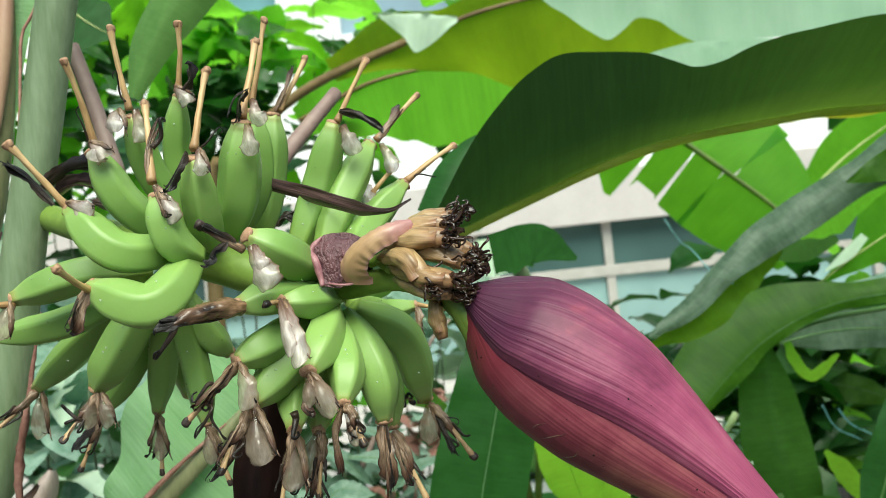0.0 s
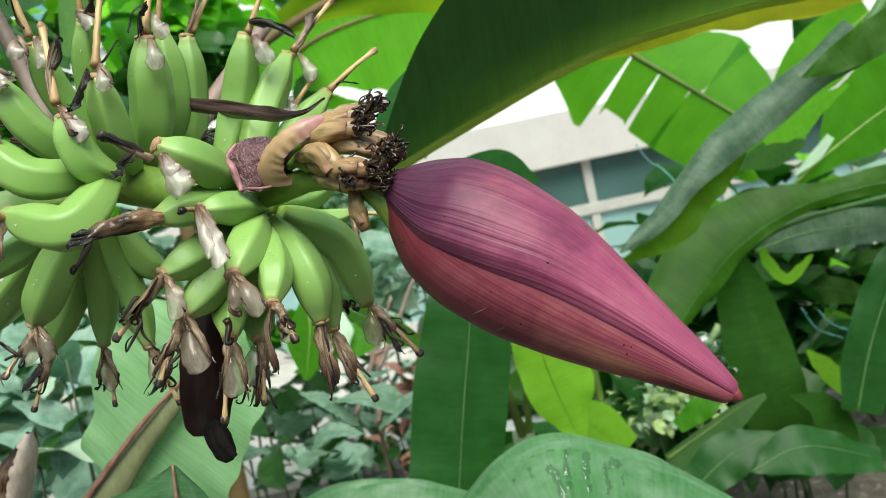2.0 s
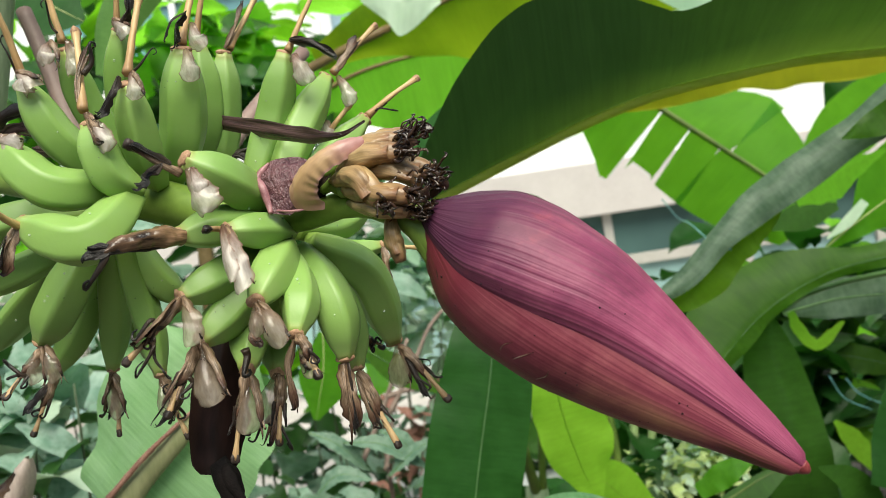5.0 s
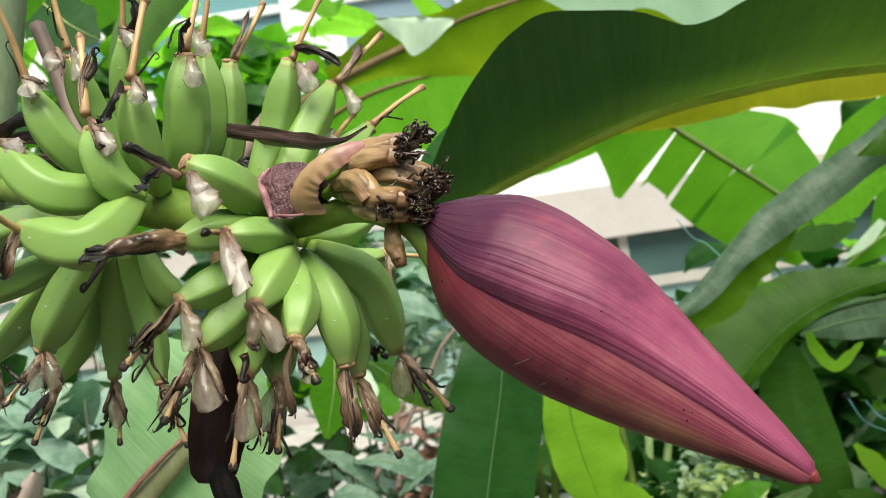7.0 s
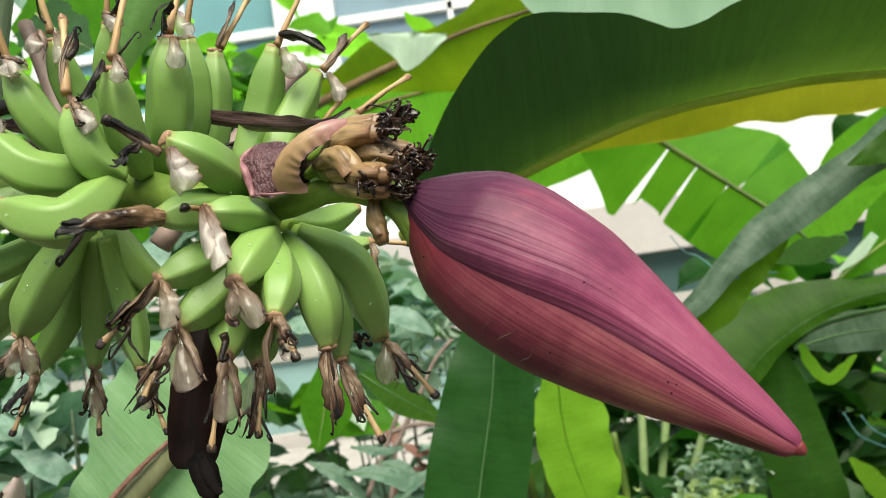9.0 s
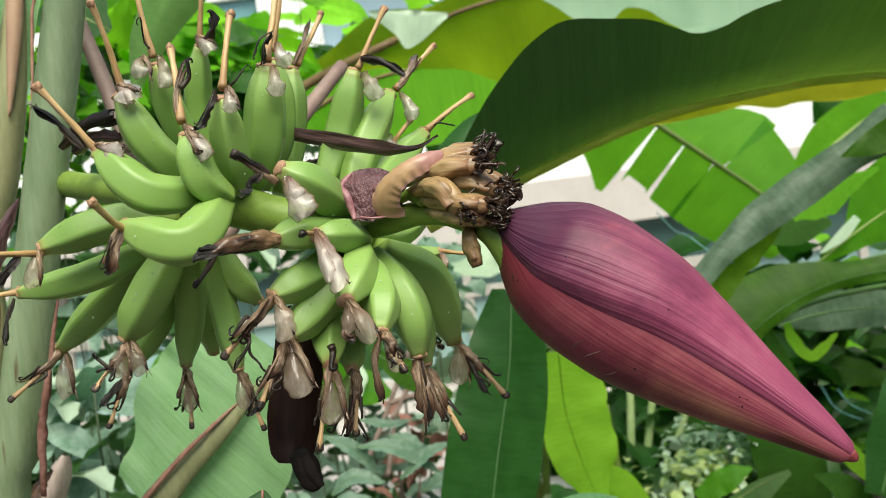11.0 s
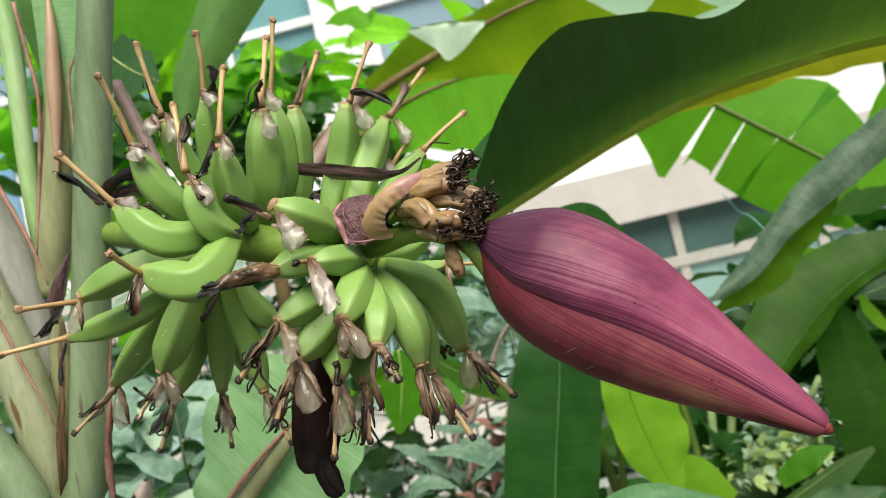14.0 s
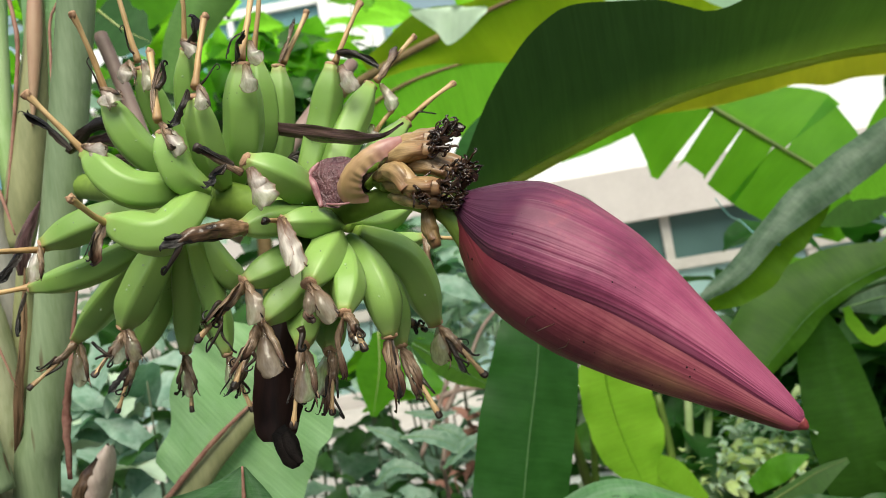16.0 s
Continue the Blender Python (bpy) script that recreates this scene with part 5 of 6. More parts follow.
# dark-leaved bushes put where gaps should look shaded
bush((1.052, 2.6, 0.767), "dark-leaved bush added as shade under the leaves", [LEAF_DEEP, LEAF_DEEP, LEAF_BUSH], 90, (.45, .3, .35), .28, 22)
bush((1.18, 2.75, 1.12), "dark-leaved bush added as shade under the leaves", [LEAF_DEEP, LEAF_SHADE], 60, (.2, .12, .2), .22, 43)
bush((1.83, 3.7, 0.68), "dark-leaved bush added as shade at the bed's far side", [LEAF_DEEP, LEAF_SHADE], 130, (.45, .2, .32), .3, 44)
bush((0.7, 3.6, 0.618), "dark-leaved bush added as shade under the leaves", [LEAF_DEEP, LEAF_DEEP, LEAF_BUSH], 90, (.5, .3, .4), .28, 23)
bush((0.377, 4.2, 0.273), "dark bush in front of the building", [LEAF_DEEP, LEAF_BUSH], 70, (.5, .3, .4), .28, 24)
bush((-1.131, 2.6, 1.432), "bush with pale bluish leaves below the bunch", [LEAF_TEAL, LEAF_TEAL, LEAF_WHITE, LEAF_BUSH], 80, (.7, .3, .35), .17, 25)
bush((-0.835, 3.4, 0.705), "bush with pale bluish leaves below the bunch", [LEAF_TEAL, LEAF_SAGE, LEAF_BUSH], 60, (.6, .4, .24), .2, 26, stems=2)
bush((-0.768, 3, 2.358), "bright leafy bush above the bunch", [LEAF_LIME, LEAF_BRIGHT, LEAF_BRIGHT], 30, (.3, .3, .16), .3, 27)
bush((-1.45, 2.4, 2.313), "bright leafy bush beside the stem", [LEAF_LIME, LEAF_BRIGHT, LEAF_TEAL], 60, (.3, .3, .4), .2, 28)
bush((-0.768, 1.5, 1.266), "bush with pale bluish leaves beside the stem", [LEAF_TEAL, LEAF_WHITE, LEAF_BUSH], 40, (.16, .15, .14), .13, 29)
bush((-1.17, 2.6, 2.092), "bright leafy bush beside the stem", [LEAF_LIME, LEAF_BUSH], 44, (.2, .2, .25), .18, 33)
bush((-0.443, 3, 1.564), "dark leafy bush behind the bunch stalk", [LEAF_BUSH, LEAF_DEEP, LEAF_TEAL], 40, (.16, .2, .12), .16, 34)
bush((-1.149, 2.4, 0.963), "low bush with bluish green leaves by the stem", [LEAF_TEAL, LEAF_SAGE, LEAF_BUSH], 80, (.55, .3, .16), .18, 35, stems=1)
bush((-0.375, 2.7, 0.678), "low bush with bluish green leaves in the bed", [LEAF_SAGE, LEAF_TEAL, LEAF_BUSH], 60, (.4, .3, .14), .18, 36, stems=1)
leaf("broad bluish green leaf low in the bed", LEAF_DEEP, [(0.54, 1.5, 0.823), (0.651, 1.5, 0.85), (0.794, 1.5, 0.796)], [(0, .004), (.4, .045), (1, .02)], [(0, .004), (.4, .06), (1, .03)], (0, -.7, .7), right_plant, .002, RIB_SOFT, n=30, m=5, wave=(.004, 3))
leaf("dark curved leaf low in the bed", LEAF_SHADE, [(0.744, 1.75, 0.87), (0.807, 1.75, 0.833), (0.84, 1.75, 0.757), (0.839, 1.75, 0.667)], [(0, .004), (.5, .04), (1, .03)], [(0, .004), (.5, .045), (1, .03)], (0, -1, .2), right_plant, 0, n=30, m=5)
leaf("broad bluish green leaf low in the bed", LEAF_DEEP, [(0.433, 1.6, 0.758), (0.535, 1.6, 0.823), (0.643, 1.6, 0.851)], [(0, .03), (.5, .05), (1, .004)], [(0, .03), (.5, .05), (1, .004)], (0, -.8, .6), right_plant, .002, RIB_SOFT, n=30, m=5, wave=(.004, 3))
young = thing("young_banana_plant", (0.495, 2.3, 0.513), "young banana plant with light green stalks fanning out", "banana plant")
for a, c in (((0.433, 2.3, 0.623), (0.5, 2.3, 1.1)), ((0.46, 2.32, 0.611), (0.59, 2.35, 1.08)), ((0.487, 2.3, 0.612), (0.68, 2.3, 1.0)), ((0.525, 2.3, 0.605), (0.78, 2.25, 0.95))):
    part("leaf_stalk", tube([a, (Vector(a) + Vector(c)) / 2 + Vector((.006, 0, 0)), c], [(0, .014), (1, .010)], 12, 10), STEM_GREEN, young)
part("leaf_stalk", tube([(0.355, 2, 1.034), (0.363, 2, 0.889), (0.355, 2, 0.705)], [(0, .008), (1, .012)], 12, 10), RIB_OLIVE, young)
post = thing("metal_post", (0.779, 4.5, 0.113), "thin grey metal post in front of the windows", "post")
part("shaft", tube([(0.785, 4.5, -0.086), (0.812, 4.5, 0.522)], [(0, .022), (1, .022)], 6, 12), MULLION, post)
box = thing("planter_box", (0.292, 3.2, 0.435), "white plastic box with a blue lid standing on the soil", "box")
x, y, z = (0.298, 3.2, 0.462)
part("rim", slab((x - .2, y - .03, z - .03), (x + .16, y + .25, z), .008), WHITE_PLASTIC, box, smooth=False)
part("body", slab((x - .18, y - .01, 0), (x + .14, y + .23, z - .032), .008), BLUE_PLASTIC, box, smooth=False)
screen = thing("blue_screen", (-2.884, 4.5, 2.539), "blue plastic sheet behind the leaf stalks", "plastic sheet")
x, y, z = (-2.884, 4.5, 2.539)
part("sheet", slab((x - .25, y, -.02), (x + .1, y + .02, z + .5), .004), BLUE_PLASTIC, screen, smooth=False)
for pts in ([(0.837, 2.97, 1.524), (0.744, 2.5, 1.449), (0.656, 2.1, 1.428), (0.544, 1.62, 1.389)], [(0.58, 1.62, 1.368), (0.762, 2, 1.366), (0.931, 2.3, 1.349)],
            [(1.0, 2.2, 0.96), (1.032, 2.2, 0.895), (1.1, 2.2, 0.852)], [(1.035, 2.18, 0.95), (1.064, 2.18, 0.906), (1.12, 2.18, 0.87)]):
    string = thing("string", pts[0], "thin blue-green plastic string strung between the plants", "string", "strings between the plants")
    part("cord", tube(pts, [(0, .0024), (1, .0016)], 16, 6), WIRE, string)


# ---- the bunch ----
FINGER = [(0, 0.6), (0.1, 0.72), (0.25, 0.9), (0.45, 1.0), (0.7, 0.97), (0.82, 0.84), (0.91, 0.63), (0.96, 0.48), (1, 0.42)]
bunch = thing("banana_bunch", (-0.077, 0.545, 1.479), "bunch of small unripe green bananas with dried flower ends", "bananas")
part("bunch_stalk", tube([(-0.375, 0.74, 1.573), (-0.276, 0.645, 1.542), (-0.189, 0.585, 1.517), (-0.122, 0.56, 1.492), (-0.076, 0.545, 1.481), (-0.034, 0.525, 1.484), (-0.006, 0.508, 1.474), (0.011, 0.497, 1.459), (0.02, 0.492, 1.44)],
    [(0, 0.012), (0.3, 0.0125), (0.45, 0.0155), (0.6, 0.015), (0.7, 0.0105), (0.8, 0.0085), (1, 0.008)], 40, 14, rough=0.08), STALK, bunch, "thick yellow-green bunch stalk")


def finger(base, mid, tip, width):
    """One banana: five blunt ridges, a brown scar where the flower sits, a few water drops."""
    r = width / 2
    side = (Vector(mid) - (Vector(base) + Vector(tip)) / 2).normalized()
    ob = part("banana", tube([base, mid, tip], [(u, r * q) for u, q in FINGER], 26, 30, side, corner=0.8, rough=0.02), BANANA, bunch)
    path = spline([base, mid, tip], 24)
    d = (path[-1] - path[-2]).normalized()
    part("flower_scar", tube([path[-1] - d * .0012, path[-1] + d * .0006, path[-1] + d * .0022], [(0, r * .41), (.5, r * .43), (1, r * .25)], 6, 14, rough=.3), STYLE_TIP, ob)
    rnd = random.Random(int(abs(path[-1].x * 7001 + path[-1].z * 3001)))
    for k in range(rnd.randrange(2, 6)):
        q = rnd.uniform(.2, .85)
        w = Vector((rnd.uniform(-.8, .6), -1, rnd.uniform(-.2, .9)))
        tan = (path[int(q * 24) + 1] - path[int(q * 24)]).normalized()
        w = (w - tan * w.dot(tan)).normalized()
        s = rnd.uniform(.0004, .0009)
        drop = bmesh.new()
        bmesh.ops.create_icosphere(drop, subdivisions=2, radius=s, matrix=Matrix.Translation(path[int(q * 24)] + w * (r * at(FINGER, q) * .985)))
        part("water_drop", drop, DROP, ob)
    return ob


def style(on, joint, end, r=0.0019, sag=0.0, tip=None, skin=None):
    """The dried style at a banana's end, with its knob; where it hangs, brown strips cling to it."""
    a, b = Vector(joint), Vector(end)
    d = (b - a).normalized()
    low = d.z < -0.25
    r *= 0.86 if low else 0.95
    mid = (a + b) / 2 + Vector((0, 0, -sag)) + 0.003 * noise.noise_vector(a * 40)
    part("dried_style", tube([a, mid, b], [(0, r * 1.5), (0.25, r * 1.05), (0.8, r * 0.9), (0.93, r * 1.2), (1, r * 1.1)], 20, 10, rough=0.3), skin or (STYLE_LOW if low else STYLE), on)
    if low:
        side = d.cross(Vector((0, 1, 0))).normalized()
        n = int(abs(b.x * 6000 + b.z * 3000))
        wrapped(on, [a - d * .001, a.lerp(b, .3) + side * .0012, a.lerp(b, .62) - side * .0014], .0046, TEPAL_BROWN, n)
        for s in (1, -1):
            e = a.lerp(b, .66) + side * (.0042 * s) + Vector((0, -.002, 0))
            wisp(on, a.lerp(b, .4) + side * (.003 * s), e, .001, .007)
    part("style_tip", tube([b - d * 0.0035, b - d * 0.001, b + d * 0.0022], [(0, r * 1.0), (0.35, r * 1.4), (0.8, r * 1.35), (1, r * 0.6)], 10, 12, rough=0.8), tip or (STYLE_BLACK if low else STYLE_TIP), on)


def tepal(on, start, end, width, skin=None, roll=0.6, face=(0.2, -1, 0.1), sag=0.0, name="dried_tepal"):
    """A withered petal: a glassy spoon, or a brown folded strip with a black end."""
    a, b = Vector(start), Vector(end)
    seed = int(abs(b.x * 9173 + b.z * 5711)) % 97
    if skin is TEPAL_BROWN:
        crumple(on, [a, (a + b) / 2 + Vector((0, -.002, 0)), b], width * .55, TEPAL_BROWN, seed, count=3)
        return
    pale = not skin and a.z > 1.455
    width *= 1.2 if pale else 1.05
    b = b + (b - a) * 0.1
    d = (b - a).normalized()
    side = d.cross(Vector((0.15, -1, 0.1))).normalized()
    mid = (a + b) / 2 + Vector((0, -sag - 0.003, 0)) + 0.004 * noise.noise_vector(b * 60)
    w = [(0, width * 0.12), (0.2, width * 0.24), (0.45, width * 0.45), (0.72, width * 0.5), (0.87, width * 0.46), (0.95, width * 0.34), (1, width * 0.1)]
    if pale:
        w = [(0, width * 0.2), (0.2, width * 0.26), (0.45, width * 0.38), (0.7, width * 0.52), (0.86, width * 0.5), (0.95, width * 0.36), (1, width * 0.12)]
    turn = Vector(face) + 0.5 * noise.noise_vector(b * 33)
    bm = sheet([a, mid, b], w, w, turn, 28, 8, fold=(-12 + seed % 13, 12 + seed % 17), curl=(roll, roll * 1.2), wave=(width * (0.11 if pale else 0.05), 2.2 if pale else 1.4), jag=0.2 if pale else 0.16, seed=seed)
    part(name, bm, skin or (TEPAL_PALE if pale else TEPAL), on)
    if not pale or seed % 3 == 0:
        wrapped(on, [a - side * width * .08, a.lerp(b, .4) - side * width * .32, a.lerp(b, .9) - side * width * .5], width * .17, TEPAL_BROWN, seed + 3)


def wrapped(on, points, r, skin, seed, ends=2):
    """A dry flower tube, split open along one side, with torn strips curling at its end."""
    rnd = random.Random(seed)
    lo = rnd.uniform(-170, -110)
    bm = gutter(points, [(0, r * .6), (.2, r), (.55, r * .85), (.85, r * .55), (1, r * .2)], lo, lo + rnd.uniform(200, 280), 26, 16, crease=.32, flat=.75)
    p = [Vector(q) for q in points]
    d = (p[-1] - p[-2]).normalized()
    strips = [bm]
    for k in range(ends):
        kick = Vector((rnd.uniform(-1, 1), rnd.uniform(-1, .2), rnd.uniform(-1, 1))) * r
        w = r * rnd.uniform(.25, .45)
        table = [(0, w), (.5, w * .8), (.85, w * .5), (1, w * .1)]
        strips.append(sheet([p[-2].lerp(p[-1], .55), p[-1] + kick * .5, p[-1] + d * r * .6 + kick, p[-1] + d * r * .5 + kick * 1.6], table, table, (rnd.uniform(-1, 1), -1, rnd.uniform(-1, 1)), 14, 3, fold=(30, 30), curl=(.6, .6), jag=.3, seed=k + seed))
    part("withered_flower", join(*strips), skin, on)


def curl_path(a, b, bend):
    """A crooked way that ends in a curl."""
    d = (b - a)
    k = noise.noise_vector(b * 75).normalized() * bend
    side = d.cross(k).normalized() * bend * 0.5
    e = d.normalized() * bend * 0.5
    return [a, a.lerp(b, 0.4) + 0.5 * k, b - 0.2 * k, b + e * 0.6 + side * 0.5, b + e * 0.3 + side + 0.3 * k, b - e * 0.3 + side * 0.6 + 0.4 * k]


def wisp(on, start, end, r=0.0006, bend=0.006, skin=None):
    """A thin dry filament with a curled end."""
    part("dry_filament", tube(curl_path(Vector(start), Vector(end), bend), [(0, r * 1.6), (0.5, r), (1, r * 0.5)], 20, 6, rough=0.3), skin or BLACK_DRY, on)


def crumple(on, points, r, skin=None, seed=3, flat=0.45, count=4):
    """A withered flower: one broad folded ribbon, thinner strips beside it, ragged and curling at the ends."""
    rnd = random.Random(seed * 7 + int(abs(points[0][0]) * 5000))
    strips = []
    for k in range(max(1, count - 1)):
        broad = k == 0
        off = Vector((rnd.uniform(-1, 1), rnd.uniform(-1, 0.3), rnd.uniform(-1, 1))) * r * (0.15 if broad else 0.6)
        pts = [Vector(p) + off * (0.3 + 0.7 * i / len(points)) for i, p in enumerate(points)]
        kick = Vector((rnd.uniform(-1, 1), rnd.uniform(-1, 1), rnd.uniform(-1, 1))) * r * (0.6 if broad else 0.9)
        pts[1] += kick * 0.4
        pts[-1] += kick
        pts.append(pts[-1] + (pts[-1] - pts[-2]).normalized() * r * 0.3 + kick.cross(pts[-1] - pts[-2]).normalized() * r * 0.7)
        w = r * (1.0 if broad else rnd.uniform(0.25, 0.45))
        table = [(0, w * 0.45), (0.25, w * 0.95), (0.5, w * 0.7), (0.75, w), (0.9, w * 0.55), (1, w * 0.1)]
        strips.append(sheet(pts, table, table, (rnd.uniform(-.6, .6), -1, rnd.uniform(-.6, .6)), 30, 5, fold=(rnd.uniform(-35, 40), rnd.uniform(0, 60)), curl=(rnd.uniform(-.6, .9), 0.9), wave=(w * 0.25, 1.6), jag=0.35, seed=k + seed))
    part("withered_flower", join(*strips), skin or BLACK_DRY, on)


def coil(on, start, way, length, size, r, rnd):
    """A dry stamen: a glossy dark strand that wanders off and hooks round at its end."""
    a, d = Vector(start), Vector(way).normalized()
    u = d.cross(Vector((rnd.uniform(-1, 1), rnd.uniform(-1, 1), rnd.uniform(-1, 1)))).normalized()
    n = d.cross(u)
    k1, k2 = rnd.uniform(-.3, .3), rnd.uniform(-.3, .3)
    pts = [a, a + d * length * .4 + u * length * k1, a + d * length * .8 + n * length * k2]
    c = pts[-1] + u * size
    for k in range(1, rnd.choice((3, 4, 6))):
        w, q = k * .9, size * (1 - .06 * k)
        pts.append(c - u * (q * math.cos(w)) + d * (q * math.sin(w)) + n * (.0005 * k))
    part("dry_curl", tube(pts, [(0, r * 1.5), (.4, r), (.8, r * 1.1), (1, r * .4)], 30, 6, flat=.6, rough=.4), CURL, on)


# upper hand, pointing up and outwards
b = finger((-0.176, 0.545, 1.518), (-0.211, 0.515, 1.52), (-0.241, 0.52, 1.552), .027)
style(b, (-0.239, 0.52, 1.549), (-0.267, 0.502, 1.595), .0023)
tepal(b, (-0.237, 0.515, 1.555), (-0.231, 0.508, 1.542), .014, roll=0.9)
tepal(b, (-0.241, 0.515, 1.555), (-0.225, 0.51, 1.545), .012)
crumple(b, [(-0.248, 0.515, 1.555), (-0.262, 0.515, 1.574), (-0.273, 0.51, 1.584)], .0042)
b = finger((-0.191, 0.57, 1.526), (-0.213, 0.54, 1.554), (-0.226, 0.53, 1.59), .025)
style(b, (-0.223, 0.528, 1.59), (-0.228, 0.507, 1.645), .0023)
tepal(b, (-0.225, 0.522, 1.594), (-0.215, 0.515, 1.582), .014, roll=0.9)
tepal(b, (-0.213, 0.522, 1.59), (-0.221, 0.515, 1.582), .013)
wisp(b, (-0.226, 0.525, 1.596), (-0.23, 0.52, 1.615))
b = finger((-0.19, 0.6, 1.54), (-0.205, 0.575, 1.578), (-0.21, 0.56, 1.616), .022)
style(b, (-0.209, 0.557, 1.62), (-0.214, 0.55, 1.677), .0022)
tepal(b, (-0.215, 0.552, 1.621), (-0.216, 0.545, 1.605), .013)
tepal(b, (-0.204, 0.55, 1.619), (-0.203, 0.545, 1.597), .013)
wisp(b, (-0.209, 0.552, 1.625), (-0.211, 0.545, 1.643))
b = finger((-0.163, 0.53, 1.511), (-0.175, 0.515, 1.524), (-0.181, 0.512, 1.554), .024)
style(b, (-0.182, 0.51, 1.562), (-0.19, 0.535, 1.619), .0024)
tepal(b, (-0.181, 0.508, 1.56), (-0.169, 0.5, 1.536), .012)
tepal(b, (-0.179, 0.508, 1.558), (-0.171, 0.502, 1.543), .011, TEPAL_BROWN)
crumple(b, [(-0.184, 0.51, 1.565), (-0.184, 0.515, 1.584), (-0.178, 0.52, 1.603)], .0034, TEPAL_BROWN)
wisp(b, (-0.181, 0.515, 1.585), (-0.173, 0.515, 1.602), .0013)
b = finger((-0.187, 0.615, 1.545), (-0.195, 0.605, 1.59), (-0.184, 0.59, 1.634), .021)
style(b, (-0.183, 0.587, 1.636), (-0.174, 0.575, 1.683), .002)
tepal(b, (-0.185, 0.585, 1.64), (-0.173, 0.575, 1.626), .011)
crumple(b, [(-0.179, 0.58, 1.634), (-0.171, 0.575, 1.64), (-0.171, 0.575, 1.651)], .004, seed=5)
b = finger((-0.161, 0.56, 1.519), (-0.158, 0.535, 1.54), (-0.156, 0.518, 1.576), .024)
style(b, (-0.154, 0.515, 1.581), (-0.148, 0.54, 1.638), .0023)
tepal(b, (-0.15, 0.51, 1.581), (-0.149, 0.505, 1.564), .011)
crumple(b, [(-0.158, 0.51, 1.58), (-0.161, 0.505, 1.569), (-0.168, 0.502, 1.555)], .004, seed=7)
wisp(b, (-0.15, 0.512, 1.581), (-0.136, 0.51, 1.592))
b = finger((-0.162, 0.585, 1.52), (-0.141, 0.565, 1.552), (-0.13, 0.55, 1.602), .030)
style(b, (-0.129, 0.548, 1.605), (-0.12, 0.575, 1.664), .0024)
tepal(b, (-0.124, 0.54, 1.599), (-0.123, 0.535, 1.578), .011)
tepal(b, (-0.12, 0.545, 1.617), (-0.113, 0.54, 1.599), .011)
crumple(b, [(-0.122, 0.545, 1.623), (-0.128, 0.54, 1.616), (-0.131, 0.54, 1.603)], .0045, seed=9)
b = finger((-0.16, 0.62, 1.527), (-0.138, 0.61, 1.567), (-0.132, 0.6, 1.619), .026)
style(b, (-0.132, 0.598, 1.625), (-0.117, 0.6, 1.687), .002)
b = finger((-0.147, 0.64, 1.522), (-0.137, 0.65, 1.567), (-0.126, 0.645, 1.623), .027)
style(b, (-0.122, 0.645, 1.626), (-0.098, 0.665, 1.671), .0024)
crumple(b, [(-0.123, 0.64, 1.625), (-0.113, 0.645, 1.644), (-0.108, 0.65, 1.66)], .003, TEPAL_BROWN)
b = finger((-0.112, 0.6, 1.507), (-0.092, 0.61, 1.555), (-0.073, 0.602, 1.604), .027)
style(b, (-0.07, 0.6, 1.604), (-0.044, 0.61, 1.651), .0021)
tepal(b, (-0.066, 0.596, 1.601), (-0.058, 0.59, 1.579), .014)
crumple(b, [(-0.067, 0.597, 1.611), (-0.052, 0.592, 1.606), (-0.036, 0.59, 1.596)], .0042, seed=12)
b = finger((-0.089, 0.59, 1.506), (-0.072, 0.61, 1.548), (-0.049, 0.63, 1.589), .027)
style(b, (-0.044, 0.632, 1.592), (-0.008, 0.65, 1.628), .0021)
tepal(b, (-0.041, 0.63, 1.589), (-0.034, 0.622, 1.566), .011)
crumple(b, [(-0.042, 0.63, 1.593), (-0.032, 0.635, 1.604), (-0.023, 0.64, 1.617)], .003, TEPAL_BROWN, 4)
b = finger((-0.073, 0.57, 1.496), (-0.057, 0.62, 1.524), (-0.026, 0.64, 1.556), .026)
style(b, (-0.024, 0.642, 1.558), (0.018, 0.66, 1.585), .0021)
style(b, (-0.053, 0.63, 1.548), (-0.035, 0.635, 1.567), .0019)
tepal(b, (-0.054, 0.632, 1.558), (-0.054, 0.625, 1.543), .011)
wisp(b, (-0.017, 0.642, 1.561), (-0.002, 0.645, 1.56))

crumple(b, [(-0.031, 0.64, 1.554), (-0.022, 0.642, 1.56), (-0.009, 0.645, 1.567)], .0022, BLACK_DRY, 62, count=2)

# lower hand on the stem side
b = finger((-0.167, 0.53, 1.51), (-0.185, 0.495, 1.483), (-0.225, 0.503, 1.499), .029)
style(b, (-0.222, 0.5, 1.496), (-0.226, 0.463, 1.512), .0022)
tepal(b, (-0.223, 0.496, 1.5), (-0.237, 0.492, 1.477), .011, TEPAL_BROWN)
crumple(b, [(-0.23, 0.494, 1.493), (-0.233, 0.49, 1.482), (-0.236, 0.49, 1.475)], .0025)
b = finger((-0.209, 0.57, 1.508), (-0.253, 0.555, 1.509), (-0.3, 0.55, 1.497), .026)
style(b, (-0.299, 0.548, 1.493), (-0.327, 0.51, 1.494), .0021)
tepal(b, (-0.301, 0.545, 1.496), (-0.306, 0.538, 1.472), .014, TEPAL)
crumple(b, [(-0.307, 0.535, 1.494), (-0.314, 0.53, 1.484), (-0.323, 0.525, 1.473)], .0036)
b = finger((-0.231, 0.59, 1.492), (-0.286, 0.585, 1.474), (-0.34, 0.592, 1.469), .023)
style(b, (-0.338, 0.592, 1.47), (-0.382, 0.56, 1.468), .0021)
crumple(b, [(-0.343, 0.588, 1.466), (-0.346, 0.58, 1.451), (-0.346, 0.575, 1.436)], .0028)
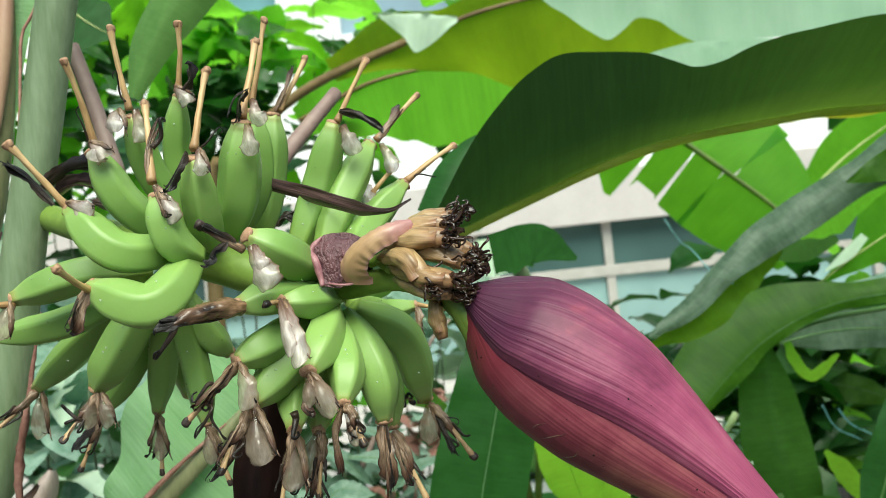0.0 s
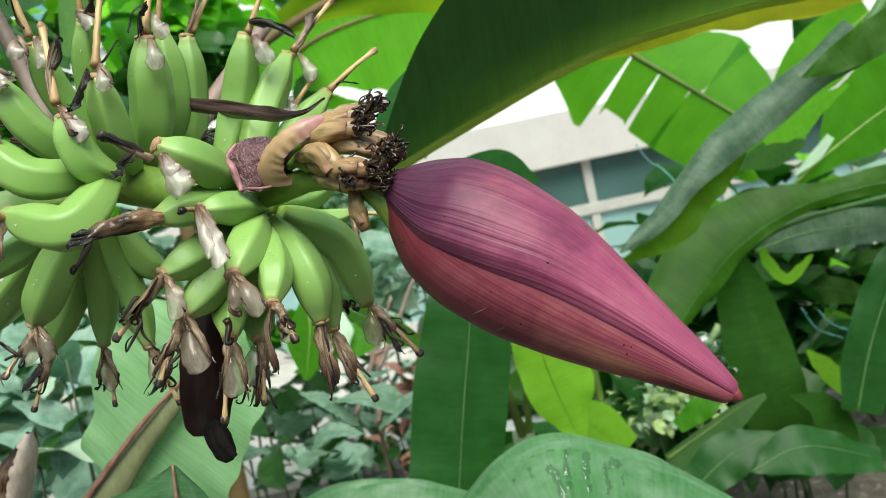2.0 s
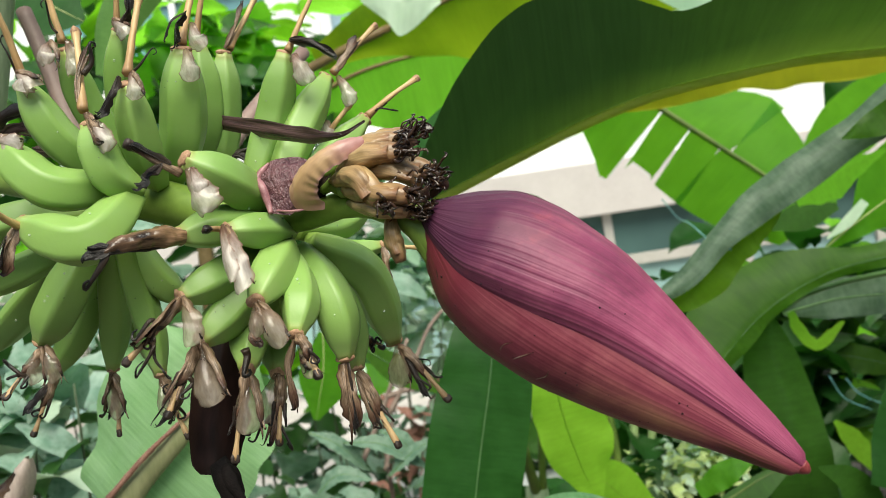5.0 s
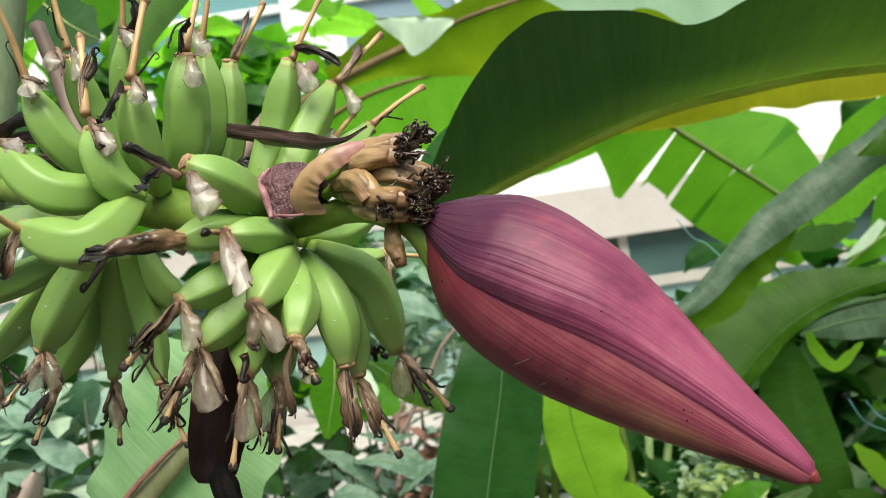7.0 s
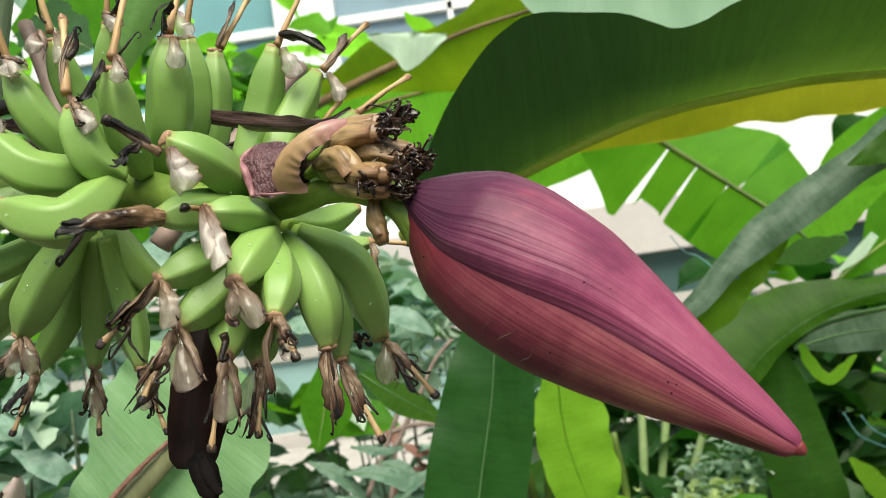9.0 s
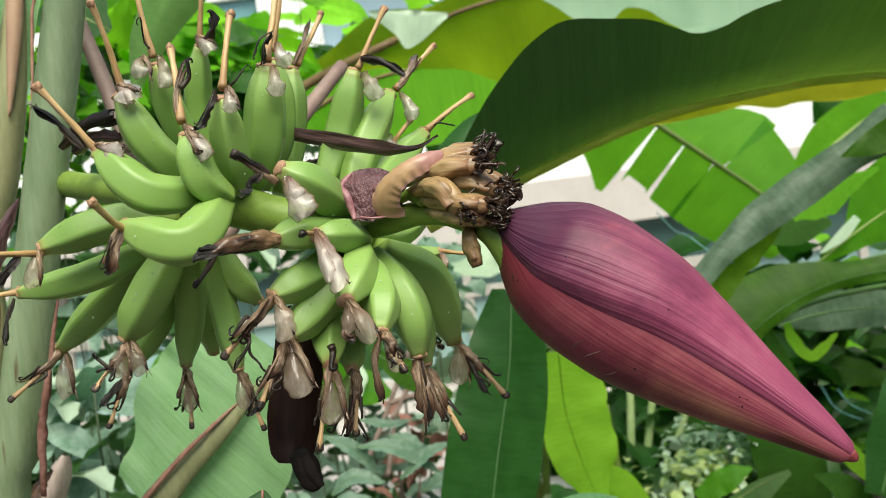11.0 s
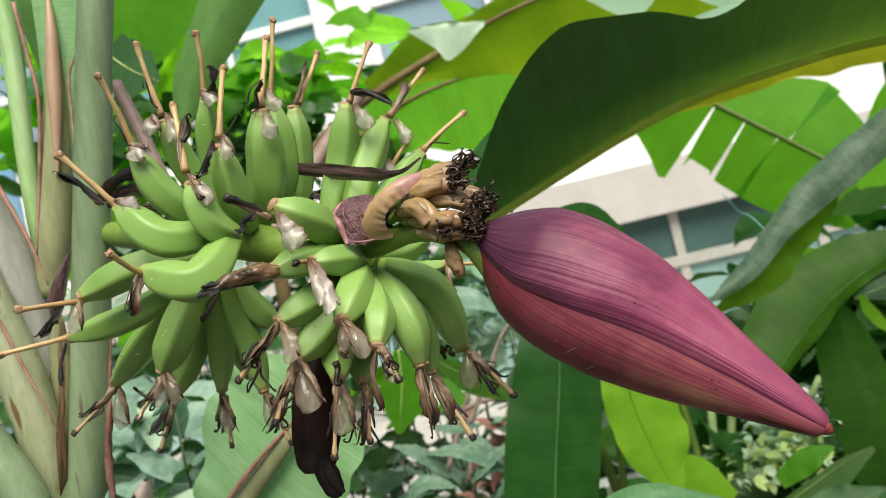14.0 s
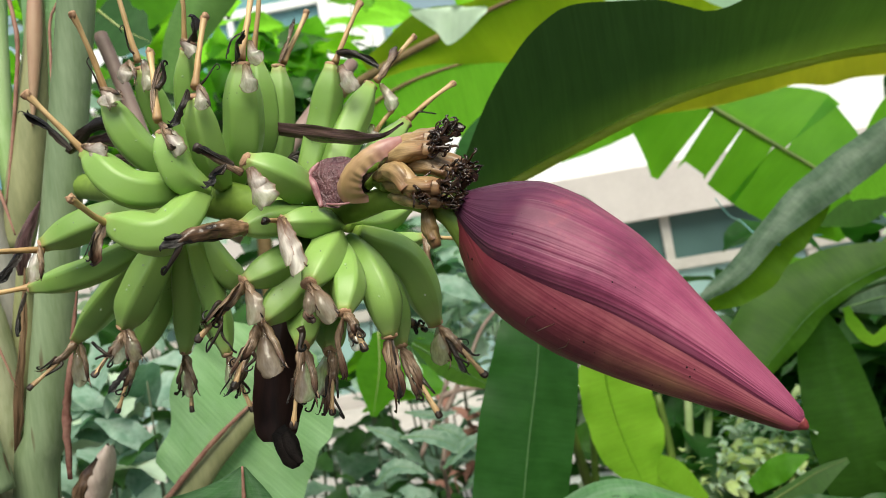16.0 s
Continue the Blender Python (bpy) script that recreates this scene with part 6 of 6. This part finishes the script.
b = finger((-0.236, 0.6, 1.488), (-0.292, 0.63, 1.455), (-0.341, 0.647, 1.422), .027)
style(b, (-0.34, 0.647, 1.421), (-0.372, 0.62, 1.389), .0021)
tepal(b, (-0.338, 0.645, 1.419), (-0.34, 0.638, 1.385), .016)
b = finger((-0.213, 0.57, 1.488), (-0.237, 0.565, 1.453), (-0.258, 0.57, 1.426), .029)
style(b, (-0.257, 0.568, 1.422), (-0.276, 0.55, 1.395), .0019)
tepal(b, (-0.257, 0.565, 1.424), (-0.262, 0.558, 1.402), .016)
tepal(b, (-0.253, 0.563, 1.424), (-0.249, 0.558, 1.401), .014)
wisp(b, (-0.264, 0.56, 1.406), (-0.276, 0.555, 1.417), .0012)
b = finger((-0.221, 0.6, 1.48), (-0.249, 0.62, 1.437), (-0.282, 0.627, 1.4), .023)
style(b, (-0.282, 0.627, 1.399), (-0.297, 0.615, 1.359), .002)
crumple(b, [(-0.285, 0.622, 1.393), (-0.293, 0.618, 1.383), (-0.3, 0.615, 1.375)], .003)
b = finger((-0.205, 0.575, 1.486), (-0.222, 0.605, 1.437), (-0.233, 0.614, 1.398), .0225)
style(b, (-0.233, 0.614, 1.395), (-0.233, 0.61, 1.351), .002)
tepal(b, (-0.233, 0.61, 1.395), (-0.231, 0.604, 1.365), .014)
tepal(b, (-0.231, 0.61, 1.394), (-0.236, 0.604, 1.371), .010, TEPAL_BROWN)
b = finger((-0.19, 0.56, 1.481), (-0.188, 0.575, 1.437), (-0.182, 0.57, 1.393), .0205)
style(b, (-0.181, 0.57, 1.391), (-0.168, 0.565, 1.35), .002)
tepal(b, (-0.181, 0.566, 1.391), (-0.179, 0.56, 1.368), .012, TEPAL)
b = finger((-0.19, 0.57, 1.488), (-0.179, 0.575, 1.46), (-0.166, 0.59, 1.44), .023)
b = finger((-0.208, 0.6, 1.491), (-0.221, 0.64, 1.449), (-0.223, 0.66, 1.401), .024)

# front hand, pointing at the viewer and down
b = finger((-0.091, 0.545, 1.493), (-0.101, 0.505, 1.507), (-0.12, 0.49, 1.521), .026)
style(b, (-0.122, 0.485, 1.5125), (-0.14, 0.462, 1.529), .002, tip=STYLE_BLACK, skin=TEPAL_BROWN)
tepal(b, (-0.118, 0.483, 1.514), (-0.108, 0.472, 1.489), .018)
tepal(b, (-0.115, 0.483, 1.515), (-0.11, 0.474, 1.498), .011)
crumple(b, [(-0.128, 0.475, 1.518), (-0.136, 0.47, 1.513), (-0.139, 0.465, 1.508)], .0045, seed=2)
crumple(b, [(-0.124, 0.479, 1.517), (-0.131, 0.47, 1.523), (-0.137, 0.461, 1.528)], .0026, BLACK_DRY, 61, count=3)
b = finger((-0.089, 0.55, 1.479), (-0.107, 0.515, 1.481), (-0.131, 0.494, 1.478), .025)
part("withered_flower", gutter([(-0.128, 0.492, 1.477), (-0.141, 0.478, 1.478), (-0.153, 0.466, 1.476), (-0.165, 0.457, 1.471)], [(0, .0055), (.25, .0078), (.6, .0066), (.9, .004), (1, .0015)], -190, 110, 50, 40, crease=.3, flat=.8), HUSK, b)
crumple(b, [(-0.142, 0.47, 1.477), (-0.154, 0.46, 1.474), (-0.166, 0.452, 1.471)], .0028, BLACK_DRY, 5)
crumple(b, [(-0.137, 0.48, 1.472), (-0.152, 0.463, 1.473), (-0.166, 0.452, 1.474)], .0022, seed=8)
wisp(b, (-0.159, 0.46, 1.472), (-0.169, 0.455, 1.456), .0014)
b = finger((-0.079, 0.55, 1.473), (-0.088, 0.515, 1.475), (-0.104, 0.495, 1.477), .022)
style(b, (-0.102, 0.49, 1.477), (-0.109, 0.475, 1.478), .0018, tip=BLACK_DRY)
tepal(b, (-0.102, 0.488, 1.479), (-0.092, 0.46, 1.444), .013)
tepal(b, (-0.104, 0.486, 1.48), (-0.096, 0.462, 1.45), .009)
wisp(b, (-0.102, 0.488, 1.477), (-0.092, 0.48, 1.464))
b = finger((-0.093, 0.545, 1.465), (-0.118, 0.515, 1.451), (-0.137, 0.5, 1.443), .025)
style(b, (-0.137, 0.498, 1.442), (-0.167, 0.482, 1.411), .002)
tepal(b, (-0.135, 0.495, 1.443), (-0.132, 0.485, 1.417), .016)
tepal(b, (-0.138, 0.494, 1.442), (-0.159, 0.482, 1.419), .010, TEPAL_BROWN)
wisp(b, (-0.151, 0.487, 1.423), (-0.147, 0.48, 1.403), .0008, .012)
wisp(b, (-0.154, 0.487, 1.42), (-0.158, 0.48, 1.405), .0008, .012)
b = finger((-0.085, 0.545, 1.459), (-0.112, 0.525, 1.433), (-0.131, 0.505, 1.415), .027)
tepal(b, (-0.13, 0.502, 1.414), (-0.125, 0.49, 1.382), .018)
tepal(b, (-0.131, 0.5, 1.414), (-0.151, 0.49, 1.38), .012, TEPAL_BROWN)
style(b, (-0.133, 0.5, 1.412), (-0.151, 0.49, 1.377), .0019)
crumple(b, [(-0.135, 0.5, 1.408), (-0.144, 0.495, 1.391), (-0.157, 0.492, 1.372)], .003, seed=14)
b = finger((-0.08, 0.545, 1.464), (-0.082, 0.51, 1.451), (-0.089, 0.482, 1.434), .026)
tepal(b, (-0.088, 0.478, 1.434), (-0.077, 0.468, 1.41), .014)
tepal(b, (-0.089, 0.476, 1.434), (-0.088, 0.467, 1.417), .010)
crumple(b, [(-0.087, 0.472, 1.431), (-0.091, 0.468, 1.417), (-0.087, 0.466, 1.412)], .003, TEPAL_BROWN)
b = finger((-0.083, 0.55, 1.454), (-0.107, 0.54, 1.418), (-0.108, 0.512, 1.394), .025)
tepal(b, (-0.107, 0.51, 1.392), (-0.111, 0.5, 1.361), .019)
style(b, (-0.109, 0.51, 1.393), (-0.121, 0.505, 1.343), .0019)
wisp(b, (-0.104, 0.5, 1.407), (-0.105, 0.495, 1.394), .0018)
b = finger((-0.08, 0.55, 1.458), (-0.069, 0.505, 1.432), (-0.071, 0.487, 1.412), .024)
tepal(b, (-0.07, 0.484, 1.41), (-0.064, 0.475, 1.39), .011, TEPAL)
style(b, (-0.069, 0.484, 1.411), (-0.059, 0.474, 1.389), .002)
crumple(b, [(-0.072, 0.484, 1.41), (-0.077, 0.48, 1.396), (-0.076, 0.478, 1.374)], .0036, TEPAL_BROWN, 6)
b = finger((-0.084, 0.57, 1.45), (-0.098, 0.57, 1.408), (-0.098, 0.545, 1.385), .024)
tepal(b, (-0.097, 0.54, 1.386), (-0.106, 0.53, 1.36), .013)
crumple(b, [(-0.098, 0.542, 1.384), (-0.1, 0.535, 1.367), (-0.107, 0.53, 1.346)], .004, TEPAL_BROWN, 11)
style(b, (-0.095, 0.54, 1.383), (-0.1, 0.53, 1.344), .0018)
wisp(b, (-0.099, 0.535, 1.362), (-0.093, 0.53, 1.341), .001)
wisp(b, (-0.102, 0.535, 1.361), (-0.115, 0.53, 1.348), .001)
b = finger((-0.073, 0.555, 1.461), (-0.054, 0.53, 1.425), (-0.051, 0.53, 1.39), .027)
tepal(b, (-0.052, 0.527, 1.388), (-0.049, 0.518, 1.349), .011, TEPAL_BROWN)
crumple(b, [(-0.05, 0.527, 1.387), (-0.05, 0.522, 1.366), (-0.049, 0.518, 1.347)], .003, seed=15)
b = finger((-0.073, 0.565, 1.458), (-0.052, 0.56, 1.417), (-0.048, 0.555, 1.38), .023)
style(b, (-0.047, 0.553, 1.377), (-0.028, 0.545, 1.328), .0023)
tepal(b, (-0.048, 0.55, 1.376), (-0.038, 0.545, 1.347), .009, TEPAL_BROWN)
b = finger((-0.068, 0.56, 1.464), (-0.037, 0.58, 1.439), (-0.025, 0.597, 1.389), .029)
tepal(b, (-0.023, 0.594, 1.387), (-0.025, 0.588, 1.36), .016)
style(b, (-0.021, 0.594, 1.385), (0.007, 0.58, 1.346), .0021)
crumple(b, [(-0.019, 0.59, 1.378), (-0.013, 0.586, 1.366), (-0.007, 0.582, 1.351)], .0032, seed=16)
wisp(b, (-0.02, 0.592, 1.382), (-0.003, 0.588, 1.373))
style(b, (-0.05, 0.61, 1.394), (-0.035, 0.61, 1.385), .0016)
b = finger((-0.07, 0.58, 1.468), (-0.053, 0.62, 1.457), (-0.027, 0.63, 1.458), .02)
style(b, (-0.027, 0.63, 1.459), (0.003, 0.62, 1.452), .0018, tip=BLACK_DRY)
tepal(b, (-0.026, 0.626, 1.457), (-0.027, 0.62, 1.43), .011, TEPAL_BROWN)
b = finger((-0.08, 0.58, 1.476), (-0.061, 0.62, 1.476), (-0.034, 0.64, 1.486), .022)

# withered bracts that still cling to the stalk
hang = part("hanging_bract", sheet([(-0.129, 0.565, 1.433), (-0.135, 0.552, 1.397), (-0.142, 0.546, 1.361), (-0.147, 0.54, 1.328)], [(0, .012), (.3, .0195), (.8, .019), (.95, .0145), (1, .009)], [(0, .012), (.3, .0195), (.8, .019), (.95, .0145), (1, .009)],
    (0.1, -1, 0), 40, 12, fold=(10, 10), curl=(.3, .3), wave=(.0012, 3), jag=.1), BRACT_HANG, bunch, "long brown-black withered bract")
part("bract_end", join(tube([(-0.141, 0.536, 1.337), (-0.135, 0.532, 1.325), (-0.131, 0.53, 1.31)], [(0, .006), (.3, .0085), (.8, .0072), (1, .003)], 16, 14, rough=.35, flat=.4), tube([(-0.136, 0.532, 1.335), (-0.131, 0.528, 1.322), (-0.126, 0.527, 1.313)], [(0, .003), (.4, .005), (1, .002)], 14, 10, rough=.35, flat=.4)), CHARRED, hang)
part("strip_bract", sheet([(-0.146, 0.615, 1.57), (-0.108, 0.6, 1.556), (-0.077, 0.575, 1.543), (-0.052, 0.55, 1.533), (-0.033, 0.54, 1.53), (-0.018, 0.54, 1.536)], [(0, .004), (.3, .006), (.7, .0052), (.85, .0024), (1, .0008)], [(0, .004), (.3, .0062), (.7, .0055), (.85, .0022), (1, .0008)],
    (0, -1, 0.25), 50, 6, fold=(-14, 30), curl=(-.3, .5), wave=(.0009, 3)), BRACT_DARK, bunch, "dark purple strip of withered bract")
wrinkled = part("wrinkled_bract", sheet([(-0.078, 0.511, 1.484), (-0.075, 0.512, 1.496), (-0.073, 0.514, 1.507), (-0.073, 0.522, 1.518)], [(0, .002), (.34, .008), (.66, .014), (.84, .0125), (1, .005)], [(0, .01), (.34, .02), (.66, .023), (.85, .021), (1, .01)],
    (-0.1, -1, 0.2), 50, 14, fold=(6, 6), curl=(.12, .1), wave=(.0008, 5), jag=.06), BRACT_PURPLE, bunch, "wrinkled purple bract base")
rim = {}
for loop in wrinkled.data.loops:
    u, v = wrinkled.data.uv_layers[0].data[loop.index].uv
    if v < 1e-4:
        rim[round(u, 4)] = wrinkled.data.vertices[loop.vertex_index].co.copy()
part("bract_margin", tube([rim[u] + Vector((0, -.0006, 0)) for u in sorted(rim)][::7], [(0, .0014), (.4, .0026), (.8, .0022), (1, .0006)], 40, 10, rough=.4), PINK_EDGE, wrinkled)
WIDE = [(0, .0035), (.08, .0072), (.3, .0084), (.55, .0092), (.75, .0104), (.9, .0135), (1, .0145)]
curled = part("curled_bract", sheet([(-0.018, 0.502, 1.52), (-0.03, 0.496, 1.517), (-0.041, 0.495, 1.513), (-0.05, 0.496, 1.508), (-0.057, 0.499, 1.502), (-0.062, 0.504, 1.493), (-0.064, 0.511, 1.485)], WIDE, WIDE, (-.12, -1, .25), 90, 12, fold=(-6, 12), curl=(.55, .8), wave=(.0006, 9), jag=.07), BRACT_BROWN, bunch, "tan and pink rolled-back bract")
part("bract_margin", tube([(-0.078, 0.513, 1.486), (-0.068, 0.509, 1.484), (-0.059, 0.511, 1.484), (-0.051, 0.518, 1.487)], [(0, .0009), (.5, .0008), (1, .0004)], 16, 8, rough=.5), PINK_EDGE, curled)
# black sheet standing in for the shade between bract and stalk
part("bract_hollow", sheet([(-0.038, 0.53, 1.513), (-0.047, 0.528, 1.505), (-0.053, 0.53, 1.497), (-0.051, 0.532, 1.487)], [(0, .003), (.5, .0068), (1, .004)], [(0, .003), (.5, .0068), (1, .004)], (.2, -1, .2), 24, 6, fold=(-25, -25), curl=(-.4, -.4), jag=.15), BLACK_DRY, curled)
for a, c, skin in (((-0.313, 0.63, 1.579), (-0.267, 0.62, 1.594), BLACK_DRY), ((-0.308, 0.64, 1.576), (-0.264, 0.63, 1.58), BRACT_DARK), ((-0.264, 0.61, 1.565), (-0.224, 0.6, 1.541), BLACK_DRY), ((-0.124, 0.6, 1.531), (-0.109, 0.6, 1.532), BLACK_DRY)):
    crumple(bunch, [a, (Vector(a) + Vector(c)) / 2 + Vector((0, 0, .006)), c], .008, skin, 21)


# cluster of spent male flowers
for k, (a, mid, c, w) in enumerate((
        ((-0.04, 0.535, 1.51), (-0.018, 0.51, 1.516), (0.004, 0.505, 1.516), .0068), ((-0.038, 0.525, 1.504), (-0.017, 0.497, 1.508), (0.003, 0.49, 1.507), .0072),
        ((-0.043, 0.525, 1.499), (-0.023, 0.492, 1.496), (-0.012, 0.482, 1.479), .007), ((-0.037, 0.52, 1.493), (-0.015, 0.487, 1.485), (0.005, 0.48, 1.48), .0066),
        ((-0.037, 0.545, 1.512), (-0.01, 0.53, 1.521), (0.009, 0.53, 1.522), .0062), ((-0.035, 0.53, 1.502), (-0.007, 0.5, 1.499), (0.014, 0.495, 1.489), .0066),
        ((-0.033, 0.515, 1.484), (-0.014, 0.49, 1.476), (0.005, 0.488, 1.472), .0056), ((-0.006, 0.505, 1.475), (-0.009, 0.497, 1.462), (-0.006, 0.495, 1.444), .0058),
        ((-0.027, 0.54, 1.505), (-0.004, 0.52, 1.506), (0.019, 0.515, 1.496), .006))):
    f = part("male_flower", tube([a, mid, c], [(0, w * .3), (.25, w * .8), (.6, w), (.88, w * .95), (1, w * .7)], 20, 15, rough=.12, flat=.75, corner=.7, seed=k), FLOWER_TAN, bunch)
    part("flower_lobe", gutter([a, mid, Vector(mid).lerp(Vector(c), .75)], [(0, w * .4), (.3, w * .95), (.7, w * 1.2), (1, w * 1.1)], -150 + 25 * (k % 3), 60 + 20 * (k % 4), 24, 16, crease=.25, flat=.75), FLOWER_TAN, f)
    rnd = random.Random(k)
    c, d = Vector(c), (Vector(c) - Vector(mid)).normalized()
    for j in range(15 if k != 7 else 0):
        way = d + Vector((rnd.uniform(-.5, .5), rnd.uniform(-.7, .2), rnd.uniform(-.4, .6)))
        coil(f, c - d * .003 + Vector((rnd.uniform(-.003, .003), -.002, rnd.uniform(-.003, .003))), way, rnd.uniform(.006, .017), rnd.uniform(.0012, .0028), rnd.uniform(.0006, .0011), rnd)
    if k != 7:
        crumple(f, [c - d * .004, c + d * .004, c + d * .011 + Vector((0, -.002, .001))], .0042, TEPAL_BROWN if k % 2 else CURL, k)
for a, c in (((-0.047, 0.53, 1.505), (-0.032, 0.52, 1.508)), ((-0.049, 0.528, 1.495), (-0.035, 0.515, 1.5)), ((-0.045, 0.525, 1.498), (-0.034, 0.512, 1.491))):
    part("flower_base", tube([a, c], [(0, .003), (1, .0045)], 6, 8), STALK, bunch)
for k in range(7):
    rnd = random.Random(40 + k)
    coil(bunch, Vector((0.008, 0.49, 1.479)) + Vector((rnd.uniform(-.02, .006), 0, rnd.uniform(-.008, .02))), (1, rnd.uniform(-.3, .3), rnd.uniform(-.3, .5)), rnd.uniform(.004, .012), .0024, .0007, rnd)

crumple(bunch, [(0.009, 0.5, 1.477), (0.015, 0.495, 1.476), (0.022, 0.492, 1.477)], .007, CURL, 71)
crumple(bunch, [(0.009, 0.502, 1.471), (0.013, 0.499, 1.472), (0.018, 0.497, 1.472)], .006, CURL, 72)

# ---- the bud ----
BUD = [(0, .006), (.03, .0135), (.09, .0265), (.18, .0385), (.3, .0428), (.42, .0418), (.55, .036), (.68, .0278), (.8, .0192), (.9, .0124), (.96, .0082), (.985, .006), (.995, .0038), (1, .0012)]
AXIS = [(0.012, 0.497, 1.471), (0.05, 0.497, 1.436), (0.124, 0.468, 1.365), (0.1812, 0.432, 1.3125)]
bud = thing("banana_blossom", (0.012, 0.497, 1.465), "closed mauve and wine-red banana blossom bud hanging at the bunch's end", "banana flower")


def bract(name, skin, label, scale, edge_lo, edge_hi, thick, u0=0.0, u1=1.0, n=60, ring=44, bulge=0.0, tuck=0.0, belly=0.0):
    """A bract wrapped round the bud's axis from one edge angle to the other (degrees, 0 faces the viewer, 90 down)."""
    bm = bmesh.new()
    uv = bm.loops.layers.uv.new()
    path = spline(AXIS, n)
    fr = frames(path, (0.1, -1, 0))
    rows = []
    for k, (p, (tan, a, c)) in enumerate(zip(path, fr)):
        u = k / n
        if not u0 <= u <= u1:
            continue
        lo, hi, row = at(edge_lo, u), at(edge_hi, u), []
        for j in range(ring + 1):
            v = j / ring
            w = radians(lo + (hi - lo) * v)
            lip = thick * min(1.0, v / 0.05, (1 - v) / 0.05, max(0.0, 1 - u) / 0.1)
            roll_in = max(0.0, (v - 0.82) / 0.18)
            r = at(BUD, u) * (scale - tuck * roll_in ** 1.8 + belly * max(0.0, math.sin(w)) ** 1.3) + lip + bulge * math.sin(math.pi * v) * at(BUD, u)
            r *= 1 + 0.012 * noise.noise(Vector((u * 4, w * 1.5, scale * 7)))
            row.append((bm.verts.new(p + a * (r * math.cos(w)) + c * (r * math.sin(w))), u, v))
        rows.append(row)
    for r0, r1 in zip(rows, rows[1:]):
        for j in range(ring):
            q = (r0[j], r0[j + 1], r1[j + 1], r1[j])
            f = bm.faces.new([v for v, *_ in q])
            for loop, (_, u, v) in zip(f.loops, q):
                loop[uv].uv = (u, v)
    return part(name, bm, skin, bud, label)


bract("inner_bract", BUD_INNER, "wine-red lower bract", 0.87, [(0, -180), (1, -180)], [(0, 180), (1, 180)], 0.0, belly=0.23)
bract("outer_bract", BUD_OUTER, "mauve-pink ribbed outer bract", 1.0, [(0, -215), (1, -215)], [(0, 88), (.08, 77), (.2, 64), (.35, 51), (.5, 38), (.65, 30), (.85, 24), (1, 24)], 0.0014, 0.0, 1.0, bulge=0.05, tuck=0.5, ring=96)


def on_bud(u, angle, lift, under=False):
    """A place on the bud's skin: on the outer bract, or on the one under it."""
    path = spline(AXIS, 60)
    k = int(u * 59)
    tan, a, c = frames(path, (0.1, -1, 0))[k]
    w = radians(angle)
    grow = .87 + .23 * max(0.0, math.sin(w)) ** 1.3 if under else 1.04
    return path[k] + (a * math.cos(w) + c * math.sin(w)) * (at(BUD, k / 60) * grow + lift)


for u, w, span in ((.38, 50, .035), (.43, 48, .05), (.48, 54, .018)):
    part("scratch", tube([on_bud(u, w, .0001, True), on_bud(u - span * .25, w + 8, .0001, True), on_bud(u - span * .6, w + 18, .0001, True)], [(0, .0001), (.5, .00028), (1, .0001)], 10, 6), TEPAL, bud)
for k in range(40):
    rnd = random.Random(300 + k)
    u, w = rnd.uniform(.12, .8), rnd.uniform(-65, 95)
    low = w > at([(0, 78), (.2, 54), (.5, 28), (1, 14)], u)
    p = on_bud(u, w, 0.0 if low else .0008, low)
    dot = bmesh.new()
    bmesh.ops.create_icosphere(dot, subdivisions=1, radius=rnd.uniform(.00025, .00065), matrix=Matrix.Translation(p))
    part("dark_speck", dot, CHARRED, bud)
part("bud_tip", tube([(0.1795, 0.4325, 1.3145), (0.1827, 0.4312, 1.311)], [(0, .004), (.5, .0032), (1, .0012)], 8, 10, rough=.3), TIP_RED, bud)
part("bud_neck", tube([(-0.001, 0.505, 1.474), (0.009, 0.499, 1.46), (0.016, 0.497, 1.443), (0.019, 0.497, 1.428)], [(0, .009), (.4, .009), (.8, .008), (1, .006)], 14, 12, rough=.06), STALK, bud)
part("neck_bract_scar", tube([(0.015, 0.486, 1.446), (0.015, 0.484, 1.437), (0.015, 0.483, 1.426)], [(0, .002), (.5, .0018), (1, .0008)], 10, 8), BLACK_DRY, bud)
